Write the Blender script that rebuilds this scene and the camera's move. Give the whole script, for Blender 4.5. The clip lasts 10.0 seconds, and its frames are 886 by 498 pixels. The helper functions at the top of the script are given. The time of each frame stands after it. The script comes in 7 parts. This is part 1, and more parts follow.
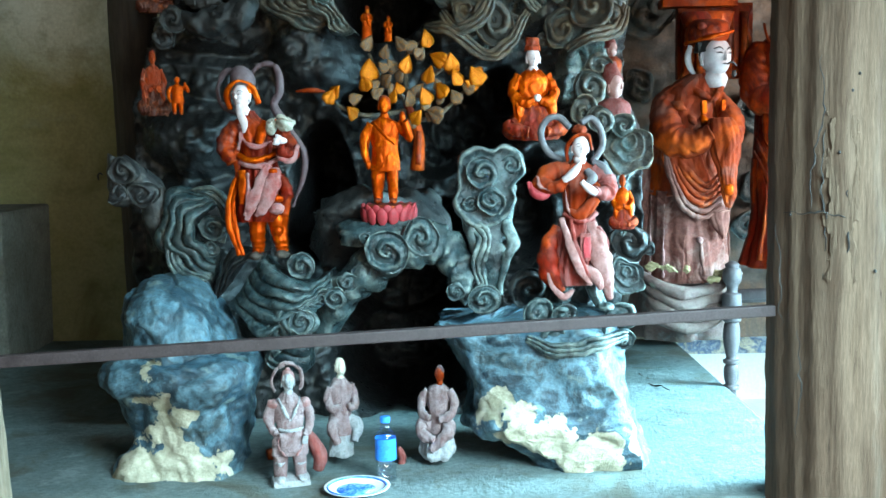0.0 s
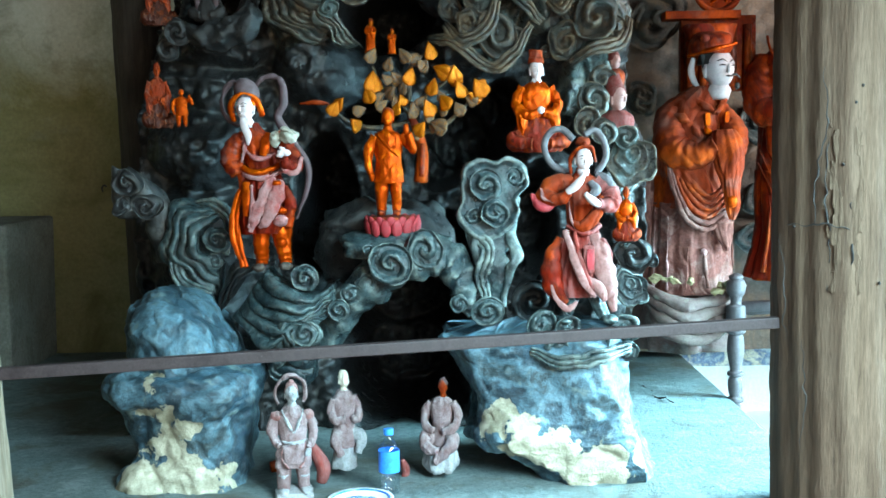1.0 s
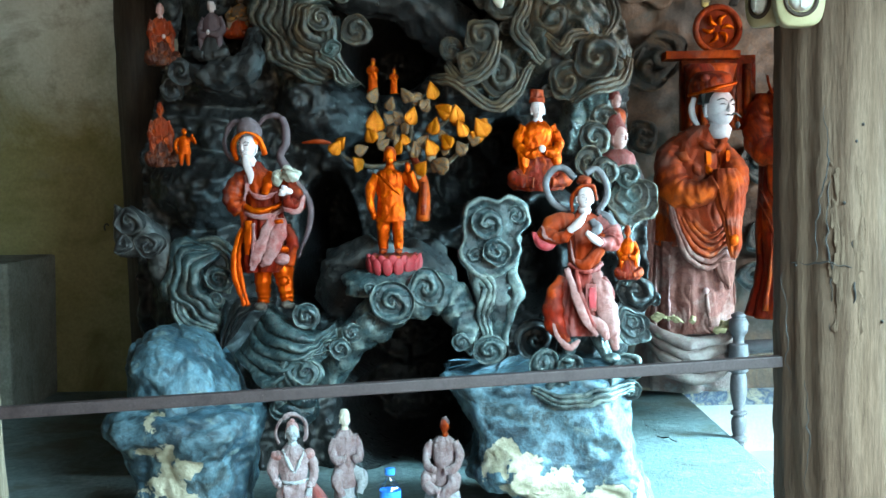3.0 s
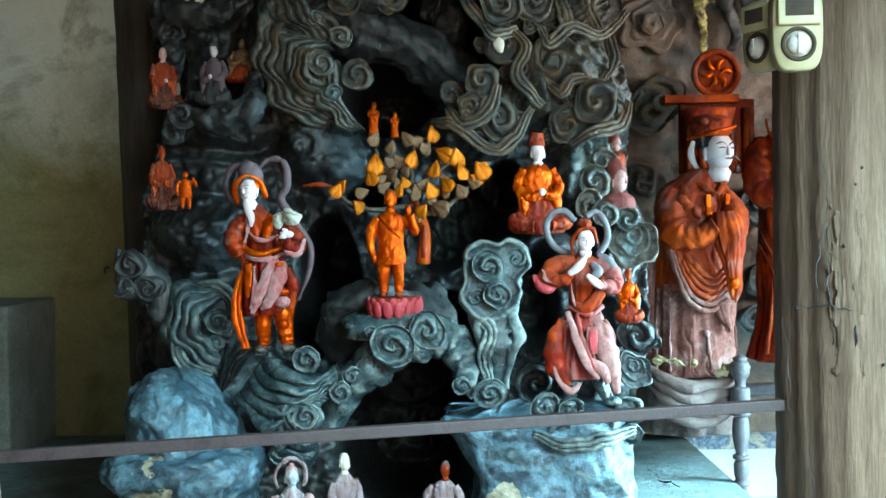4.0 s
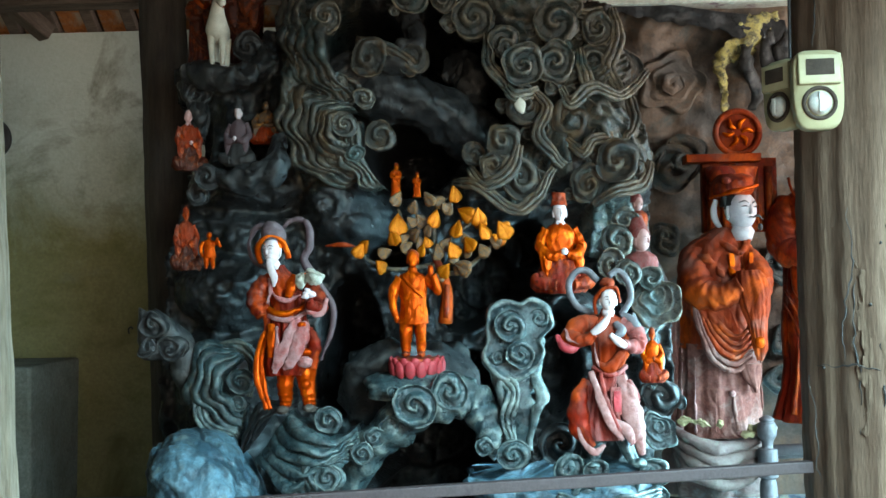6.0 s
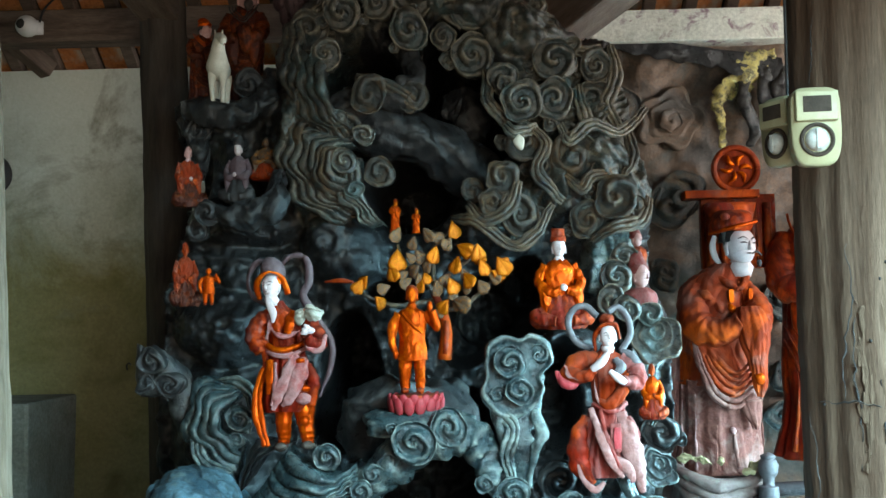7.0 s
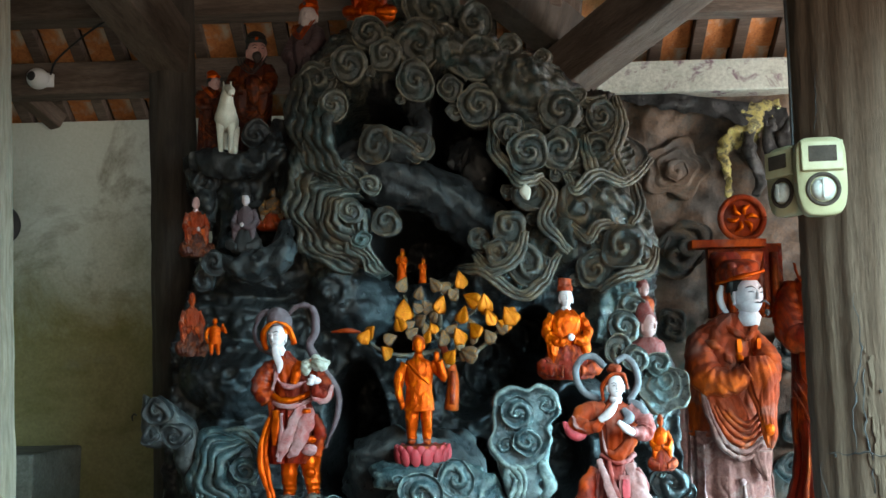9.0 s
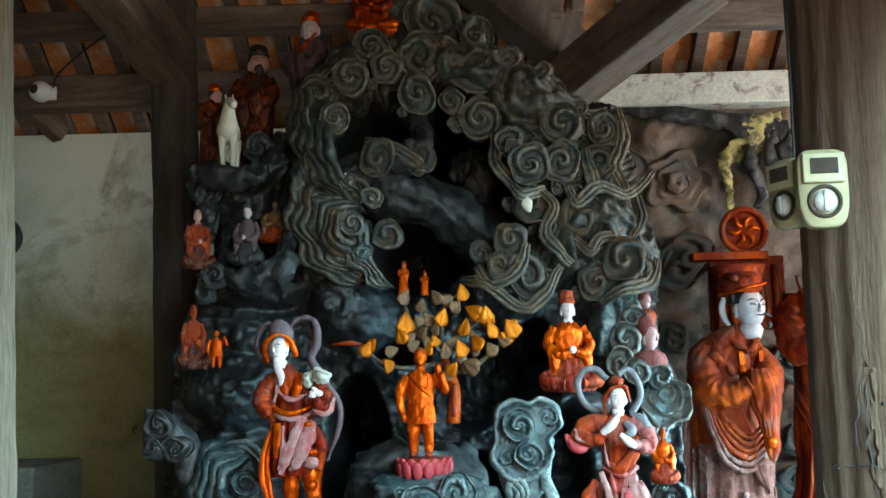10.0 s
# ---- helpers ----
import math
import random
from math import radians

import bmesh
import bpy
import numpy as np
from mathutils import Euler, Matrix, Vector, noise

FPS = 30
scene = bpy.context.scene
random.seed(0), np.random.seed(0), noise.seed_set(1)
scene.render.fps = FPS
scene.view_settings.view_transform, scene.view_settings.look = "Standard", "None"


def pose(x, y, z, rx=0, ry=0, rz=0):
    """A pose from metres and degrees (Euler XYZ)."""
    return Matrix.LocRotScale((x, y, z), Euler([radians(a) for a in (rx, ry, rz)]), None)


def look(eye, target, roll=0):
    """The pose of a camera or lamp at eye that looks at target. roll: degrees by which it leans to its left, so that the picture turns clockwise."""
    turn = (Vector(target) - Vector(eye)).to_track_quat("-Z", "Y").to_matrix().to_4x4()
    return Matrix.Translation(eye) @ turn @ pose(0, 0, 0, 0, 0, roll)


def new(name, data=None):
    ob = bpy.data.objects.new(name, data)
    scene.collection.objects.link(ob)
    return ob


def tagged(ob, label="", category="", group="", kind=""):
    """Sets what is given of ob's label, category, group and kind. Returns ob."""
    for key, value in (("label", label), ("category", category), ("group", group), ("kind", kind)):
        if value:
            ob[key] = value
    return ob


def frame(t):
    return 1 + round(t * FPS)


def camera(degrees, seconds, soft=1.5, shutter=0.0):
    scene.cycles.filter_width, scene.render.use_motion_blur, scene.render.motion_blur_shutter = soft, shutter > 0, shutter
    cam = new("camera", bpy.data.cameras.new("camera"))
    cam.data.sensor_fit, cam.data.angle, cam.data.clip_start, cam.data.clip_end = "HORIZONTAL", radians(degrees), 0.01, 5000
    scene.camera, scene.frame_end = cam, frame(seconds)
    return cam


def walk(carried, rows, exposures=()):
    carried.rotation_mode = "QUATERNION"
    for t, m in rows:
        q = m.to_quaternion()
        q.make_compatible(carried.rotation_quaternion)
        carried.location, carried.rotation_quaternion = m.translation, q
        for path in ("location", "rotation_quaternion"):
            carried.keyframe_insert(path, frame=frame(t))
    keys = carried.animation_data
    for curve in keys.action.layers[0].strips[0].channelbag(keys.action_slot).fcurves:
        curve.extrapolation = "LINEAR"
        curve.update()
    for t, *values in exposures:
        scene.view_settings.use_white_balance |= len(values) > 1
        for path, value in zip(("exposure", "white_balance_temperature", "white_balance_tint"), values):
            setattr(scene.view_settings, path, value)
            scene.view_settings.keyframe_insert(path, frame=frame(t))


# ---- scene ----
# ---- camera: it stands in one spot and tilts up ----
cam = camera(44.85, 10.0, 1.5)
EYE, TILT, LEAN = 1.65, -6.0, 1.0
# seconds, turn to the left, tilt up from the start
ROWS = [
    (0.0, -0.0, 0.0),
    (0.5, 0.05, 0.227),
    (1.0, 0.189, 0.638),
    (1.5, 0.287, 0.83),
    (2.0, 0.375, 1.092),
    (2.5, 0.271, 1.785),
    (2.7, 0.298, 2.107),
    (3.8, 0.19, 4.54),
    (4.0, 0.304, 4.981),
    (4.5, 0.739, 6.057),
    (5.0, 1.447, 6.626),
    (5.5, 1.547, 7.293),
    (6.8, 1.405, 9.723),
    (7.0, 1.459, 10.082),
    (7.5, 1.503, 10.607),
    (8.0, 1.546, 11.362),
    (8.5, 1.65, 12.038),
    (9.0, 1.822, 12.738),
    (9.5, 2.051, 13.249),
    (10.0, 1.912, 13.401),
]
walk(cam, [(t, pose(0, 0, EYE, TILT, LEAN, 0) @ pose(0, 0, 0, 90 + tilt, 0, yaw)) for t, yaw, tilt in ROWS], [(0, 0.0), (10, -0.15)])

# ---- light: an overcast courtyard in front, a doorway on the right ----
world = bpy.data.worlds.new("sky")
scene.world = world
world.use_nodes = True
sky = world.node_tree.nodes.new("ShaderNodeTexSky")
sky.sky_type, sky.sun_disc = "NISHITA", False
sky.sun_elevation, sky.sun_rotation = radians(48), radians(120)
world.node_tree.links.new(sky.outputs[0], world.node_tree.nodes["Background"].inputs[0])
world.node_tree.nodes["Background"].inputs[1].default_value = 0.04
sun = new("sun", bpy.data.lights.new("sun", "SUN"))
sun.data.energy, sun.data.angle, sun.data.color = 1.2, radians(10), (1, 0.96, 0.9)
sun.matrix_world = look((3.5, -6, 7), (0, 0, 0))


def area(name, eye, target, w, h, power, colour):
    ob = new(name, bpy.data.lights.new(name, "AREA"))
    ob.data.shape, ob.data.size, ob.data.size_y = "RECTANGLE", w, h
    ob.data.energy, ob.data.color = power, colour
    ob.matrix_world = look(eye, target)
    return ob


low = area("doorway_daylight", (3.1, 4.0, 1.35), (0.85, 4.1, 0.35), 1.2, 1.0, 330, (0.38, 0.81, 1.0))
low.data.spread = radians(88)
yard = area("courtyard_daylight", (2.1, 0.6, 2.5), (0.1, 4.0, 0.45), 2.4, 1.5, 140, (0.54, 0.88, 1.0))
yard.data.spread = radians(70)
front = area("front_daylight", (1.6, -2.2, 1.1), (0.2, 4.5, 3.0), 2.6, 1.6, 38, (1.0, 0.84, 0.64))
front.data.spread = radians(85)
area("side_daylight", (3.9, 4.4, 2.5), (1.3, 5.8, 3.1), 1.6, 1.2, 150, (1.0, 0.95, 0.9))


# ---- materials ----
def mat(name, stops, scale=6.0, rough=0.6, bump=0.3, fine=90.0, metal=0.0, stretch=(1, 1, 1), patch=None, spread=(0.3, 0.7), dust=None, rough2=None, spec=0.5, wear_highlight=None, grit=0.55, stain_shade=None):
    """Colours of stops mixed by coarse noise and broken by fine noise; patch: (colour, scale, from, to) for flaked spots;
    dust: (colour, amount) lies on faces that look up."""
    m = bpy.data.materials.new(name)
    m.use_nodes = True
    nt = m.node_tree
    N, L = nt.nodes, nt.links
    b = N["Principled BSDF"]
    co = N.new("ShaderNodeTexCoord")
    mp = N.new("ShaderNodeMapping")
    mp.inputs["Scale"].default_value = stretch
    L.new(co.outputs["Object"], mp.inputs[0])

    def nz(sc, det, rgh=0.6, dist=0.0):
        n = N.new("ShaderNodeTexNoise")
        n.inputs["Scale"].default_value, n.inputs["Detail"].default_value = sc, det
        n.inputs["Roughness"].default_value, n.inputs["Distortion"].default_value = rgh, dist
        L.new(mp.outputs[0], n.inputs["Vector"])
        return n.outputs["Fac"]

    def ramp(fac, cols, lo, hi):
        r = N.new("ShaderNodeValToRGB")
        while len(r.color_ramp.elements) < len(cols):
            r.color_ramp.elements.new(0.5)
        for i, c in enumerate(cols):
            e = r.color_ramp.elements[i]
            e.position = lo + (hi - lo) * i / max(1, len(cols) - 1)
            e.color = (*c, 1)
        L.new(fac, r.inputs[0])
        return r.outputs[0]

    def mix(fac, a, bb, mode="MIX"):
        x = N.new("ShaderNodeMix")
        x.data_type, x.blend_type = "RGBA", mode
        if isinstance(fac, float):
            x.inputs[0].default_value = fac
        else:
            L.new(fac, x.inputs[0])
        for sock, val in ((6, a), (7, bb)):
            if isinstance(val, tuple):
                x.inputs[sock].default_value = (*val, 1)
            else:
                L.new(val, x.inputs[sock])
        return x.outputs[2]

    coarse = nz(scale, 6, 0.65, 0.4)
    col = ramp(coarse, stops, *spread)
    f = nz(fine, 5, 0.7)
    # blend by height: staining, with shade painted into the darker lower part
    if stain_shade:
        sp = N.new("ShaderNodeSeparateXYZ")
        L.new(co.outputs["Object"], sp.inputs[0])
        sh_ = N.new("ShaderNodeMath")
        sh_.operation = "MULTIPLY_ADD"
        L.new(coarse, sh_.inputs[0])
        sh_.inputs[1].default_value = stain_shade[3]
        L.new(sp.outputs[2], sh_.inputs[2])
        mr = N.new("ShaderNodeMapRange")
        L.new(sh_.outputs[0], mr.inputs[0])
        mr.inputs[1].default_value, mr.inputs[2].default_value = stain_shade[1], stain_shade[2]
        col = mix(mr.outputs[0], col, stain_shade[0])
    col = mix(grit, col, ramp(f, [(0.25, 0.25, 0.25), (0.75, 0.75, 0.75)], 0.3, 0.7), "OVERLAY")
    if dust:
        g = N.new("ShaderNodeNewGeometry")
        sx = N.new("ShaderNodeSeparateXYZ")
        L.new(g.outputs["Normal"], sx.inputs[0])
        dn = N.new("ShaderNodeMath")
        dn.operation = "MULTIPLY"
        L.new(ramp(sx.outputs[2], [(0, 0, 0), (1, 1, 1)], 0.1, 0.95), dn.inputs[0])
        L.new(ramp(nz(scale * 3, 6, 0.7), [(0, 0, 0), (dust[1],) * 3], 0.3, 0.65), dn.inputs[1])
        col = mix(dn.outputs[0], col, dust[0])
    # pale tone on convex ridges: worn paint plus highlights painted into the colour
    if wear_highlight:
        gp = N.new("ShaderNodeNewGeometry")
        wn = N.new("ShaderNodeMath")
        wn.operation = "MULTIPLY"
        L.new(ramp(gp.outputs["Pointiness"], [(0, 0, 0), (1, 1, 1)], 0.505, wear_highlight[2] if len(wear_highlight) > 2 else 0.57), wn.inputs[0])
        L.new(ramp(nz(scale * 2.2, 6, 0.7), [(0, 0, 0), (wear_highlight[1],) * 3], 0.4, 0.68), wn.inputs[1])
        col = mix(wn.outputs[0], col, wear_highlight[0])
    if patch:
        pf = ramp(nz(patch[1], 8, 0.62, 0.6), [(0, 0, 0), (1, 1, 1)], patch[2], patch[3])
        col = mix(pf, col, patch[0])
    L.new(col, b.inputs["Base Color"])
    rr = ramp(nz(scale * 4, 5, 0.7), [(rough,) * 3, ((rough2 if rough2 is not None else min(1, rough + 0.25)),) * 3], 0.35, 0.7)
    L.new(rr, b.inputs["Roughness"])
    b.inputs["Metallic"].default_value = metal
    b.inputs["Specular IOR Level"].default_value = spec
    bp = N.new("ShaderNodeBump")
    bp.inputs["Strength"].default_value, bp.inputs["Distance"].default_value = bump, 0.012
    hs = N.new("ShaderNodeMath")
    hs.operation = "ADD"
    L.new(f, hs.inputs[0])
    L.new(nz(scale * 3.5, 8, 0.7), hs.inputs[1])
    L.new(hs.outputs[0], bp.inputs["Height"])
    L.new(bp.outputs[0], b.inputs["Normal"])
    return m


ROCK = mat("dark_painted_rock", [(0.005, 0.005, 0.0055), (0.01, 0.01, 0.0105), (0.02, 0.02, 0.0205), (0.007, 0.007, 0.0075), (0.034, 0.033, 0.031)], 7, 0.24, 0.55, 26, dust=((0.06, 0.062, 0.06), 0.14), rough2=0.5, spec=0.32, wear_highlight=((0.15, 0.145, 0.13), 0.6, 0.58), patch=((0.05, 0.05, 0.048), 12, 0.63, 0.7), grit=0.45)
CLOUD = mat("grey_green_cloud_paint", [(0.01, 0.011, 0.0105), (0.03, 0.04, 0.038), (0.016, 0.018, 0.017), (0.066, 0.062, 0.048), (0.02, 0.027, 0.026), (0.04, 0.05, 0.046)], 8, 0.2, 0.6, 40, dust=((0.13, 0.13, 0.11), 0.4), rough2=0.45, wear_highlight=((0.33, 0.27, 0.18), 0.85, 0.58), patch=((0.03, 0.052, 0.05), 6, 0.54, 0.66))
CLOUD_BROWN = mat("brown_grey_cloud_paint", [(0.009, 0.0085, 0.007), (0.032, 0.031, 0.024), (0.018, 0.019, 0.017), (0.075, 0.048, 0.022), (0.02, 0.022, 0.02)], 8, 0.3, 0.9, 70, dust=((0.14, 0.115, 0.08), 0.3), rough2=0.55, wear_highlight=((0.3, 0.2, 0.11), 0.75, 0.6), patch=((0.028, 0.042, 0.042), 6, 0.56, 0.7))
TEAL = mat("blue_green_cloud_paint", [(0.003, 0.0055, 0.007), (0.013, 0.03, 0.036), (0.006, 0.011, 0.013), (0.036, 0.062, 0.067), (0.013, 0.015, 0.0145), (0.02, 0.044, 0.053)], 8, 0.2, 0.6, 36, dust=((0.1, 0.165, 0.175), 0.36), rough2=0.45, wear_highlight=((0.34, 0.4, 0.36), 0.8, 0.58), patch=((0.008, 0.01, 0.0115), 6, 0.55, 0.68))
BLUE = mat("flaking_blue_rock_paint", [(0.01, 0.018, 0.023), (0.034, 0.08, 0.115), (0.014, 0.03, 0.042), (0.085, 0.165, 0.21), (0.03, 0.046, 0.05), (0.05, 0.1, 0.13)], 5, 0.34, 0.8, 34, dust=((0.16, 0.31, 0.38), 0.16), wear_highlight=((0.36, 0.45, 0.45), 0.6, 0.58), patch=((0.13, 0.18, 0.18), 9, 0.6, 0.65), grit=0.7)
LEDGE = mat("worn_grey_cement", [(0.07, 0.1, 0.098), (0.135, 0.18, 0.18), (0.1, 0.135, 0.132), (0.185, 0.23, 0.228)], 4, 0.75, 0.8, 40, patch=((0.085, 0.092, 0.074), 3, 0.5, 0.64))
# olive stain low down, pale top; the lower wall's shade is in the colour too
OLIVE = mat("stained_shaded_olive_plaster", [(0.15, 0.13, 0.046), (0.215, 0.19, 0.074), (0.26, 0.23, 0.105), (0.18, 0.155, 0.054)], 1.3, 0.85, 0.35, 45, patch=((0.13, 0.105, 0.036), 1.9, 0.54, 0.72), stain_shade=((0.7, 0.74, 0.66), 2.75, 3.7, 1.6), grit=0.3)
WALLDARK = mat("smoky_painted_wall", [(0.045, 0.04, 0.034), (0.085, 0.07, 0.058), (0.135, 0.085, 0.054), (0.07, 0.08, 0.072)], 4, 0.5, 0.5, 60, wear_highlight=((0.2, 0.17, 0.125), 0.6, 0.6))
WOOD = mat("weathered_grey_wood", [(0.085, 0.055, 0.037), (0.122, 0.08, 0.055), (0.102, 0.067, 0.046), (0.15, 0.103, 0.072), (0.113, 0.075, 0.05)], 3, 0.85, 0.5, 46, stretch=(3.0, 3.0, 0.25), patch=((0.042, 0.028, 0.019), 15, 0.66, 0.72), spec=0.2, grit=0.5)
WOODDARK = mat("dark_brown_timber", [(0.025, 0.018, 0.014), (0.06, 0.045, 0.035), (0.09, 0.075, 0.06)], 5, 0.7, 0.5, 40, stretch=(3, 3, 0.5))
BEAM = mat("greyed_brown_beam", [(0.05, 0.031, 0.023), (0.125, 0.088, 0.067), (0.19, 0.14, 0.112)], 4, 0.75, 0.6, 40, stretch=(0.5, 3, 3))
WHITEBEAM = mat("flaking_limewashed_beam", [(0.36, 0.36, 0.3), (0.52, 0.52, 0.45), (0.44, 0.43, 0.38)], 4, 0.8, 0.5, 50, patch=((0.2, 0.13, 0.15), 9, 0.55, 0.64))
TILE = mat("terracotta_roof_tile", [(0.42, 0.13, 0.04), (0.62, 0.24, 0.08), (0.52, 0.28, 0.15)], 7, 0.8, 0.4, 50, patch=((0.6, 0.52, 0.43), 5, 0.52, 0.66))
RAIL = mat("brown_grey_painted_steel", [(0.028, 0.02, 0.021), (0.05, 0.037, 0.039), (0.04, 0.03, 0.03)], 14, 0.5, 0.15, 120, patch=((0.16, 0.14, 0.13), 30, 0.7, 0.74), spec=0.3)
BALUSTER = mat("purple_brown_turned_wood", [(0.028, 0.02, 0.021), (0.055, 0.04, 0.042), (0.04, 0.029, 0.031)], 10, 0.55, 0.3, 80)
MURAL = mat("blue_and_white_frieze", [(0.05, 0.09, 0.2), (0.45, 0.5, 0.52), (0.1, 0.16, 0.28), (0.6, 0.55, 0.42), (0.12, 0.2, 0.3)], 9, 0.7, 0.3, 60, spread=(0.3, 0.7))
LIME = mat("white_limewash", [(0.72, 0.76, 0.76), (0.82, 0.84, 0.84)], 3, 0.85, 0.2, 60)
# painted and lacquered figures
RED = mat("dusty_red_lacquer", [(0.04, 0.003, 0.001), (0.18, 0.009, 0.002), (0.085, 0.006, 0.002), (0.34, 0.036, 0.002), (0.12, 0.02, 0.014)], 8, 0.36, 0.3, 45, metal=0.28, stretch=(1, 1, 0.6), dust=((0.27, 0.13, 0.11), 0.22), spec=0.12, wear_highlight=((0.65, 0.15, 0.01), 0.45, 0.68), grit=0.4, patch=((0.19, 0.085, 0.075), 11, 0.58, 0.72))
BROWNRED = mat("faded_brick_red_robe", [(0.1, 0.009, 0.002), (0.23, 0.022, 0.002), (0.15, 0.014, 0.002), (0.4, 0.05, 0.002), (0.17, 0.024, 0.008)], 5, 0.48, 0.3, 45, metal=0.2, stretch=(1, 1, 0.6), dust=((0.27, 0.115, 0.08), 0.38), spec=0.1, wear_highlight=((0.55, 0.14, 0.02), 0.4, 0.68), grit=0.4, patch=((0.19, 0.078, 0.058), 8, 0.52, 0.72))
ORANGE = mat("glossy_orange_lacquer", [(0.2, 0.018, 0.0), (0.46, 0.052, 0.001), (0.31, 0.03, 0.0), (0.6, 0.095, 0.001), (0.36, 0.04, 0.001)], 6, 0.28, 0.2, 45, metal=0.6, spec=0.1, grit=0.3, wear_highlight=((0.9, 0.22, 0.004), 0.5, 0.68))
PINK = mat("dusty_pink_red_paint", [(0.12, 0.009, 0.006), (0.2, 0.026, 0.018), (0.2, 0.07, 0.065), (0.16, 0.014, 0.009), (0.25, 0.12, 0.115)], 8, 0.5, 0.45, 45, metal=0.1, stretch=(1, 1, 0.5), dust=((0.34, 0.2, 0.19), 0.2), spec=0.12, wear_highlight=((0.48, 0.28, 0.25), 0.35, 0.68), grit=0.5)
FACE = mat("white_face_paint", [(0.42, 0.33, 0.33), (0.52, 0.44, 0.44)], 8, 0.42, 0.1, 60, grit=0.25)
PINKFACE = mat("pink_face_paint", [(0.36, 0.17, 0.15), (0.48, 0.28, 0.26)], 8, 0.5, 0.1, 60, grit=0.3)
BLACK = mat("black_paint", [(0.012, 0.011, 0.011), (0.025, 0.023, 0.022)], 8, 0.5, 0.2, 80)
GOLD = mat("gilded_leaf", [(0.16, 0.035, 0.001), (0.7, 0.18, 0.001), (0.34, 0.07, 0.001), (0.8, 0.28, 0.004), (0.2, 0.1, 0.035)], 16, 0.25, 0.3, 30, metal=0.5, spec=0.3)
GREYLEAF = mat("dusty_tarnished_leaf", [(0.04, 0.028, 0.022), (0.13, 0.085, 0.058), (0.09, 0.066, 0.05), (0.34, 0.13, 0.008), (0.12, 0.08, 0.062)], 10, 0.45, 0.3, 30, metal=0.15, spec=0.25)
CLAY = mat("dusty_pink_grey_clay", [(0.12, 0.055, 0.052), (0.2, 0.125, 0.125), (0.26, 0.19, 0.195), (0.17, 0.05, 0.046)], 6, 0.75, 0.5, 60, dust=((0.42, 0.4, 0.41), 0.5), wear_highlight=((0.44, 0.39, 0.39), 0.5, 0.66), grit=0.5)
CLAYGREY = mat("pale_grey_clay", [(0.16, 0.17, 0.18), (0.31, 0.32, 0.33), (0.24, 0.23, 0.235)], 10, 0.7, 0.4, 90)
PURPLE = mat("dark_plum_paint", [(0.045, 0.025, 0.03), (0.09, 0.05, 0.055)], 10, 0.55, 0.3, 90, dust=((0.3, 0.25, 0.25), 0.35))
LOTUSRED = mat("crimson_lotus_paint", [(0.17, 0.008, 0.012), (0.33, 0.02, 0.028), (0.25, 0.03, 0.032)], 14, 0.5, 0.3, 80, dust=((0.36, 0.17, 0.16), 0.25), grit=0.4)
HORSE = mat("yellowed_white_paint", [(0.42, 0.39, 0.31), (0.56, 0.53, 0.44)], 8, 0.5, 0.15, 60, grit=0.3)
PLASTIC = mat("yellowed_cream_plastic", [(0.3, 0.27, 0.15), (0.37, 0.335, 0.2)], 5, 0.4, 0.05, 100, grit=0.25)
WHITEPLASTIC = mat("white_plastic", [(0.75, 0.76, 0.76), (0.8, 0.8, 0.8)], 5, 0.35, 0.03, 100)
DARKPLASTIC = mat("dark_brown_plastic", [(0.03, 0.022, 0.016), (0.055, 0.04, 0.03)], 8, 0.65, 0.05, 100, spec=0.2)
LENS = mat("silvered_reflector", [(0.36, 0.36, 0.33), (0.5, 0.5, 0.46)], 20, 0.45, 0.2, 100)
BLUEPLASTIC = mat("blue_label_film", [(0.02, 0.15, 0.6), (0.03, 0.24, 0.75), (0.02, 0.12, 0.5)], 30, 0.3, 0.05, 100)
WHITEPORC = mat("white_glazed_porcelain", [(0.7, 0.76, 0.8), (0.78, 0.82, 0.84)], 10, 0.15, 0.03, 100)
BLUEPORC = mat("cobalt_glaze", [(0.02, 0.09, 0.4), (0.04, 0.2, 0.65), (0.3, 0.45, 0.7)], 30, 0.15, 0.03, 100)
YELLOW = mat("sulphur_yellow_stain", [(0.1, 0.09, 0.04), (0.4, 0.34, 0.1), (0.3, 0.26, 0.1), (0.08, 0.075, 0.05), (0.46, 0.41, 0.17)], 26, 0.8, 0.4, 90)
GROUND = mat("courtyard_paving", [(0.2, 0.19, 0.17), (0.3, 0.29, 0.27)], 2, 0.85, 0.3, 30)
FLOORTILE = mat("red_clay_floor", [(0.2, 0.12, 0.09), (0.28, 0.19, 0.15)], 3, 0.8, 0.3, 40)

# darker copy of the red lacquer: shade under the roof put into the colour
SHADEDROBE = mat("shaded_red_lacquer", [(0.015, 0.004, 0.003), (0.06, 0.01, 0.005), (0.03, 0.006, 0.004), (0.16, 0.03, 0.004), (0.05, 0.014, 0.01)], 9, 0.32, 0.35, 45, metal=0.2, spec=0.25, wear_highlight=((0.5, 0.14, 0.02), 0.5, 0.66), grit=0.4)
CHIP = mat("bare_yellow_plaster", [(0.18, 0.12, 0.055), (0.3, 0.22, 0.11), (0.24, 0.17, 0.085)], 20, 0.85, 0.6, 60)


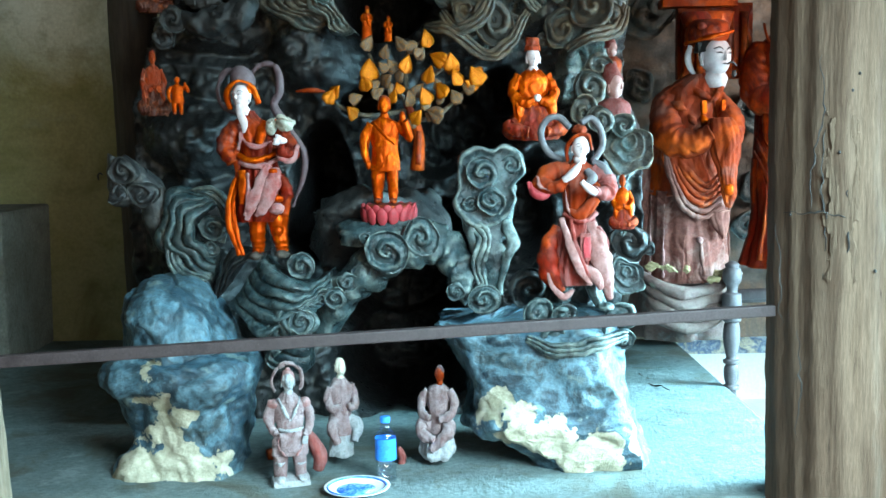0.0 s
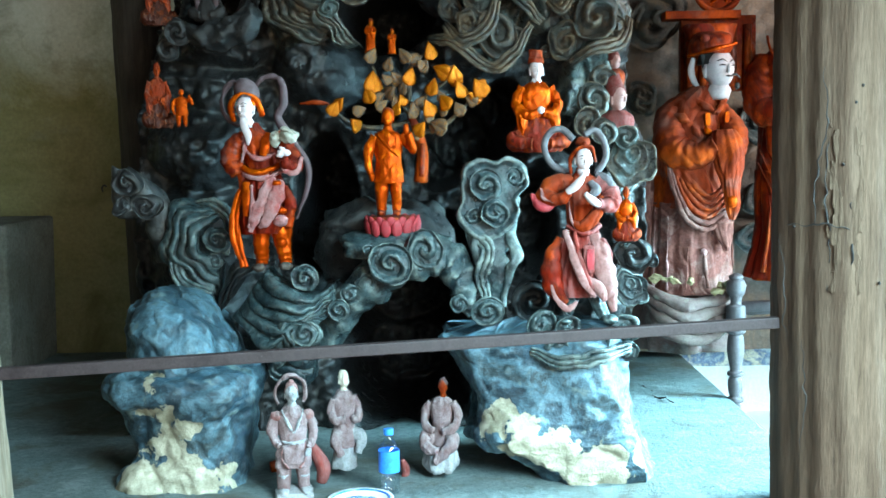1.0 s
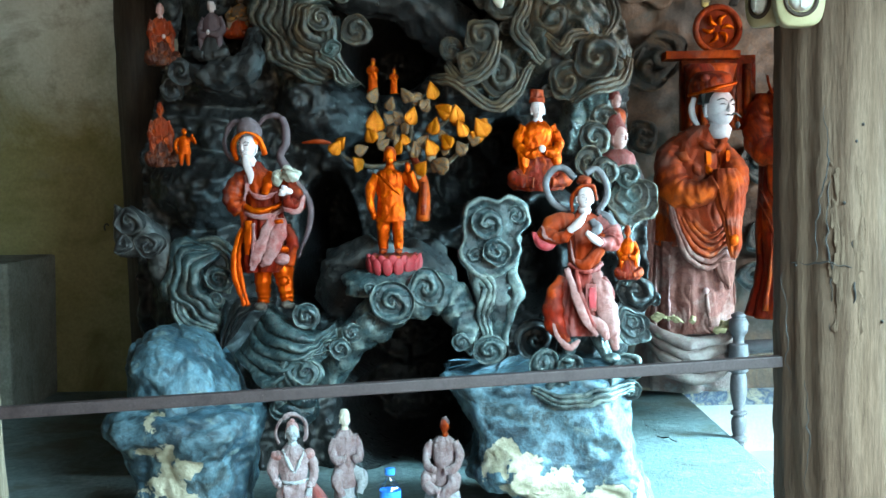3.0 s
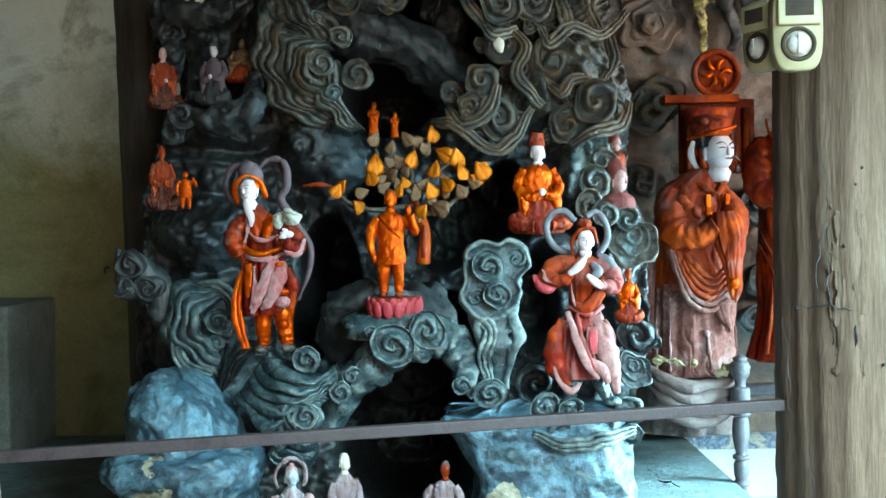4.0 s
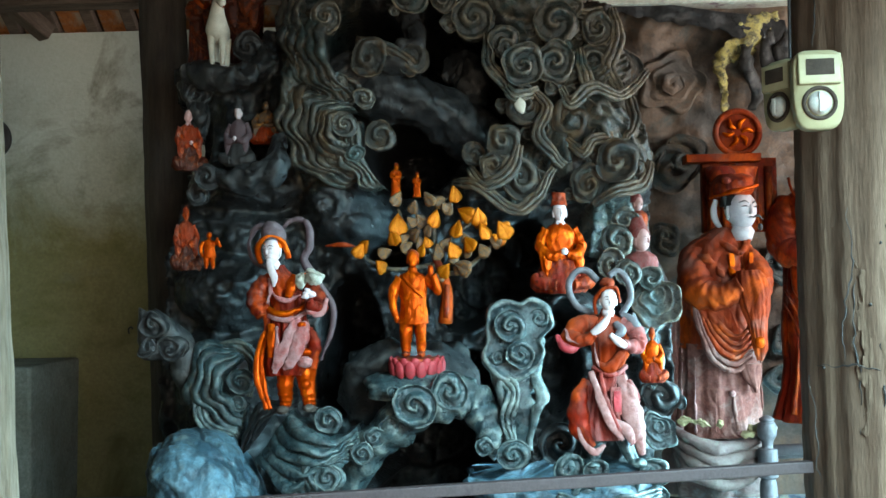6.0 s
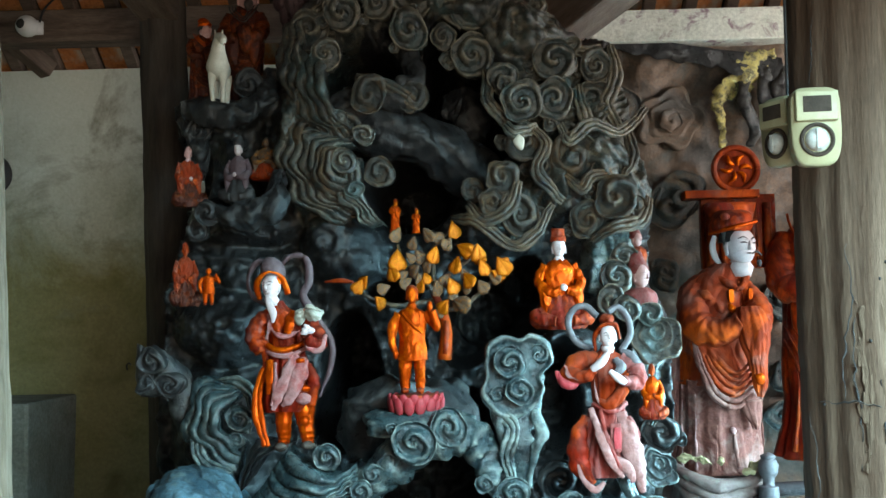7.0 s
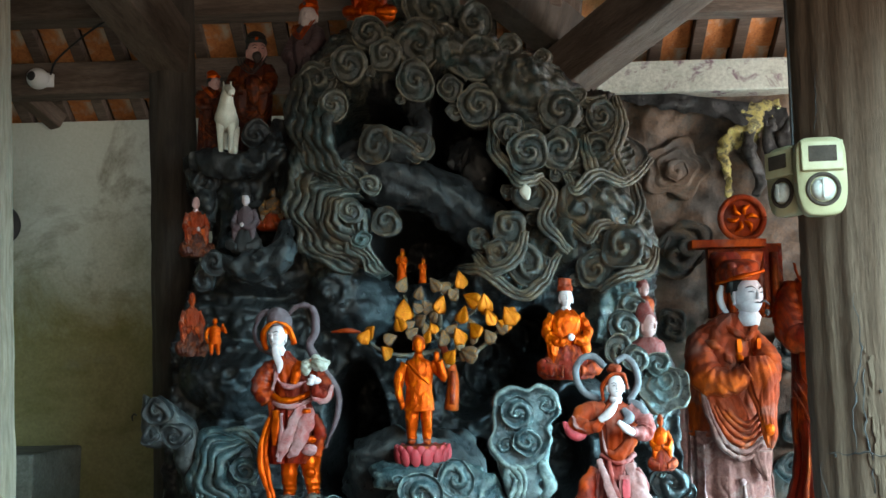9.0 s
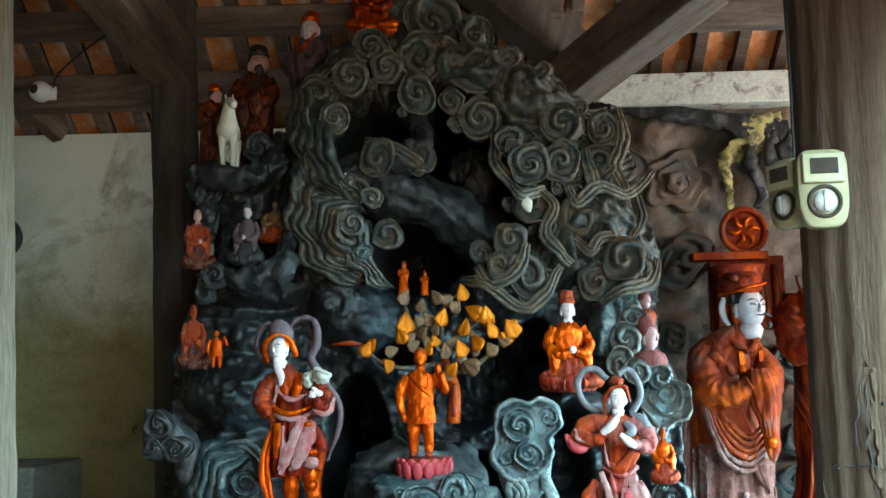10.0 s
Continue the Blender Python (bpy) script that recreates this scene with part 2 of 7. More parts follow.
def flake(m, spots, colour):
    """Lays bare plaster where paint has come off round the given spots (middle, radius)."""
    nt = m.node_tree
    N, L = nt.nodes, nt.links
    b = N["Principled BSDF"]
    co = N.new("ShaderNodeTexCoord")
    nz = N.new("ShaderNodeTexNoise")
    nz.inputs["Scale"].default_value, nz.inputs["Detail"].default_value, nz.inputs["Roughness"].default_value = 7, 8, 0.6
    L.new(co.outputs["Object"], nz.inputs["Vector"])
    last = None
    for c, r in spots:
        d = N.new("ShaderNodeVectorMath")
        d.operation = "DISTANCE"
        L.new(co.outputs["Object"], d.inputs[0])
        d.inputs[1].default_value = c
        q = N.new("ShaderNodeMath")
        q.operation = "DIVIDE"
        L.new(d.outputs["Value"], q.inputs[0])
        q.inputs[1].default_value = r
        if last is None:
            last = q
        else:
            k = N.new("ShaderNodeMath")
            k.operation = "MINIMUM"
            L.new(last.outputs[0], k.inputs[0])
            L.new(q.outputs[0], k.inputs[1])
            last = k
    add = N.new("ShaderNodeMath")
    add.operation = "MULTIPLY_ADD"
    L.new(nz.outputs["Fac"], add.inputs[0])
    add.inputs[1].default_value = 3.2
    L.new(last.outputs[0], add.inputs[2])
    rp = N.new("ShaderNodeValToRGB")
    rp.color_ramp.elements[0].position, rp.color_ramp.elements[0].color = 0.0, (1, 1, 1, 1)
    rp.color_ramp.elements[1].position, rp.color_ramp.elements[1].color = 0.04, (0, 0, 0, 1)
    sub = N.new("ShaderNodeMath")
    sub.operation = "SUBTRACT"
    L.new(add.outputs[0], sub.inputs[0])
    sub.inputs[1].default_value = 2.45
    L.new(sub.outputs[0], rp.inputs[0])
    n2 = N.new("ShaderNodeTexNoise")
    n2.inputs["Scale"].default_value, n2.inputs["Detail"].default_value, n2.inputs["Roughness"].default_value = 16, 8, 0.7
    L.new(co.outputs["Object"], n2.inputs["Vector"])
    r2 = N.new("ShaderNodeValToRGB")
    r2.color_ramp.elements[0].position, r2.color_ramp.elements[0].color = 0.35, (colour[0] * 0.5, colour[1] * 0.5, colour[2] * 0.45, 1)
    r2.color_ramp.elements[1].position, r2.color_ramp.elements[1].color = 0.6, (*colour, 1)
    L.new(n2.outputs["Fac"], r2.inputs[0])
    mx = N.new("ShaderNodeMix")
    mx.data_type = "RGBA"
    L.new(rp.outputs[0], mx.inputs[0])
    L.new(b.inputs["Base Color"].links[0].from_socket, mx.inputs[6])
    L.new(r2.outputs[0], mx.inputs[7])
    L.new(mx.outputs[2], b.inputs["Base Color"])
    bp = b.inputs["Normal"].links[0].from_node
    h = N.new("ShaderNodeMath")
    h.operation = "MULTIPLY_ADD"
    L.new(rp.outputs[0], h.inputs[0])
    h.inputs[1].default_value = -0.8
    L.new(bp.inputs["Height"].links[0].from_socket, h.inputs[2])
    L.new(h.outputs[0], bp.inputs["Height"])


flake(BLUE, [((-1.047, 3.72, 0.839), 0.045), ((-0.972, 3.72, 0.827), 0.04), ((-1.01, 3.72, 0.777), 0.09), ((-1.031, 3.72, 0.614), 0.1), ((-0.98, 3.7, 0.537), 0.13), ((-0.893, 3.7, 0.463), 0.09), ((-0.773, 3.7, 0.461), 0.075), ((-1.113, 3.7, 0.457), 0.13), ((-0.913, 3.7, 0.689), 0.07), ((0.18, 3.78, 0.665), 0.085), ((0.26, 3.74, 0.63), 0.09), ((0.341, 3.72, 0.569), 0.1), ((0.44, 3.71, 0.53), 0.1), ((0.56, 3.7, 0.5), 0.13), ((0.68, 3.72, 0.56), 0.08)], (0.5, 0.46, 0.35))

CLEAR = bpy.data.materials.new("clear_plastic")
CLEAR.use_nodes = True
ct = CLEAR.node_tree
ct.nodes.remove(ct.nodes["Principled BSDF"])
clear_mix, clear_see, clear_gloss = ct.nodes.new("ShaderNodeMixShader"), ct.nodes.new("ShaderNodeBsdfTransparent"), ct.nodes.new("ShaderNodeBsdfGlossy")
clear_see.inputs["Color"].default_value = (0.9, 0.96, 1, 1)
clear_gloss.inputs["Roughness"].default_value = 0.08
clear_mix.inputs[0].default_value = 0.16
ct.links.new(clear_see.outputs[0], clear_mix.inputs[1])
ct.links.new(clear_gloss.outputs[0], clear_mix.inputs[2])
ct.links.new(clear_mix.outputs[0], ct.nodes["Material Output"].inputs[0])


# ---- mesh building ----
def smooth_path(pts, sub=6):
    p = [np.array(q, float) for q in pts]
    if len(p) < 3 or sub < 2:
        return p
    p = [2 * p[0] - p[1]] + p + [2 * p[-1] - p[-2]]
    out = []
    for i in range(1, len(p) - 2):
        a, b, c, d = p[i - 1:i + 3]
        for k in range(sub):
            t = k / sub
            out.append(0.5 * (2 * b + (c - a) * t + (2 * a - 5 * b + 4 * c - d) * t * t + (3 * b - a - 3 * c + d) * t ** 3))
    return out + [p[-2]]


class Shape:
    """Collects vertices and faces, with a material slot for each face."""

    def __init__(self):
        self.v, self.f, self.m = [], [], []

    def grid(self, rows, mi=0, closed=False):
        n0, w = len(self.v), len(rows[0])
        for r in rows:
            self.v.extend(tuple(q) for q in r)
        for i in range(len(rows) - 1):
            for j in range(w if closed else w - 1):
                k = (j + 1) % w
                self.f.append((n0 + i * w + j, n0 + i * w + k, n0 + (i + 1) * w + k, n0 + (i + 1) * w + j))
                self.m.append(mi)
        return n0

    def cap(self, n0, w, mi=0, flip=False):
        loop = list(range(n0, n0 + w))
        self.f.append(tuple(loop if flip else loop[::-1]))
        self.m.append(mi)

    def loft(self, rows, mi=0, seg=24, folds=0, amp=0.0, phase=0.0, sub=5, square=1.0):
        """Rows of (z, cx, cy, rx, ry), joined smoothly; folds: pleats round it; square: under 1 for a boxier plan."""
        rows = [(0.5 * a[0] + 0.5 * a[0], *a[1:]) for a in smooth_path(rows, sub)]
        out = []
        for z, cx, cy, rx, ry in rows:
            ring = []
            for j in range(seg):
                a = 2 * math.pi * j / seg
                k = 1 + amp * math.cos(folds * a + phase + 5 * z) + 0.4 * amp * math.cos((2 * folds + 1) * a + 7 * z)
                if folds:
                    k += 0.9 * amp * noise.noise((folds * 0.45 * math.cos(a), folds * 0.45 * math.sin(a), 7 * z + phase))
                ca, sa = math.cos(a), math.sin(a)
                if square != 1.0:
                    ca, sa = math.copysign(abs(ca) ** square, ca), math.copysign(abs(sa) ** square, sa)
                ring.append((cx + rx * k * ca, cy + ry * k * sa, z))
            out.append(ring)
        n0 = self.grid(out, mi, True)
        self.cap(n0, seg, mi)
        self.cap(n0 + (len(out) - 1) * seg, seg, mi, True)
        return self

    def tube(self, pts, radii, mi=0, seg=10, sub=5, flat=1.0, rings=0, ramp=0.0):
        """A tapering tube; flat squeezes it along y; rings: swellings along it."""
        if not isinstance(radii, (list, tuple)):
            radii = [radii] * len(pts)
        q = smooth_path([(*p, r) for p, r in zip(pts, radii)], sub)
        out = []
        last = np.array((0.13, -0.9, 0.31))
        for i, s in enumerate(q):
            d = q[min(i + 1, len(q) - 1)][:3] - q[max(i - 1, 0)][:3]
            d = d / (np.linalg.norm(d) + 1e-9)
            u = last - d * last.dot(d)
            u = u / (np.linalg.norm(u) + 1e-9)
            w = np.cross(d, u)
            last = u
            r = max(s[3], 1e-4) * (1 + ramp * math.cos(2 * math.pi * rings * i / max(1, len(q) - 1)))
            ring = []
            for j in range(seg):
                a = 2 * math.pi * j / seg
                o = (u * math.cos(a) + w * math.sin(a)) * r
                o[1] *= flat
                ring.append(tuple(s[:3] + o))
            out.append(ring)
        n0 = self.grid(out, mi, True)
        self.cap(n0, seg, mi)
        self.cap(n0 + (len(out) - 1) * seg, seg, mi, True)
        return self

    def ball(self, c, r, mi=0, seg=16, rows=10, lump=0.0, cut=0.0, turn=0.0):
        """An ellipsoid; cut keeps only the part above that share of its height."""
        r = r if isinstance(r, (list, tuple)) else (r, r, r)
        out = []
        lo = -math.pi / 2 if cut <= 0 else math.asin(2 * cut - 1)
        ct, st = math.cos(turn), math.sin(turn)
        for i in range(rows + 1):
            b = lo + (math.pi / 2 - lo) * i / rows
            ring = []
            for j in range(seg):
                a = 2 * math.pi * j / seg
                k = 1 + lump * math.sin(3 * a + 5 * b) * math.cos(2 * b)
                x, y = r[0] * k * math.cos(b) * math.cos(a), r[1] * k * math.cos(b) * math.sin(a)
                ring.append((c[0] + x * ct - y * st, c[1] + x * st + y * ct, c[2] + r[2] * math.sin(b)))
            out.append(ring)
        n0 = self.grid(out, mi, True)
        if cut > 0:
            self.cap(n0, seg, mi)
        return self

    def box(self, c, s, mi=0, m=None, b=0.12):
        """A box with bevelled edges."""
        bm = bmesh.new()
        bmesh.ops.create_cube(bm, size=1)
        for v in bm.verts:
            v.co = Vector((v.co.x * s[0], v.co.y * s[1], v.co.z * s[2]))
        bmesh.ops.bevel(bm, geom=bm.edges[:], offset=b * min(s), segments=2, affect="EDGES", profile=0.6)
        if m is not None:
            bm.transform(m)
        n0 = len(self.v)
        bm.verts.index_update()
        self.v.extend((v.co.x + c[0], v.co.y + c[1], v.co.z + c[2]) for v in bm.verts)
        for f in bm.faces:
            self.f.append(tuple(n0 + v.index for v in f.verts))
            self.m.append(mi)
        bm.free()
        return self

    def curl(self, c, r, mi=0, hand=1, rot=0.0, turns=2.2, lobes=5, deep=0.5, wide=1.0, lean=0.0, edge=0.07):
        """A rolled cloud scroll that faces -y, with a spiral ridge on a domed, lobed disc."""
        nr, na = 20, 56
        out = []
        cr, sr = math.cos(rot), math.sin(rot)
        for i in range(nr + 3):
            ring = []
            for j in range(na):
                a = 2 * math.pi * j / na
                rho = min(1.0, i / nr)
                lob = 1 + edge * rho * math.cos(lobes * a + 1.3)
                ph = hand * a + 2 * math.pi * turns * 0.66 * rho ** 0.85
                rid = max(0.0, 0.25 + 0.75 * math.cos(ph)) ** 0.65
                rim = max(0.0, (rho - 0.86) / 0.14)
                rid = max(rid * min(1, 0.55 + 1.2 * rho), 0.75 * rim)
                h = deep * r * (0.42 * (1 - 0.55 * rho * rho) + 0.62 * rid * (1 - 0.25 * rho))
                if i > nr:
                    h = deep * r * (0.25 - 0.7 * (i - nr))
                    lob *= 1 - 0.04 * (i - nr)
                x, z = rho * r * lob * math.cos(a) * wide, rho * r * lob * math.sin(a)
                x, z = x * cr - z * sr, x * sr + z * cr
                ring.append((c[0] + x, c[1] - h + lean * z, c[2] + z))
            out.append(ring)
        self.grid(out, mi, True)
        return self

    def shell(self, c, r, mi=0, rot=0.0, rings=5, lobes=7, deep=0.4, wide=1.0, edge=0.1, phase=0.0, off=(0, 0)):
        """Scalloped bands laid over one another like the waves of a cloud; off shifts the inner bands."""
        na, per = 96, 7
        out = []
        cr, sr = math.cos(rot), math.sin(rot)
        tot = rings * per
        for i in range(tot + 3):
            ring = []
            rho = min(1.0, i / tot)
            band, fr = divmod(min(i, tot) / per, 1.0)
            for j in range(na):
                a = 2 * math.pi * j / na
                lob = 1 + edge * (0.4 + 0.6 * rho) * math.cos(lobes * a + phase + 0.5 * band) + 0.4 * edge * math.cos(3 * a + band)
                saw = fr ** 1.4
                h = deep * r * (0.62 * (1 - rho) + 0.95 * saw / rings ** 0.6)
                if i > tot:
                    h = -deep * r * 0.4 * (i - tot)
                x, z = rho * r * lob * math.cos(a) * wide, rho * r * lob * math.sin(a)
                x, z = x + off[0] * r * (1 - rho), z + off[1] * r * (1 - rho)
                x, z = x * cr - z * sr, x * sr + z * cr
                ring.append((c[0] + x, c[1] - h, c[2] + z))
            out.append(ring)
        self.grid(out, mi, True)
        return self

    def mesh(self, name, mats, smooth=True):
        me = bpy.data.meshes.new(name)
        me.from_pydata(self.v, [], self.f)
        for k in mats:
            me.materials.append(k)
        me.polygons.foreach_set("material_index", self.m)
        me.polygons.foreach_set("use_smooth", [smooth] * len(self.f))
        bm = bmesh.new()
        bm.from_mesh(me)
        bmesh.ops.recalc_face_normals(bm, faces=bm.faces[:])
        bm.to_mesh(me)
        bm.free()
        me.update()
        return me


def thing(name, sh, mats, label, category, group="", kind="", m=None, smooth=True):
    ob = new(name, sh.mesh(name, mats, smooth) if sh else None)
    if m is not None:
        ob.matrix_world = m
    return tagged(ob, label, category, group, kind)


def part(name, sh, mats, parent, label="", smooth=True, m=None):
    ob = new(name, sh.mesh(name, mats if isinstance(mats, (list, tuple)) else [mats], smooth))
    ob.parent = parent
    if m is not None:
        ob.matrix_local = m
    return tagged(ob, label)


def hashed(ix, iz, seed):
    h = np.sin(ix * 127.1 + iz * 311.7 + seed * 74.7) * 43758.5453
    return h - np.floor(h)


def value_noise(x, z, seed=0):
    ix, iz = np.floor(x), np.floor(z)
    fx, fz = x - ix, z - iz
    fx, fz = fx * fx * (3 - 2 * fx), fz * fz * (3 - 2 * fz)
    a, b = hashed(ix, iz, seed), hashed(ix + 1, iz, seed)
    c, d = hashed(ix, iz + 1, seed), hashed(ix + 1, iz + 1, seed)
    return (a + (b - a) * fx) * (1 - fz) + (c + (d - c) * fx) * fz - 0.5


def rough_up(sh, amp, scale, seed=0, squash=1.0):
    """Knocks a shape out of true, like hand-laid plaster."""
    p = np.array(sh.v)
    for k, (s, g) in enumerate(((1, 1), (2.3, 0.5), (5.1, 0.22))):
        for ax in (0, 1, 2):
            o, q = [i for i in (0, 1, 2) if i != ax]
            p[:, ax] += amp * g * 1.6 * value_noise(p[:, o] * scale * s + 3 * p[:, ax] * scale * 0.4, p[:, q] * scale * s, seed + 7 * k + ax)
    sh.v = [tuple(q) for q in p]
    return sh


def carve(me, amp, scale, long=0.3, skip=(), sub=1, seed=0.0):
    """Cuts fine wandering grooves and folds into a mesh, along z; skip: material slots left smooth."""
    bm = bmesh.new()
    bm.from_mesh(me)
    if sub:
        bmesh.ops.subdivide_edges(bm, edges=bm.edges[:], cuts=sub, use_grid_fill=True, smooth=0.6)
    bm.normal_update()
    still = {v.index for f in bm.faces if f.material_index in skip for v in f.verts}
    bm.verts.index_update()
    for v in bm.verts:
        if v.index in still:
            continue
        x, y, z = v.co * scale
        w = noise.noise((x * 0.6, y * 0.6, z * 0.6 + seed))
        n = noise.noise((x + 1.2 * w + seed, y, z * long))
        n2 = noise.noise((x * 2.3 + w, y * 2.3 + seed, z * long * 2.3))
        d = -math.exp(-(n / 0.11) ** 2) + 0.9 * n - 0.4 * math.exp(-(n2 / 0.1) ** 2)
        v.co += v.normal * (amp * d)
    bm.to_mesh(me)
    bm.free()
    me.polygons.foreach_set("use_smooth", [True] * len(me.polygons))
    me.update()


# ---- the hall ----
LEDGE_Z = 0.45


def slab(name, lo, hi, material, label, category, b=0.02):
    s = [hi[i] - lo[i] for i in range(3)]
    c = [(hi[i] + lo[i]) / 2 for i in range(3)]
    sh = Shape().box(c, s, 0, None, min(b, 0.012 / min(s) if min(s) > 0 else b))
    return thing(name, sh, [material], label, category, kind="structure", smooth=False)


slab("ground", (-60, -60, -0.4), (60, 60, -0.06), GROUND, "pale stone courtyard paving in front of the hall", "ground")
slab("floor", (-4.2, -1.2, -0.06), (4.2, 7.0, 0.0), FLOORTILE, "worn red clay floor of the hall", "floor")
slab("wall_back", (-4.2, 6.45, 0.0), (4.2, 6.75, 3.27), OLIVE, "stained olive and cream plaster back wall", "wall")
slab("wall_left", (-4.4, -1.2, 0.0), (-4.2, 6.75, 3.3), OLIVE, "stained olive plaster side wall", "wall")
slab("wall_right", (4.2, -1.2, 0.0), (4.4, 6.75, 3.3), LIME, "whitewashed side wall", "wall")
# the ledge: it is open on its right side
ledge = slab("altar_ledge", (-3.6, 3.44, 0.0), ((1.318, 6.2, 0.479)[0], 6.45, LEDGE_Z), LEDGE, "worn grey cement altar ledge with cracks", "ledge")
crack = Shape().tube([((0.951, 4.9, 0.508)[0], 5.35, LEDGE_Z + 0.001), ((0.99, 4.9, 0.486)[0], 5.2, LEDGE_Z + 0.001), ((0.998, 4.9, 0.459)[0], 5.05, LEDGE_Z + 0.001), ((1.025, 4.9, 0.431)[0], 4.9, LEDGE_Z + 0.001)], [0.002, 0.005, 0.004, 0.002], 0, 6, 8)
part("crack", rough_up(crack, 0.03, 12, 2), BLACK, ledge, "dark crack in the cement")
slab("low_wall", (1.27, 6.2, 0.0), (4.2, 6.45, 0.36), LIME, "whitewashed low wall beside the ledge", "wall")
slab("painted_frieze", (1.28, 6.16, 0.36), (4.2, 6.45, 0.53), MURAL, "blue and white painted frieze on a low wall", "frieze")
slab("side_floor", (1.275, 3.6, 0.0), (4.2, 6.2, 0.08), LIME, "white sunlit floor beside the ledge", "floor")

# relief-covered wall behind the tall official
def wall_relief():
    nx, nz = 150, 260
    xs, zs = np.linspace(0.78, 4.2, nx), np.linspace(0.5, 3.2, nz)
    X, Z = np.meshgrid(xs, zs)
    Y = 5.95 + 0.09 * value_noise(X * 3, Z * 3, 1) + 0.05 * value_noise(X * 8, Z * 8, 2) + 0.02 * value_noise(X * 21, Z * 21, 3)
    sh = Shape()
    sh.grid([[(X[i, j], Y[i, j], Z[i, j]) for j in range(nx)] for i in range(nz)])
    sh.grid([[(X[i, j], 6.44, Z[i, j]) for j in (0, nx - 1)] for i in (0, nz - 1)])
    ob = thing("relief_wall", sh, [WALLDARK], "smoky grey-brown plaster wall with low cloud relief", "wall", kind="structure")
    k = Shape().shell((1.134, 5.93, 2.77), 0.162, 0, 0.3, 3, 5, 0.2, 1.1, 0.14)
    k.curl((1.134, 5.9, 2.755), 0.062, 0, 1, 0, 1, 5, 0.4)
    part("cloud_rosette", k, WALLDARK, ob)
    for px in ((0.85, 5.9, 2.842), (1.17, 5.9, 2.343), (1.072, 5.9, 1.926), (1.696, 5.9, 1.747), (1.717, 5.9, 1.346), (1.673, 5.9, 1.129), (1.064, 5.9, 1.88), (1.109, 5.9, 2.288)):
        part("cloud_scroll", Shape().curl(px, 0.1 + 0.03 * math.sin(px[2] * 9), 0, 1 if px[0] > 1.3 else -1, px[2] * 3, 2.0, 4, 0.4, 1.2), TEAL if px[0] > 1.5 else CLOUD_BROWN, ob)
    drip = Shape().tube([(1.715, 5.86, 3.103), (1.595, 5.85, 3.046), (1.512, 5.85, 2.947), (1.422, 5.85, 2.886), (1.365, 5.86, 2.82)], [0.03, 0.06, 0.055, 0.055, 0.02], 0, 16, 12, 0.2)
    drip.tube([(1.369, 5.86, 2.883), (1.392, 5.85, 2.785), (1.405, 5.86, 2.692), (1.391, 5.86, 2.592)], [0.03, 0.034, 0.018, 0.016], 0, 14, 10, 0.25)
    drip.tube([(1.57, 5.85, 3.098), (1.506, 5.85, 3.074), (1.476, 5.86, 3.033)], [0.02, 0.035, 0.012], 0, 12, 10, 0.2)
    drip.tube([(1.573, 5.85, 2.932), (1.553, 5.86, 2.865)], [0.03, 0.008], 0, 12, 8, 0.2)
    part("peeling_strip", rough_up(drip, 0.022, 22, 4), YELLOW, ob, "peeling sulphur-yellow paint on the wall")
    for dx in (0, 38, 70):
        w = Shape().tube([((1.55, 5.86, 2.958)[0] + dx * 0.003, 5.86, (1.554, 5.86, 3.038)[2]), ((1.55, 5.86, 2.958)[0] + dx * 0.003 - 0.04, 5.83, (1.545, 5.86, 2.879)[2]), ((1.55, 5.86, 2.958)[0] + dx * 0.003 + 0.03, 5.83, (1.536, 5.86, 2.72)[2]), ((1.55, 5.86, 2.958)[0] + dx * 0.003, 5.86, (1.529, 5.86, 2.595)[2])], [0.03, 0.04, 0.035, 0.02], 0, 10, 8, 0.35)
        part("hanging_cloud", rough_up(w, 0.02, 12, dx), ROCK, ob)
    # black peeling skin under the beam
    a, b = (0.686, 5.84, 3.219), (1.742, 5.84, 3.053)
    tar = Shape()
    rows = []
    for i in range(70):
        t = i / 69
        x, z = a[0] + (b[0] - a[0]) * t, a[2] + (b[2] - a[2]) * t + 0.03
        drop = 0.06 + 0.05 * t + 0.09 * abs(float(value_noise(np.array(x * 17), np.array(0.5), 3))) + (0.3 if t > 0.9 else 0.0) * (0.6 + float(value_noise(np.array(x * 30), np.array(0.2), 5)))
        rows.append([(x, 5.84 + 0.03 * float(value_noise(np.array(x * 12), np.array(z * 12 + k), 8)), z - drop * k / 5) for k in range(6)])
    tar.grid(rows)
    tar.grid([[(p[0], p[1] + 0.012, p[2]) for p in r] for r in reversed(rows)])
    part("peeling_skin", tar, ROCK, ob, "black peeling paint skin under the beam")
    return ob


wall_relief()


# ---- roof ----
def timber(name, a, b, w, h, material, label, up=(0, 0, 1)):
    """A squared beam from a to b."""
    a, b = Vector(a), Vector(b)
    d = (b - a)
    x = d.normalized()
    y = Vector(up).cross(x).normalized()
    z = x.cross(y)
    m = Matrix((x, y, z)).transposed().to_4x4()
    m.translation = (a + b) / 2
    sh = Shape().box((0, 0, 0), (d.length, w, h), 0, None, 0.08)
    return thing(name, sh, [material], label, "beam", "roof timbers", m=m, smooth=False)


def roof_z(y):
    return 3.24 + 0.62 * (6.6 - y)


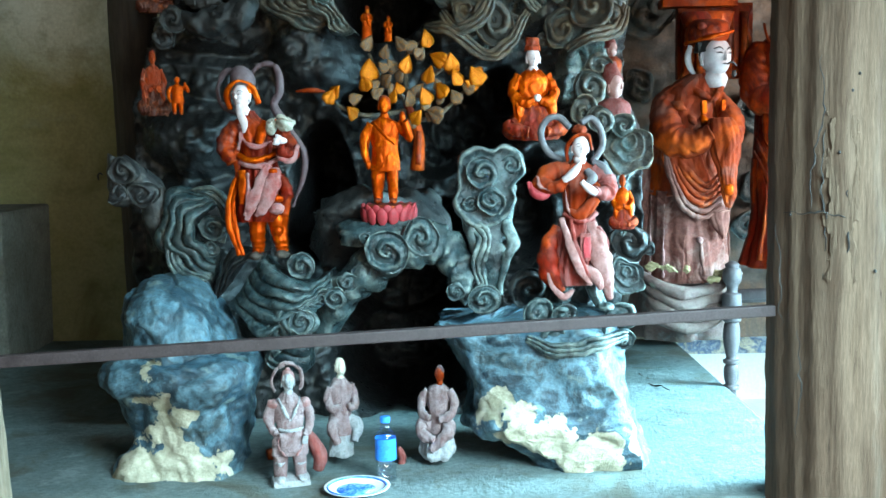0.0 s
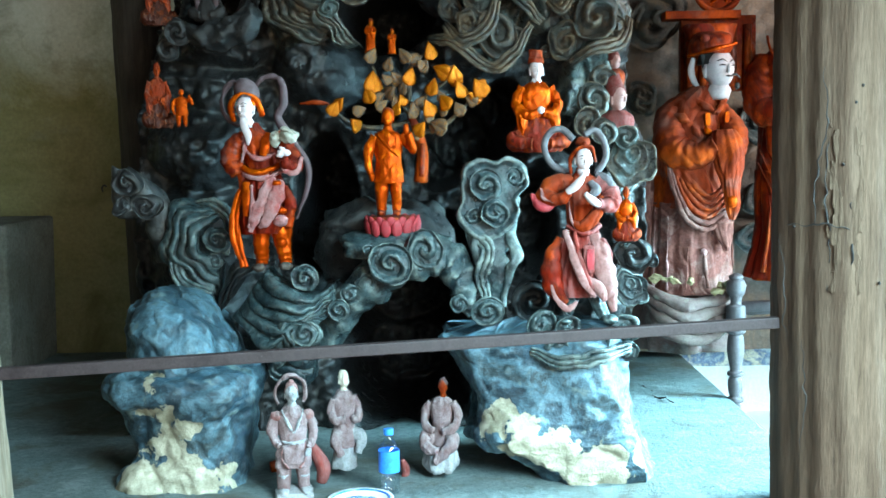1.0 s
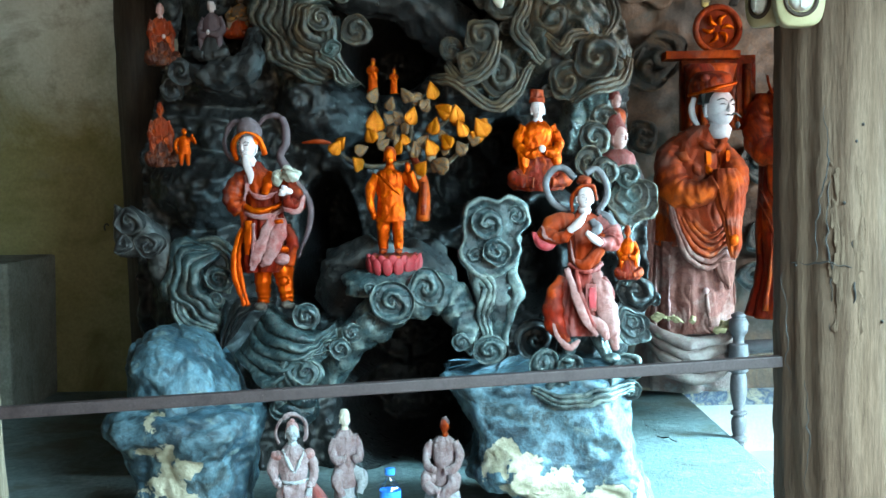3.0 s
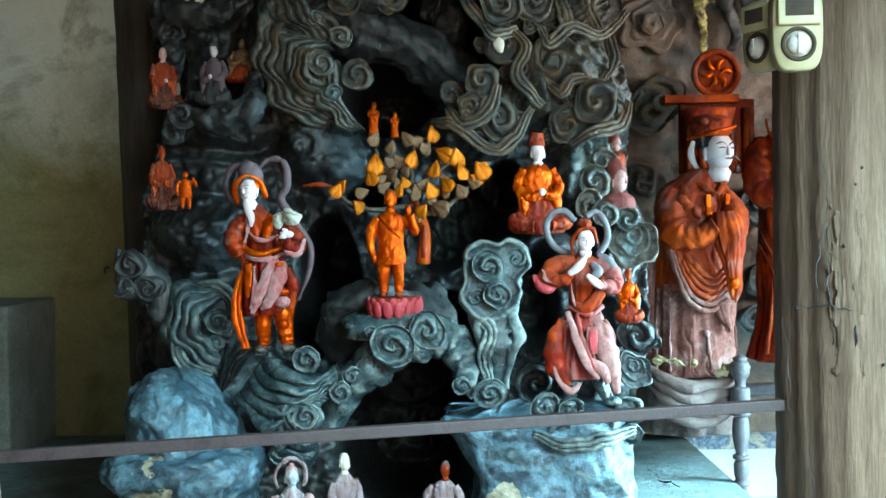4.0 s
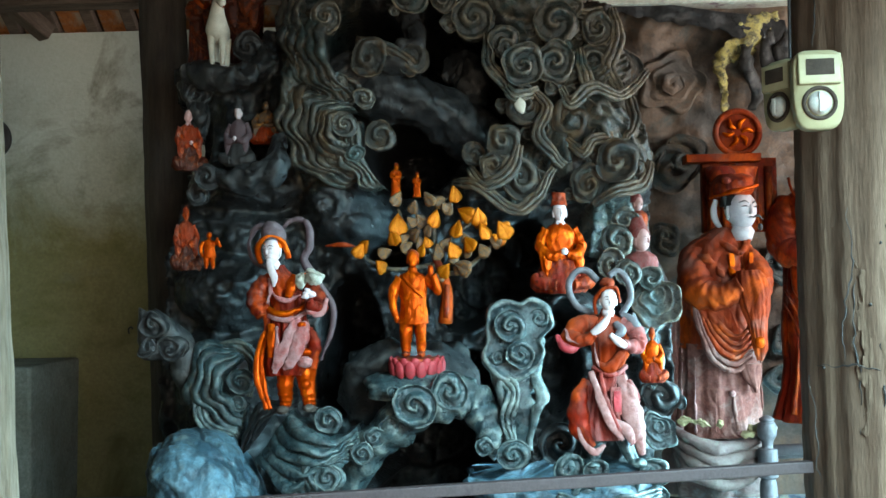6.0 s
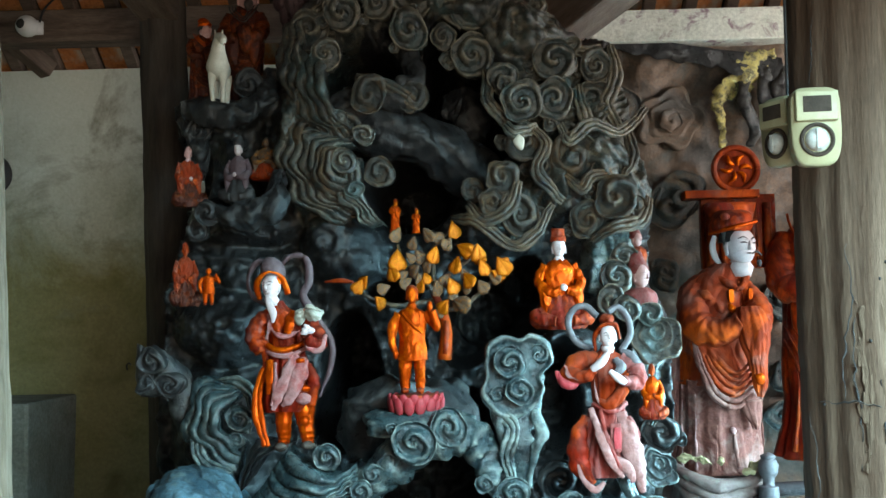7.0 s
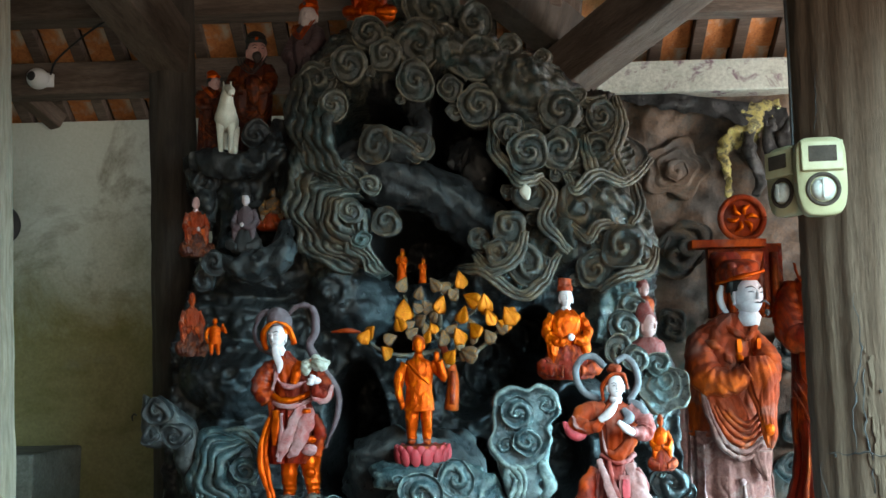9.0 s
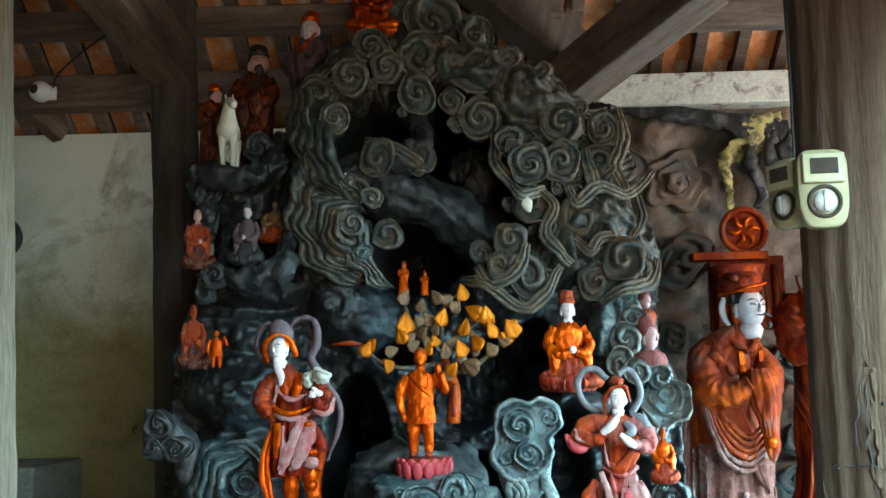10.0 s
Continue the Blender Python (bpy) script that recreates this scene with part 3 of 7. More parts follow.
def roof():
    back = Shape()
    # last row is an unseen front eave, added low to shade the upper figures
    back.grid([[(-4.6, 7.2, roof_z(7.2) + 0.1), (4.6, 7.2, roof_z(7.2) + 0.1)], [(-4.6, 3.6, roof_z(3.6) + 0.1), (4.6, 3.6, roof_z(3.6) + 0.1)], [(-4.6, 1.7, 2.8), (4.6, 1.7, 2.8)]])
    sh = Shape()
    sh.v = back.v + [(x, y, z + 0.06) for x, y, z in back.v]
    n = len(back.v)
    sh.f = back.f + [tuple(i + n for i in f) for f in back.f]
    sh.m = [0] * len(sh.f)
    return thing("ceiling", sh, [WOODDARK], "dark underside of the tiled roof", "roof", kind="structure", smooth=False)


ceiling = roof()
for y, w in ((6.02, 0.19), (5.6, 0.12), (5.1, 0.2)):
    timber("purlin", (-4.2, y, roof_z(y) - 0.2), (0.5, y, roof_z(y) - 0.2), 0.16, w, BEAM, "old greyed brown roof purlin")
for y in (5.72, 5.2):
    timber("purlin", (0.9, y, roof_z(y) - 0.14), (4.2, y, roof_z(y) - 0.14), 0.13, 0.14, BEAM, "old greyed brown roof purlin")
timber("wall_beam", ((0.695, 5.9, 3.284)[0], 5.9, (1.169, 5.9, 3.27)[2]), (4.2, 5.9, (1.169, 5.9, 3.27)[2]), 0.2, 0.18, WHITEBEAM, "flaking limewashed beam with purple stains")
timber("hip_rafter", (0.464, 5.6, 3.206), (1.085, 4.7, 3.489), 0.2, 0.26, BEAM, "heavy sloping timber brace under the roof")
timber("hip_rafter", (0.561, 5.75, 3.454), (-0.073, 5.2, 3.801), 0.18, 0.26, WOODDARK, "heavy sloping timber brace under the roof")
timber("hip_rafter", (-1.517, 5.25, 3.324), (-1.578, 4.3, 3.455), 0.2, 0.26, BEAM, "heavy sloping timber brace under the roof")
timber("king_post", (0.529, 5.8, 3.309), (0.596, 5.8, 3.861), 0.1, 0.1, BEAM, "short upright roof post")
timber("strut", (-2.641, 6.1, 3.37), (-2.496, 6.3, 3.226), 0.1, 0.1, BEAM, "short roof strut beside the wall top")


# ---- columns ----
def column(name, foot, top, r0, r1, material, label, lumps=0.012, seg=48, n=70, grain=0.0):
    foot, top = Vector(foot), Vector(top)
    sh = Shape()
    rows = []
    for i in range(n + 1):
        t = i / n
        c = foot.lerp(top, t)
        r = r0 + (r1 - r0) * t
        ring = []
        for j in range(seg):
            a = 2 * math.pi * j / seg
            k = r + lumps * (math.sin(3 * a + 2 * t) * 0.5 + 0.5 * math.sin(5 * a - 4 * t)) + 0.003 * math.sin(17 * a + 3 * math.sin(5 * t))
            ring.append((c.x + k * math.cos(a), c.y + k * math.sin(a), c.z))
        rows.append(ring)
    n0 = sh.grid(rows, 0, True)
    sh.cap(n0, seg)
    sh.cap(n0 + n * seg, seg, 0, True)
    ob = thing(name, rough_up(sh, 0.004, 9, 3), [material], label, "column", "wooden columns")
    if grain:
        carve(ob.data, grain * 0.7, 34, 0.05, (), 0, 3.0)
        carve(ob.data, grain * 0.35, 9, 0.3, (), 0, 9.0)
    return ob


column("wooden_column", (1.274, 3.4, 0), (1.25, 3.4, 4.7), 0.225, 0.225, WOOD, "thick round column of weathered grey-brown wood", 0.009, 260, 330, 0.0018)
def bark(col, cx, cy, r, a0, a1, z0, z1, seed):
    """A ragged raised flake of old wood on the round of a column."""
    sh = Shape()
    na, nz = 40, 110
    ids = {}
    for i in range(nz):
        for j in range(na):
            u, v = j / (na - 1), i / (nz - 1)
            rag = 0.5 * noise.noise((u * 3 + seed, v * 6, seed)) + 0.25 * noise.noise((u * 9, v * 20, seed))
            if abs(u - 0.5) * 2 < 0.75 + rag and abs(v - 0.5) * 2 < 0.92 + 0.3 * rag:
                a = a0 + (a1 - a0) * u
                k = r + 0.0065 + 0.0035 * noise.noise((u * 14, v * 5, seed)) + 0.002 * noise.noise((u * 40, v * 9, seed))
                ids[i, j] = len(sh.v)
                sh.v.append((cx + k * math.cos(a), cy + k * math.sin(a), z0 + (z1 - z0) * v))
    for i in range(nz - 1):
        for j in range(na - 1):
            q = [(i, j), (i, j + 1), (i + 1, j + 1), (i + 1, j)]
            if all(k in ids for k in q):
                sh.f.append(tuple(ids[k] for k in q))
                sh.m.append(0)
    n = len(sh.v)
    for x, y, z in sh.v[:n]:
        d = math.hypot(x - cx, y - cy)
        sh.v.append((cx + (x - cx) / d * (r - 0.012), cy + (y - cy) / d * (r - 0.012), z))
    count = {}
    for f in sh.f:
        for a, b in zip(f, f[1:] + f[:1]):
            count[(a, b)] = 1
    for a, b in count:
        if (b, a) not in count:
            sh.f.append((b, a, a + n, b + n))
            sh.m.append(0)
    part("bark_flake", sh, PALEWOOD, col, "paler ragged flake of split wood")


PALEWOOD = mat("pale_split_wood", [(0.082, 0.053, 0.036), (0.13, 0.09, 0.062), (0.105, 0.07, 0.048), (0.155, 0.112, 0.08)], 5, 0.85, 0.7, 34, stretch=(3.0, 3.0, 0.4), patch=((0.035, 0.023, 0.016), 11, 0.63, 0.68), spec=0.2)
thick = bpy.data.objects["wooden_column"]
bark(thick, 1.27, 3.4, 0.226, -2.22, -1.72, (1.165, 3.2, 1.184)[2], (1.154, 3.2, 1.715)[2], 3.1)
def check(path, r):
    """A dark drying crack on the face of the thick column."""
    sh = Shape().tube(path, [r * 0.3] + [r] * (len(path) - 2) + [r * 0.3], 0, 6, 8)
    part("crack", rough_up(sh, 0.012, 30, 3), BLACK, thick, "dark drying crack in the wood")


check([(1.142, 3.21, 1.651), (1.13, 3.21, 1.517), (1.143, 3.21, 1.364), (1.134, 3.21, 1.194)], 0.0022)
check([(1.038, 3.255, 1.405), (1.112, 3.21, 1.402), (1.17, 3.185, 1.393), (1.206, 3.18, 1.386)], 0.0022)
check([(1.186, 3.18, 1.567), (1.205, 3.18, 1.433), (1.197, 3.18, 1.281), (1.215, 3.18, 1.162)], 0.0024)
check([(1.108, 3.18, 1.866), (1.112, 3.175, 1.701), (1.09, 3.18, 1.538), (1.091, 3.18, 1.409)], 0.0022)
check([(1.046, 3.215, 2.56), (1.047, 3.21, 2.436), (1.037, 3.215, 2.35)], 0.0018)
check([(1.074, 3.235, 1.052), (1.083, 3.235, 0.877), (1.075, 3.235, 0.7)], 0.002)
check([(1.016, 3.28, 1.369), (1.034, 3.265, 1.188), (1.027, 3.27, 1.047)], 0.0018)
for p in ((1.202, 3.175, 1.763), (1.221, 3.172, 1.812), (1.17, 3.182, 1.582), (1.046, 3.24, 1.396), (1.277, 3.165, 1.229)):
    part("nail_hole", Shape().ball(p, (0.0045, 0.006, 0.0055), 0, 10, 8), BLACK, thick, "small dark nail hole")
column("wooden_column", (-1.409, 3.1, 0), (-1.58, 3.1, 4.5), 0.115, 0.115, mat("pale_bleached_wood", [(0.16, 0.125, 0.085), (0.26, 0.21, 0.155), (0.21, 0.165, 0.115), (0.33, 0.275, 0.21)], 5, 0.85, 0.9, 30, stretch=(3, 3, 0.3), spec=0.2), "slim pale weathered wooden column", 0.005)
column("wooden_column", ((-1.454, 5.3, 0.522)[0], 5.3, LEDGE_Z - 0.02), ((-1.531, 5.3, 3.316)[0], 5.3, 3.75), 0.12, 0.11, WOODDARK, "dark brown wooden column behind the grotto", 0.006)

# hand rail between the columns
ra, rb = Vector((-1.405, 3.1, 1.01)), Vector((1.044, 3.38, 1.081))
rx_ = (rb - ra).normalized()
ry_ = Vector((0, 0, 1)).cross(rx_).normalized()
rm = Matrix((rx_, ry_, rx_.cross(ry_))).transposed().to_4x4()
rm.translation = (ra + rb) / 2
rail = Shape().box((0, 0, 0), ((rb - ra).length, 0.034, 0.036), 0, None, 0.14)
thing("hand_rail", rail, [RAIL], "brown-grey square steel rail fixed between two columns", "rail", m=rm, smooth=False)

# cement block beside the back wall
blk = Shape().box((0, 0, 0), (1.0, 0.72, 1.292 - LEDGE_Z), 0, None, 0.03)
thing("cement_block", rough_up(blk, 0.012, 5, 2), [mat("grey_stained_cement", [(0.09, 0.085, 0.065), (0.18, 0.18, 0.15), (0.13, 0.12, 0.09)], 3, 0.85, 0.4, 50)], "stained grey cement block against the back wall", "block", m=pose(-2.873, 6.08, (LEDGE_Z + 1.292) / 2), smooth=False)


# ---- grotto ----
grotto = thing("grotto", None, [], "dark painted plaster grotto of rocks, caves and cloud scrolls", "grotto")

OUTLINE = [(-1.345, 4.6, 1.036), (-1.318, 4.6, 1.792), (-1.236, 4.6, 2.132), (-1.266, 4.6, 2.632), (-1.003, 4.6, 2.663), (-0.816, 4.6, 2.772), (-0.79, 4.6, 2.976), (-0.601, 4.6, 3.138), (-0.448, 4.6, 3.245), (-0.323, 4.6, 3.182), (-0.17, 4.6, 3.32), (0.029, 4.6, 3.235), (0.101, 4.6, 3.104), (0.323, 4.6, 3.045), (0.442, 4.6, 2.901), (0.638, 4.6, 2.87), (0.687, 4.6, 2.579), (0.79, 4.6, 2.157), (0.761, 4.6, 1.795), (0.885, 4.6, 1.65), (0.84, 4.6, 1.203), (0.74, 4.6, 1.0), (0.55, 4.6, 0.357), (-1.386, 4.6, 0.396)]
# hollows: middle, half width, half height, depth
CAVES = [
    ((-0.521, 4.5, 1.439), 0.123, 0.249, 0.8), ((-0.566, 4.5, 1.285), 0.095, 0.142, 0.7),
    ((-0.229, 4.5, 0.943), 0.261, 0.178, 0.9), ((-0.212, 4.5, 0.65), 0.261, 0.189, 0.8),
    ((0.07, 4.5, 1.687), 0.178, 0.178, 0.8), ((-0.026, 4.5, 1.583), 0.107, 0.118, 0.7), ((-0.327, 4.5, 1.799), 0.095, 0.052, 0.5), ((0.237, 4.5, 1.836), 0.083, 0.107, 0.6),
    ((-0.234, 4.5, 2.23), 0.178, 0.147, 0.9), ((-0.449, 4.5, 2.75), 0.13, 0.107, 0.8),
    ((-0.044, 4.5, 2.702), 0.147, 0.225, 0.8), ((0.058, 4.5, 2.453), 0.118, 0.118, 0.7),
    ((-0.932, 4.5, 2.284), 0.118, 0.107, 0.4), ((-1.223, 4.5, 2.316), 0.083, 0.142, 0.4),
    ((0.015, 4.5, 1.203), 0.095, 0.142, 0.6), ((0.361, 4.5, 1.34), 0.095, 0.213, 0.4), ((-0.39, 4.5, 1.186), 0.142, 0.071, 0.35),
]
# swellings: middle, half width, half height, how far they stand out
SWELLS = [
    ((-1.037, 4.4, 1.66), 0.197, 0.139, 0.28), ((-0.521, 4.4, 1.98), 0.174, 0.139, 0.16), ((-0.981, 4.4, 1.92), 0.208, 0.116, 0.1),
    ((-0.65, 4.4, 2.502), 0.208, 0.324, 0.12), ((-0.512, 4.4, 2.048), 0.162, 0.162, 0.12), ((-0.225, 4.4, 2.467), 0.232, 0.081, 0.12),
    ((-0.983, 4.4, 2.583), 0.162, 0.056, 0.25), ((-0.981, 4.4, 2.106), 0.208, 0.093, 0.22), ((0.389, 4.4, 2.546), 0.289, 0.394, 0.17), ((0.211, 4.4, 2.125), 0.278, 0.139, 0.16), ((0.561, 4.4, 2.186), 0.208, 0.208, 0.16), ((-0.311, 4.4, 3.028), 0.394, 0.162, 0.14), ((0.163, 4.4, 2.867), 0.278, 0.139, 0.14), ((-0.721, 4.4, 2.576), 0.116, 0.278, 0.1),
    ((-0.239, 4.4, 1.322), 0.22, 0.069, 0.25), ((0.367, 4.4, 1.578), 0.162, 0.058, 0.3), ((-1.056, 4.4, 1.208), 0.185, 0.278, 0.2), ((0.69, 4.4, 1.618), 0.162, 0.162, 0.12),
    ((0.643, 4.4, 1.085), 0.185, 0.162, 0.25),
]


# the band of cloud that frames the upper caves, as lines along its middle
BAND = [[(-0.62, 2.2), (-0.68, 2.75), (-0.5, 3.0), (-0.2, 3.1), (0.05, 2.95), (0.25, 2.85), (0.35, 2.6), (0.4, 2.35), (0.2, 2.12)], [(0.35, 2.65), (0.6, 2.65), (0.62, 2.2), (0.6, 1.85)]]


def cloud_band(X, Z):
    """1 in the middle of the cloud band, 0 outside it."""
    d = np.full(X.shape, 9.0)
    for run in BAND:
        for (x1, z1), (x2, z2) in zip(run, run[1:]):
            t = np.clip(((X - x1) * (x2 - x1) + (Z - z1) * (z2 - z1)) / ((x2 - x1) ** 2 + (z2 - z1) ** 2), 0, 1)
            d = np.minimum(d, np.hypot(X - x1 - t * (x2 - x1), Z - z1 - t * (z2 - z1)))
    m = np.clip(1.25 - d / 0.16 + 0.5 * value_noise(X * 9, Z * 9, 31), 0, 1)
    return m * m * (3 - 2 * m)


def face_of_grotto(X, Z):
    """How far back the rock face stands at each place."""
    Y = 4.62 - 0.10 * np.clip((1.6 - Z) / 0.9, 0, 1)
    wx, wz = X + 0.05 * value_noise(X * 5, Z * 5, 11), Z + 0.05 * value_noise(X * 5, Z * 5, 12)
    for c, a, b, d in SWELLS:
        q = ((wx - c[0]) / (a * 1.25)) ** 2 + ((wz - c[2]) / (b * 1.25)) ** 2
        Y -= d * np.clip(1 - q, 0, 1) ** 0.8
    Y += 0.16 * value_noise(X * 3.3, Z * 3.3, 1) + 0.09 * value_noise(X * 8, Z * 7, 2) + 0.08 * np.abs(value_noise(X * 14, Z * 12, 3)) + 0.035 * value_noise(X * 27, Z * 25, 6) + 0.022 * value_noise(X * 45, Z * 45, 4)
    # sculpted folds that flow along the rock
    fold = 34 * value_noise(wx * 2.1, wz * 1.7, 21) + 12 * value_noise(wx * 5, wz * 4, 22)
    Y -= 0.01 * np.sqrt(np.abs(np.sin(fold))) * np.clip((Z - 1.25) / 0.3, 0, 1)
    band = cloud_band(X, Z)
    Y -= band * (0.045 + 0.03 * np.sqrt(np.abs(np.sin(2 * fold))))
    D = np.zeros_like(Y)
    for c, a, b, d in CAVES:
        q = np.sqrt(((wx - c[0]) / a) ** 2 + ((wz - c[2]) / b) ** 2)
        t = np.clip((1.22 - q) / 0.42, 0, 1)
        D = np.maximum(D, d * t * t * (3 - 2 * t))
    return Y + D


def inside(X, Z, poly):
    n = len(poly)
    r = np.zeros(X.shape, bool)
    for i in range(n):
        x1, _, z1 = poly[i]
        x2, _, z2 = poly[(i + 1) % n]
        r ^= ((z1 > Z) != (z2 > Z)) & (X < (x2 - x1) * (Z - z1) / (z2 - z1 + 1e-12) + x1)
    return r


def rock_face():
    nx, nz = 300, 390
    xs, zs = np.linspace(-1.5, 1.15, nx), np.linspace(0.42, 3.32, nz)
    X, Z = np.meshgrid(xs, zs)
    Y = face_of_grotto(X, Z)
    keep = inside(X + 0.03 * value_noise(X * 9, Z * 9, 5), Z + 0.03 * value_noise(X * 9, Z * 9, 6), OUTLINE)
    band = cloud_band(X, Z)
    ids = -np.ones(X.shape, int)
    sh = Shape()
    for i in range(nz):
        for j in range(nx):
            if keep[i, j]:
                ids[i, j] = len(sh.v)
                sh.v.append((X[i, j], Y[i, j], Z[i, j]))
    edge = {}
    for i in range(nz - 1):
        for j in range(nx - 1):
            q = (ids[i, j], ids[i, j + 1], ids[i + 1, j + 1], ids[i + 1, j])
            if min(q) >= 0:
                sh.f.append(tuple(int(k) for k in q))
                sh.m.append(1 if band[i, j] > 0.35 else 0)
                for a, b in zip(q, q[1:] + q[:1]):
                    edge[(a, b)] = 1
    # returns round the rim, so that the mass has depth
    back = {}
    for a, b in list(edge):
        if (b, a) not in edge:
            for k in (a, b):
                if k not in back:
                    back[k] = len(sh.v)
                    x, y, z = sh.v[k]
                    sh.v.append((x * 0.97, 5.2, z))
            sh.f.append((int(b), int(a), back[a], back[b]))
            sh.m.append(0)
    part("rock_face", sh, [ROCK, CLOUD], grotto, "charcoal painted rock face with caves")


rock_face()


def boulder(name, rows, material, label, amp, seg=64, seed=0, square=1.0):
    sh = Shape().loft(rows, 0, seg, 5, 0.03, seed, 9, square)
    ob = part(name, rough_up(rough_up(sh, amp, 4.5, seed), 0.008, 22, seed), material, grotto, label)
    carve(ob.data, 0.011, 4.6, 0.9, (), 1, seed)
    return ob


# left and right foot of the grotto
def pt(c, rx, ry):
    """A ring of a boulder: middle, half width, half depth."""
    return (c[2], c[0], c[1], rx, ry)


dome_rock = [pt((-0.982, 4.0, 0.767), 0.22, 0.25), pt((-0.99, 4.0, 0.854), 0.235, 0.27), pt((-1.003, 4.0, 0.941), 0.225, 0.26), pt((-1.027, 4.02, 1.024), 0.2, 0.24), pt((-1.04, 4.05, 1.089), 0.16, 0.2), pt((-1.042, 4.08, 1.124), 0.11, 0.14), pt((-1.042, 4.1, 1.139), 0.05, 0.07)]
left_rock = [pt((-1.027, 3.94, 0.294), 0.285, 0.31), pt((-1.006, 3.94, 0.381), 0.255, 0.29), pt((-0.986, 3.94, 0.457), 0.228, 0.265), pt((-0.964, 3.95, 0.54), 0.21, 0.245), pt((-0.954, 3.96, 0.646), 0.222, 0.25), pt((-0.964, 3.96, 0.728), 0.25, 0.275), pt((-0.972, 3.96, 0.776), 0.282, 0.3), pt((-0.971, 3.97, 0.825), 0.288, 0.3), pt((-0.963, 3.98, 0.862), 0.262, 0.28), pt((-0.967, 4.0, 0.875), 0.2, 0.22)]
right_rock = [pt((0.563, 3.95, 0.265), 0.232, 0.24), pt((0.56, 3.95, 0.353), 0.222, 0.24), pt((0.54, 3.96, 0.426), 0.232, 0.25), pt((0.478, 3.97, 0.5), 0.272, 0.28), pt((0.411, 3.98, 0.562), 0.315, 0.31), pt((0.391, 3.99, 0.599), 0.33, 0.325), pt((0.397, 4.0, 0.657), 0.315, 0.32), pt((0.384, 4.03, 0.759), 0.312, 0.315), pt((0.34, 4.05, 0.887), 0.335, 0.315), pt((0.325, 4.07, 0.945), 0.36, 0.31), pt((0.327, 4.1, 0.962), 0.34, 0.27)]
boulder("rock_dome", dome_rock, BLUE, "rounded dark blue rock", 0.022, 96, 5)
boulder("rock_foot", left_rock, BLUE, "flaking blue painted rock foot", 0.03, 96, 3, 0.75)
boulder("rock_foot", right_rock, BLUE, "flaking blue painted rock foot", 0.03, 96, 8, 0.75)


def scrolls(rows, material, name="cloud_scroll", label=""):
    for i, (c, r, hand, rot, turns, wide) in enumerate(rows):
        r *= 0.9
        sh = Shape().curl(c, r, 0, hand, rot, turns, 2 + i % 4, 0.62, wide, -0.15, 0.05)
        if r > 0.07:
            for q in range(2):
                a = 2.4 * i + 2.6 * q + rot
                sh.curl((c[0] + 1.12 * r * math.cos(a) * wide, c[1] + 0.02, c[2] + 1.12 * r * math.sin(a)), r * (0.42 - 0.1 * q), 0, -hand, a, 1.5, 3, 0.6, 1.0, -0.1, 0.05)
        part(name, rough_up(sh, r * 0.07, 2.2 / r, i), material, grotto, label)


def shells(rows, material, name="cloud_wave"):
    for i, (c, r, rot, rings, lobes, wide, off) in enumerate(rows):
        sh = Shape().shell(c, r, 0, rot, rings, lobes, 0.5, wide, 0.085, i * 1.7, off)
        part(name, rough_up(sh, r * 0.05, 1.8 / r, i), material, grotto)


def along(pts, n):
    """Points at even steps along a smooth line."""
    q = np.array(smooth_path(pts, 8))
    d = np.concatenate(([0], np.cumsum(np.linalg.norm(np.diff(q, axis=0), axis=1))))
    return np.stack([np.interp(np.linspace(0, d[-1], n), d, q[:, k]) for k in range(3)], 1)


def tiers(inner, outer, n, material, waves=2.0, amp=0.02, deep=0.03, dome=0.04, phase=0.0, seed=0, name="cloud_wave"):
    """Rounded folds that lie over one another from an inner line to an outer one, with scalloped edges."""
    nu, per = 100, 10
    a, b = along(inner, nu), along(outer, nu)
    rows = []
    for i in range(-2, n * per + 3):
        v = min(1.0, max(0.0, i / (n * per)))
        fr = (v * n) % 1.0 if v < 1 else 1.0
        k = min(int(v * n), n - 1)
        row = []
        for j in range(nu):
            u = j / (nu - 1)
            w = b[j] - a[j]
            ln = np.linalg.norm(w) + 1e-9
            end = min(1.0, 7 * u, 7 * (1 - u)) ** 0.5
            sway = 1.7 * amp * (0.2 + 0.8 * v) * (math.sin(2 * math.pi * waves * u + phase + 0.5 * k) + 0.5 * noise.noise((5 * u + seed, k * 0.7, seed))) * end
            p = a[j] + w * v + w / ln * sway
            h = deep * (0.8 * math.sqrt(max(0.0, 1 - (2 * fr - 1) ** 2)) + 0.35 * fr) * end * (0.8 + 0.4 * noise.noise((3 * u, k * 1.3, seed)))
            h += dome * math.sin(math.pi * u) * math.cos(0.5 * math.pi * v)
            back = 0.07 * max(0, -i, i - n * per) + (0.1 if j in (0, nu - 1) else 0)
            row.append((p[0], p[1] - h + back, p[2]))
        rows.append(row)
    sh = Shape()
    sh.grid(rows)
    return part(name, rough_up(sh, 0.007, 16, seed), material, grotto)


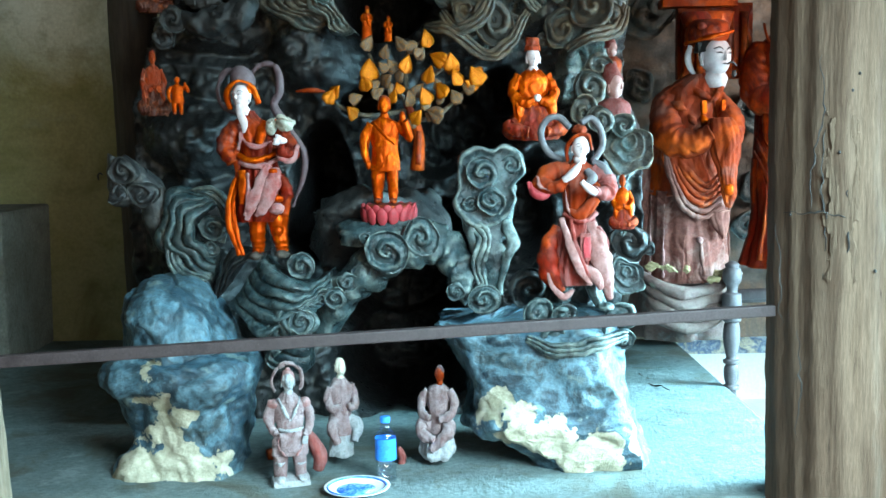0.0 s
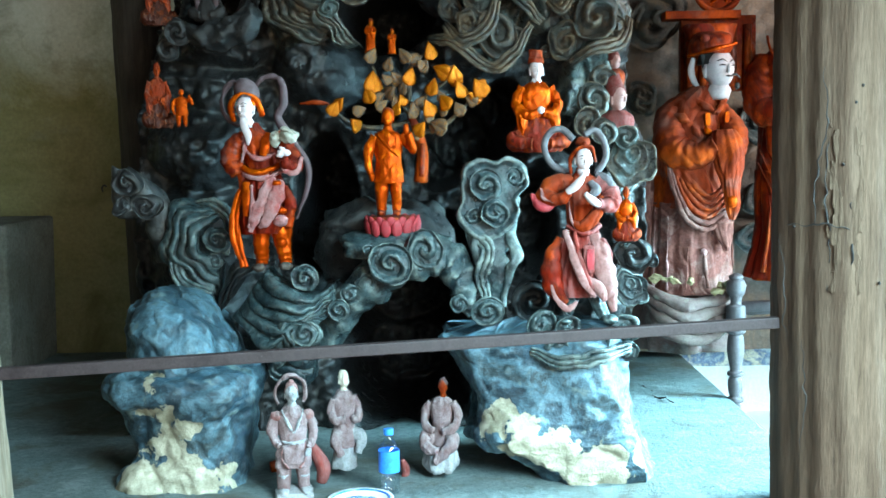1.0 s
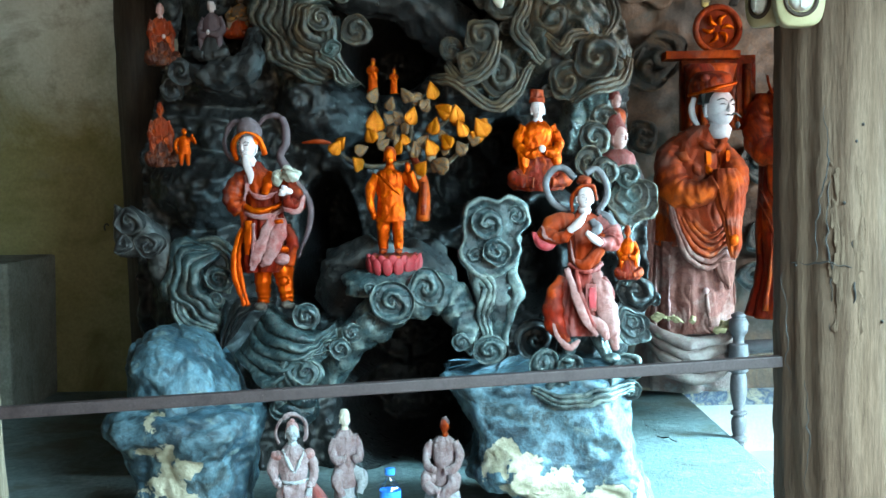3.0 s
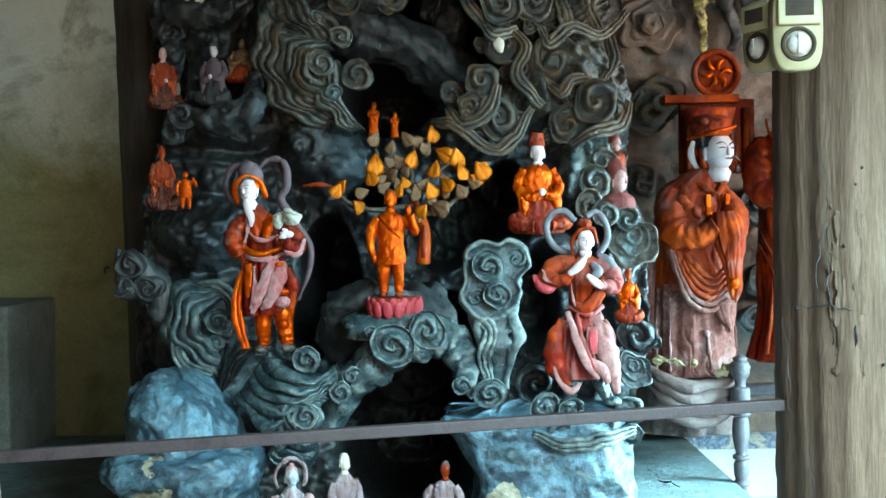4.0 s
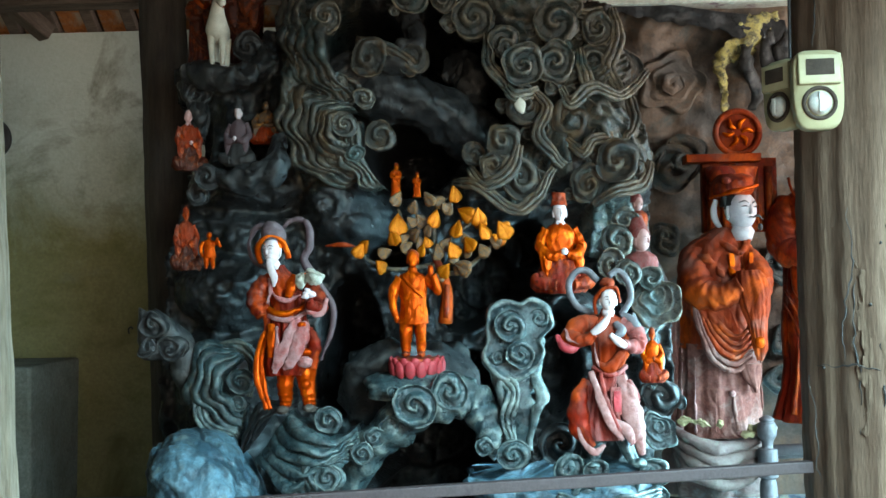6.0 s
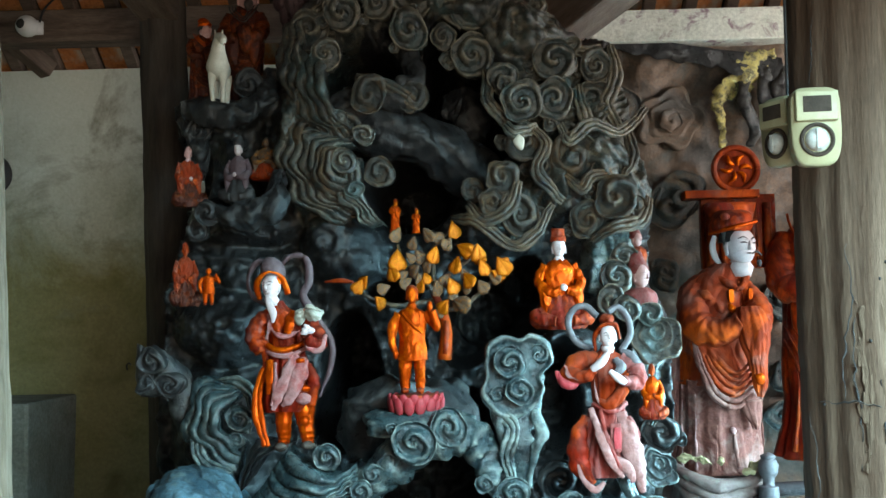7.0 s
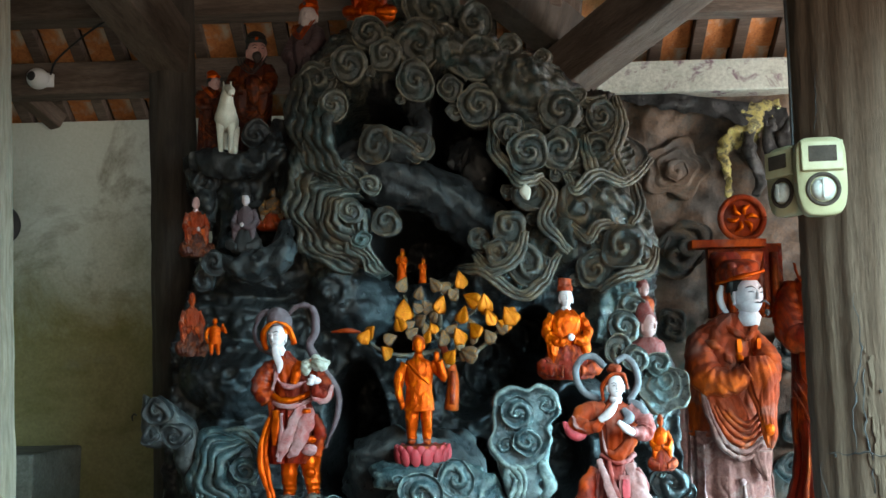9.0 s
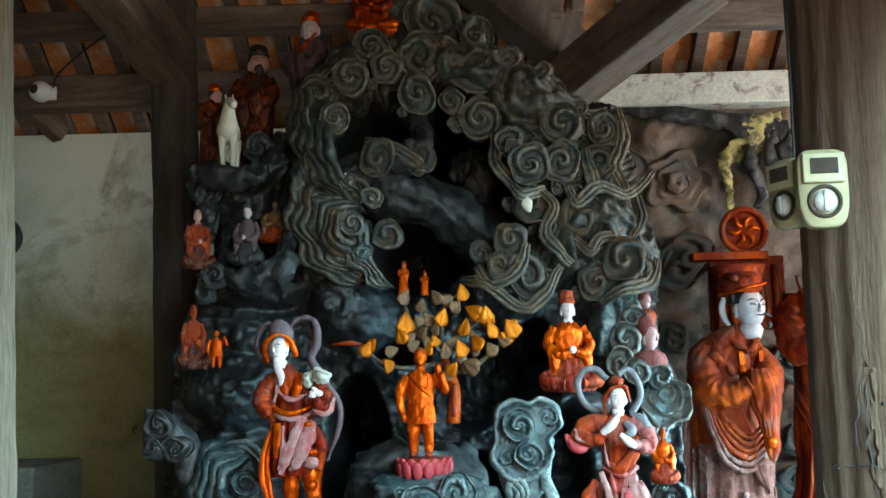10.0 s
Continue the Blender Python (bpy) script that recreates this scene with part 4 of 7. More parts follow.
def cloud_plate(outline, y, material, rim=0.014, thick=0.05, label=""):
    """A lobed cloud head: a hollowed sheet with a raised, rounded rim."""
    ring = along(list(outline) + [outline[0]], 97)[:-1]
    c = ring.mean(0)
    rows = []
    for k, d in ((1.0, 0.1), (1.0, 0.0), (0.97, -rim), (0.9, -rim * 1.15), (0.84, -0.2 * rim), (0.7, 0.0), (0.45, -0.2 * thick), (0.02, -0.3 * thick)):
        rows.append([(c[0] + (p[0] - c[0]) * k, y + d, c[2] + (p[2] - c[2]) * k) for p in ring])
    sh = Shape()
    sh.grid(rows, 0, True)
    return part("cloud_head", rough_up(sh, 0.008, 14, 4), material, grotto, label)


# upper clouds
scrolls([
    ((-0.42, 4.42, 3.1), 0.088, 1, 0, 2, 1.0), ((-0.503, 4.36, 2.953), 0.087, 1, 1, 2, 1.0), ((-0.21, 4.4, 3.038), 0.12, -1, 2, 2, 0.95), ((-0.351, 4.36, 2.988), 0.076, 1, 0.5, 2, 1.0),
    ((-0.564, 4.3, 2.765), 0.075, 1, 2.5, 2, 0.9), ((-0.227, 4.36, 2.872), 0.083, 1, 2, 2, 1.2), ((-0.651, 4.42, 2.896), 0.093, -1, 2, 2, 1.0), ((-0.159, 4.6, 3.254), 0.133, 1, 2, 2, 1.3),
    ((0.028, 4.5, 3.163), 0.081, 1, 2, 1.6, 1.1), ((0.047, 4.4, 2.968), 0.104, -1, 0, 2, 1.1), ((-0.087, 4.42, 2.855), 0.06, 1, 2, 2, 1.0), ((0.037, 4.44, 2.778), 0.103, 1, 2, 2.4, 1.0),
    ((0.17, 4.46, 3.032), 0.066, -1, 2, 1.6, 1.0), ((0.247, 4.4, 2.889), 0.083, 1, 2, 2, 1.0), ((0.311, 4.44, 2.977), 0.047, -1, 2, 1.6, 1.0), ((0.345, 4.46, 2.878), 0.066, 1, 0, 2, 1.0),
    ((0.372, 4.4, 2.739), 0.102, 1, 0, 2, 1.0), ((0.156, 4.36, 2.658), 0.073, -1, 1, 2, 1.0), ((0.227, 4.3, 2.548), 0.095, 1, 3, 2.3, 1.0), ((0.357, 4.34, 2.563), 0.096, -1, 3, 2.3, 0.9),
    ((0.545, 4.44, 2.72), 0.079, 1, 3, 2, 0.9), ((0.537, 4.46, 2.578), 0.094, -1, 3, 2, 0.9),
], CLOUD)
scrolls([
    ((0.227, 4.32, 2.382), 0.082, -1, 3, 2, 1.0), ((0.435, 4.36, 2.329), 0.115, 1, 3, 1.8, 0.9), ((0.142, 4.28, 2.239), 0.077, 1, 1, 2, 1.0), ((0.098, 4.28, 2.142), 0.061, -1, 3, 2, 1.0),
    ((0.023, 4.34, 2.197), 0.055, 1, 3, 1.6, 1.0), ((0.206, 4.3, 2.091), 0.104, -1, 0.5, 2, 0.8), ((0.599, 4.34, 2.159), 0.096, 1, 1, 2, 1.1), ((0.485, 4.38, 2.069), 0.092, 1, 3, 2, 0.9), ((0.308, 4.36, 2.304), 0.078, 1, 3, 2, 0.8),
    ((-0.345, 4.22, 2.263), 0.067, 1, 0, 2, 1.0), ((-0.391, 4.3, 2.594), 0.077, 1, 1, 1.8, 1.25), ((-0.217, 4.3, 2.577), 0.059, -1, 1, 1.6, 1.2), ((0.677, 4.42, 2.115), 0.07, -1, 3, 1.6, 1.0), ((-0.483, 4.28, 2.463), 0.068, 1, 1, 2, 0.9),
], CLOUD_BROWN)
scrolls([((-0.477, 4.15, 2.301), 0.058, 1, 0.5, 2.2, 0.9), ((-0.405, 4.2, 2.412), 0.05, -1, 1, 2, 0.9), ((-0.44, 4.16, 2.188), 0.045, 1, 2, 1.8, 0.8), ((-0.504, 4.2, 2.478), 0.04, 1, 2, 1.6, 1.0), ((-0.66, 4.28, 2.596), 0.035, -1, 2, 1.6, 1.0)], CLOUD)
scrolls([((-0.879, 4.08, 1.317), 0.06, 1, 0.5, 2.2, 0.9), ((-0.895, 4.1, 1.233), 0.035, -1, 0.5, 1.8, 0.9), ((-0.524, 3.84, 0.991), 0.05, 1, 0.5, 2.0, 1.0), ((-0.576, 3.86, 1.115), 0.035, -1, 0.5, 1.8, 1.2)], TEAL)
# folds that pour down the left of the clouds
tiers([(-0.446, 4.24, 2.381), (-0.525, 4.22, 2.363), (-0.553, 4.22, 2.282), (-0.509, 4.22, 2.199), (-0.422, 4.24, 2.136)], [(-0.558, 4.34, 2.495), (-0.739, 4.36, 2.501), (-0.774, 4.34, 2.343), (-0.676, 4.32, 2.144), (-0.5, 4.32, 2.068)], 6, CLOUD, 4.0, 0.012, 0.036, 0.05, 0.4, 1)
tiers([(-0.5, 4.16, 2.353), (-0.529, 4.14, 2.305), (-0.512, 4.14, 2.247), (-0.466, 4.16, 2.222)], [(-0.552, 4.22, 2.403), (-0.618, 4.2, 2.317), (-0.574, 4.2, 2.196), (-0.447, 4.22, 2.128)], 3, CLOUD_BROWN, 1.5, 0.01, 0.03, 0.03, 1.4, 2)
tiers([(-0.555, 4.26, 2.713), (-0.562, 4.24, 2.627), (-0.524, 4.22, 2.517), (-0.439, 4.22, 2.421)], [(-0.754, 4.4, 2.863), (-0.77, 4.38, 2.708), (-0.698, 4.34, 2.53), (-0.542, 4.28, 2.383)], 5, CLOUD, 3.0, 0.014, 0.04, 0.04, 0.0, 3)
tiers([(-0.671, 4.36, 2.928), (-0.659, 4.34, 2.844), (-0.666, 4.32, 2.755), (-0.635, 4.3, 2.678)], [(-0.754, 4.46, 2.954), (-0.784, 4.46, 2.868), (-0.788, 4.44, 2.764), (-0.768, 4.42, 2.673)], 3, CLOUD, 1.5, 0.012, 0.035, 0.04, 1.0, 4)
tiers([(-0.424, 4.2, 2.328), (-0.421, 4.2, 2.226), (-0.395, 4.24, 2.14), (-0.342, 4.3, 2.072)], [(-0.524, 4.2, 2.251), (-0.507, 4.2, 2.161), (-0.458, 4.24, 2.101), (-0.392, 4.3, 2.055)], 4, CLOUD, 2.0, 0.008, 0.026, 0.03, 2.0, 5)
tiers([(-0.601, 4.3, 2.5), (-0.661, 4.28, 2.428), (-0.644, 4.28, 2.33)], [(-0.673, 4.36, 2.542), (-0.758, 4.36, 2.445), (-0.731, 4.36, 2.298)], 2, CLOUD_BROWN, 1.0, 0.01, 0.035, 0.03, 0.0, 6)


def ribbons(rows, material, n=3, gap=0.019, r=0.0095, name="cloud_ribbon"):
    """Raised bands that run side by side along the clouds."""
    for i, pts in enumerate(rows):
        q = smooth_path(pts, 5)
        sh = Shape()
        for k in range(n):
            o = (k - (n - 1) / 2) * gap
            line = []
            for a in range(len(q)):
                d = q[min(a + 1, len(q) - 1)] - q[max(a - 1, 0)]
                ln = math.hypot(d[0], d[2]) + 1e-9
                e = o * (0.35 + 0.65 * math.sin(math.pi * (0.12 + 0.76 * a / (len(q) - 1))))
                line.append((q[a][0] - d[2] / ln * e, q[a][1] + 0.034 - 0.012 * (1 - abs(o) / (gap * n)), q[a][2] + d[0] / ln * e))
            sh.tube(line, [r * (0.5 + 0.6 * math.sin(math.pi * (a + 0.5) / len(line))) for a in range(len(line))], 0, 8, 2)
        part(name, rough_up(sh, 0.01, 12, i), material, grotto)


ribbons([
    [(0.377, 4.3, 2.456), (0.419, 4.28, 2.393), (0.514, 4.3, 2.452), (0.635, 4.35, 2.435), (0.756, 4.5, 2.556)], [(0.608, 4.42, 2.81), (0.633, 4.4, 2.683), (0.585, 4.38, 2.536), (0.64, 4.36, 2.425)],
    [(0.159, 4.26, 2.465), (0.202, 4.24, 2.421), (0.289, 4.28, 2.449)], [(-0.117, 4.42, 3.153), (-0.09, 4.38, 2.991), (-0.003, 4.38, 2.89)], [(-0.752, 4.42, 2.813), (-0.657, 4.4, 2.94), (-0.541, 4.42, 3.047)],
    [(0.087, 4.36, 2.701), (0.101, 4.32, 2.561), (0.16, 4.3, 2.461)], [(-0.311, 4.44, 3.166), (-0.257, 4.4, 3.088), (-0.31, 4.38, 2.948)], [(0.424, 4.42, 2.816), (0.492, 4.4, 2.784), (0.577, 4.42, 2.811)], [(0.474, 4.4, 2.64), (0.499, 4.36, 2.487), (0.563, 4.36, 2.344)],
], CLOUD)
ribbons([
    [(0.262, 4.28, 2.455), (0.322, 4.26, 2.376), (0.282, 4.26, 2.285), (0.331, 4.26, 2.197), (0.384, 4.3, 2.144)], [(-0.063, 4.36, 2.09), (0.046, 4.26, 2.057), (0.177, 4.24, 1.962), (0.272, 4.24, 2.016), (0.346, 4.28, 2.131)],
    [(0.397, 4.3, 2.247), (0.457, 4.28, 2.192), (0.508, 4.28, 2.241), (0.589, 4.32, 2.268)], [(0.5, 4.34, 1.973), (0.588, 4.3, 2.032), (0.703, 4.34, 2.06), (0.762, 4.42, 2.16)], [(0.003, 4.3, 2.142), (0.073, 4.24, 2.065), (0.17, 4.22, 2.128), (0.207, 4.24, 2.22)],
    [(0.669, 4.42, 2.47), (0.684, 4.4, 2.348), (0.654, 4.38, 2.251)], [(-0.738, 4.36, 2.497), (-0.697, 4.32, 2.324), (-0.637, 4.3, 2.203), (-0.52, 4.28, 2.129), (-0.42, 4.3, 2.106)], [(-0.448, 4.3, 2.666), (-0.306, 4.26, 2.625), (-0.189, 4.28, 2.549), (-0.176, 4.34, 2.668)],
], CLOUD_BROWN)
ribbons([
    [(0.284, 3.72, 0.936), (0.379, 3.68, 0.898), (0.517, 3.68, 0.916), (0.646, 3.74, 0.926)],
    [(-1.059, 4.16, 1.366), (-1.071, 4.12, 1.26), (-1.032, 4.1, 1.152), (-0.92, 4.08, 1.109)], [(-1.022, 4.2, 1.429), (-0.919, 4.14, 1.452), (-0.846, 4.14, 1.385), (-0.869, 4.12, 1.256)], [(0.736, 4.2, 1.508), (0.683, 4.15, 1.446), (0.706, 4.12, 1.338), (0.668, 4.1, 1.253)], [(0.077, 3.95, 1.34), (0.137, 3.9, 1.281), (0.119, 3.9, 1.178), (0.134, 3.9, 1.084)],
], TEAL)

part("chip", rough_up(Shape().ball((0.21, 4.2, 2.368), (0.022, 0.012, 0.028), 0, 10, 8), 0.01, 40, 1), HORSE, grotto, "pale chip where paint has come off")
# limbs of rock between the caves
for pts, r in (
    ([(-0.474, 4.52, 2.564), (-0.325, 4.46, 2.48), (-0.148, 4.48, 2.414), (0.029, 4.58, 2.31), (0.162, 4.66, 2.199)], [0.15, 0.12, 0.105, 0.11, 0.12]),
    ([(-0.555, 4.4, 2.572), (-0.337, 4.36, 2.605), (-0.208, 4.36, 2.626), (-0.22, 4.42, 2.785), (-0.244, 4.45, 2.917)], [0.03, 0.055, 0.06, 0.06, 0.05]),
    ([(-0.087, 4.7, 2.621), (0.014, 4.68, 2.614), (0.035, 4.66, 2.457)], [0.05, 0.08, 0.06]),
    ([(-1.04, 4.3, 2.121), (-0.902, 4.25, 2.078), (-0.766, 4.25, 2.132), (-0.732, 4.32, 2.278)], [0.03, 0.06, 0.06, 0.03]),
    ([(-1.137, 4.35, 2.565), (-0.961, 4.3, 2.527), (-0.831, 4.35, 2.605), (-0.801, 4.45, 2.736)], [0.05, 0.06, 0.05, 0.04]),
    ([(-1.15, 4.4, 2.54), (-1.091, 4.36, 2.387), (-1.112, 4.4, 2.251)], [0.05, 0.045, 0.03]),
):
    limb = part("rock_limb", rough_up(rough_up(Shape().tube(pts, r, 0, 32, 12), 0.035, 5, int(pts[0][2] * 9)), 0.01, 18, 5), ROCK, grotto)
    carve(limb.data, 0.01, 6, 0.7, (), 1, pts[0][0])
scrolls([
    ((-1.042, 4.26, 2.121), 0.058, -1, 3, 1.6, 1.0), ((-0.892, 4.36, 2.664), 0.069, 1, 2, 1.6, 1.0), ((-1.104, 4.36, 2.471), 0.064, 1, 2, 1.4, 0.8), ((-1.102, 4.34, 2.057), 0.05, 1, 2, 1.4, 1.0),
], ROCK)

# lower left: horn-like cloud at the edge, and waves under the warrior
horn = Shape().tube([(-1.135, 4.3, 1.22), (-1.137, 4.25, 1.383), (-1.201, 4.22, 1.497), (-1.27, 4.2, 1.565)], [0.045, 0.06, 0.06, 0.05], 0, 16, 7)
horn.tube([(-1.268, 4.2, 1.587), (-1.291, 4.17, 1.523), (-1.263, 4.16, 1.446), (-1.194, 4.18, 1.422)], [0.03, 0.028, 0.03, 0.03], 0, 12, 6)
horn.curl((-1.235, 4.13, 1.541), 0.057, 0, 1, 0, 1.8, 3, 0.6)
horn.curl((-1.162, 4.15, 1.445), 0.057, 0, -1, 1, 1.8, 3, 0.6, 0.8)
horn.curl((-1.254, 4.13, 1.448), 0.037, 0, 1, 2, 1.6, 3, 0.6)
part("cloud_horn", rough_up(horn, 0.015, 12, 1), ROCK, grotto)
tiers([(-0.882, 4.14, 1.4), (-0.942, 4.12, 1.359), (-0.954, 4.12, 1.282), (-0.878, 4.14, 1.206)], [(-0.9, 4.2, 1.445), (-1.069, 4.22, 1.454), (-1.121, 4.2, 1.244), (-0.905, 4.16, 1.044)], 4, TEAL, 3.5, 0.013, 0.036, 0.05, 0.6, 11)
tiers([(-0.679, 3.98, 1.212), (-0.594, 3.92, 1.159), (-0.509, 3.9, 1.129), (-0.43, 3.96, 1.151)], [(-0.82, 4.02, 1.031), (-0.727, 3.92, 0.925), (-0.562, 3.88, 1.001), (-0.41, 3.95, 1.05)], 5, TEAL, 1.5, 0.016, 0.05, 0.05, 0.5, 12)
tiers([(-0.49, 3.9, 1.009), (-0.547, 3.87, 1.028), (-0.573, 3.87, 0.986), (-0.535, 3.88, 0.942)], [(-0.41, 3.95, 1.067), (-0.583, 3.9, 1.086), (-0.673, 3.9, 0.983), (-0.635, 3.92, 0.839)], 4, TEAL, 2.0, 0.01, 0.028, 0.04, 1.5, 13)
tiers([(-0.667, 3.96, 1.227), (-0.765, 4.0, 1.182), (-0.837, 4.05, 1.092)], [(-0.795, 4.06, 1.24), (-0.876, 4.1, 1.141), (-0.916, 4.12, 0.995)], 3, ROCK, 1.0, 0.01, 0.026, 0.03, 0.0, 14)
tiers([(-0.507, 3.92, 0.905), (-0.57, 3.92, 0.906), (-0.625, 3.94, 0.92)], [(-0.511, 3.96, 0.79), (-0.6, 3.96, 0.791), (-0.711, 4.0, 0.871)], 2, TEAL, 1.5, 0.01, 0.03, 0.02, 0.0, 15)
scrolls([((-0.523, 3.88, 1.191), 0.055, 1, 0, 2, 1.0), ((-0.506, 3.86, 0.986), 0.049, -1, 0, 1.8, 1.0), ((-0.405, 3.9, 1.066), 0.045, 1, 0, 2, 1.0), ((-0.363, 3.95, 1.117), 0.042, 1, 2, 1.8, 1.0), ((-0.632, 3.95, 0.84), 0.05, 1, 2, 1.8, 1.0)], TEAL)

# arch
arch = Shape().tube([(-0.496, 4.1, 0.9), (-0.4, 4.05, 1.028), (-0.309, 4.02, 1.139), (-0.199, 4, 1.214), (-0.082, 4, 1.25), (0.002, 4, 1.232), (0.039, 3.98, 1.159), (0.063, 3.96, 1.087), (0.041, 3.95, 1.046)], [0.055, 0.06, 0.075, 0.085, 0.08, 0.07, 0.062, 0.05, 0.035], 0, 20, 9, 1, 11, 0.09)
part("arch", rough_up(arch, 0.02, 10, 6), TEAL, grotto, "arched blue-green cloud bridge")
scrolls([((-0.211, 3.9, 1.233), 0.09, 1, 0, 2.3, 1.0), ((-0.086, 3.92, 1.283), 0.074, -1, 2, 2.2, 1.1), ((0.037, 3.9, 1.083), 0.037, 1, 0, 1.5, 1.0), ((-0.303, 3.95, 1.158), 0.05, -1, 2, 1.6, 0.8)], TEAL)
part("pedestal", rough_up(Shape().loft([pt((-0.215, 4.12, 1.256), 0.2, 0.16), pt((-0.207, 4.12, 1.31), 0.21, 0.16), pt((-0.202, 4.12, 1.336), 0.15, 0.12)], 0, 32, 5, 0.06), 0.02, 9, 2), TEAL, grotto)
part("rock_step", rough_up(Shape().loft([pt((-0.268, 4.45, 1.189), 0.3, 0.3), pt((-0.265, 4.45, 1.319), 0.26, 0.28), pt((-0.252, 4.45, 1.401), 0.2, 0.25), pt((-0.239, 4.45, 1.429), 0.12, 0.15)], 0, 40, 3, 0.1, 1), 0.07, 5, 2), ROCK, grotto)

# tall cloud with two scrolls on a ribbon stem
stem = Shape().tube([(0.163, 4, 1.058), (0.176, 3.98, 1.167), (0.15, 3.98, 1.252), (0.167, 4, 1.356), (0.175, 4.02, 1.46)], [0.05, 0.055, 0.06, 0.1, 0.11], 0, 20, 8, 0.5)
stem.tube([(0.209, 3.95, 1.075), (0.225, 3.94, 1.182), (0.249, 3.95, 1.254), (0.245, 3.97, 1.346)], [0.014, 0.018, 0.022, 0.018], 0, 10, 8, 0.8)
stem.tube([(0.111, 3.95, 1.077), (0.137, 3.93, 1.184), (0.107, 3.94, 1.268), (0.115, 3.96, 1.339)], [0.012, 0.015, 0.018, 0.015], 0, 10, 8, 0.8)
part("cloud_stem", rough_up(stem, 0.02, 9, 3), TEAL, grotto)
cloud_plate([(0.051, 3.95, 1.51), (0.06, 3.95, 1.574), (0.115, 3.95, 1.613), (0.177, 3.95, 1.595), (0.227, 3.95, 1.617), (0.292, 3.95, 1.578), (0.3, 3.95, 1.512), (0.258, 3.95, 1.463), (0.265, 3.95, 1.396), (0.215, 3.95, 1.334), (0.143, 3.95, 1.302), (0.073, 3.95, 1.337), (0.032, 3.95, 1.4), (0.054, 3.95, 1.458)], 3.95, TEAL)
scrolls([((0.142, 3.93, 1.515), 0.066, 1, 0, 2, 1.0), ((0.246, 3.95, 1.538), 0.042, -1, 0, 1.7, 1.0), ((0.173, 3.92, 1.412), 0.055, 1, 2, 2, 1.05), ((0.097, 3.95, 1.395), 0.035, 1, 2, 1.5, 1.0), ((0.141, 3.88, 1.056), 0.065, 1, 1, 2.2, 1.0)], TEAL)
scrolls([((0.322, 4.05, 1.069), 0.09, -1, 1, 2.2, 1.0), ((0.716, 4.15, 1.226), 0.087, -1, 1, 1.8, 0.9)], ROCK)
scrolls([((0.332, 3.85, 1.011), 0.053, 1, 1, 1.6, 1.2), ((0.425, 3.82, 0.997), 0.048, -1, 1, 1.6, 1.2), ((0.514, 3.8, 0.938), 0.06, 1, 1, 1.6, 1.3), ((0.634, 3.85, 0.989), 0.061, -1, 1, 1.6, 1.0), ((0.639, 3.82, 0.911), 0.044, 1, 1, 1.6, 1.0), ((0.37, 3.78, 0.913), 0.048, 1, 1, 1.4, 1.5)], TEAL)
scrolls([((0.571, 4.2, 1.828), 0.075, 1, 0, 1.8, 0.9), ((0.546, 4.18, 1.741), 0.066, -1, 0, 1.8, 0.9)], CLOUD)
shells([((0.68, 4, 1.113), 0.076, 0.9, 3, 5, 0.8, (0.3, 0.3))], TEAL)


shells([((0.72, 4.2, 1.586), 0.099, 0.9, 3, 5, 1.0, (0.3, 0.3))], CLOUD)


scrolls([((0.602, 4.14, 1.703), 0.059, 1, 0, 1.8, 1.0), ((0.691, 4.16, 1.68), 0.053, -1, 1, 1.6, 1.0), ((0.619, 4.3, 1.914), 0.059, 1, 2, 1.7, 1.0)], CLOUD)


# ---- figures ----
def glow_ribbon(sh, c, r, mi, t=0.012, lo=-0.6, wide=1.0):
    """A ribbon that loops round behind a head."""
    pts = []
    for i in range(13):
        a = lo + (math.pi - 2 * lo) * i / 12
        pts.append((c[0] + wide * r * math.cos(a), c[1] + 0.02 * math.cos(2 * a), c[2] + r * math.sin(a)))
    sh.tube(pts, t, mi, 8, 3)


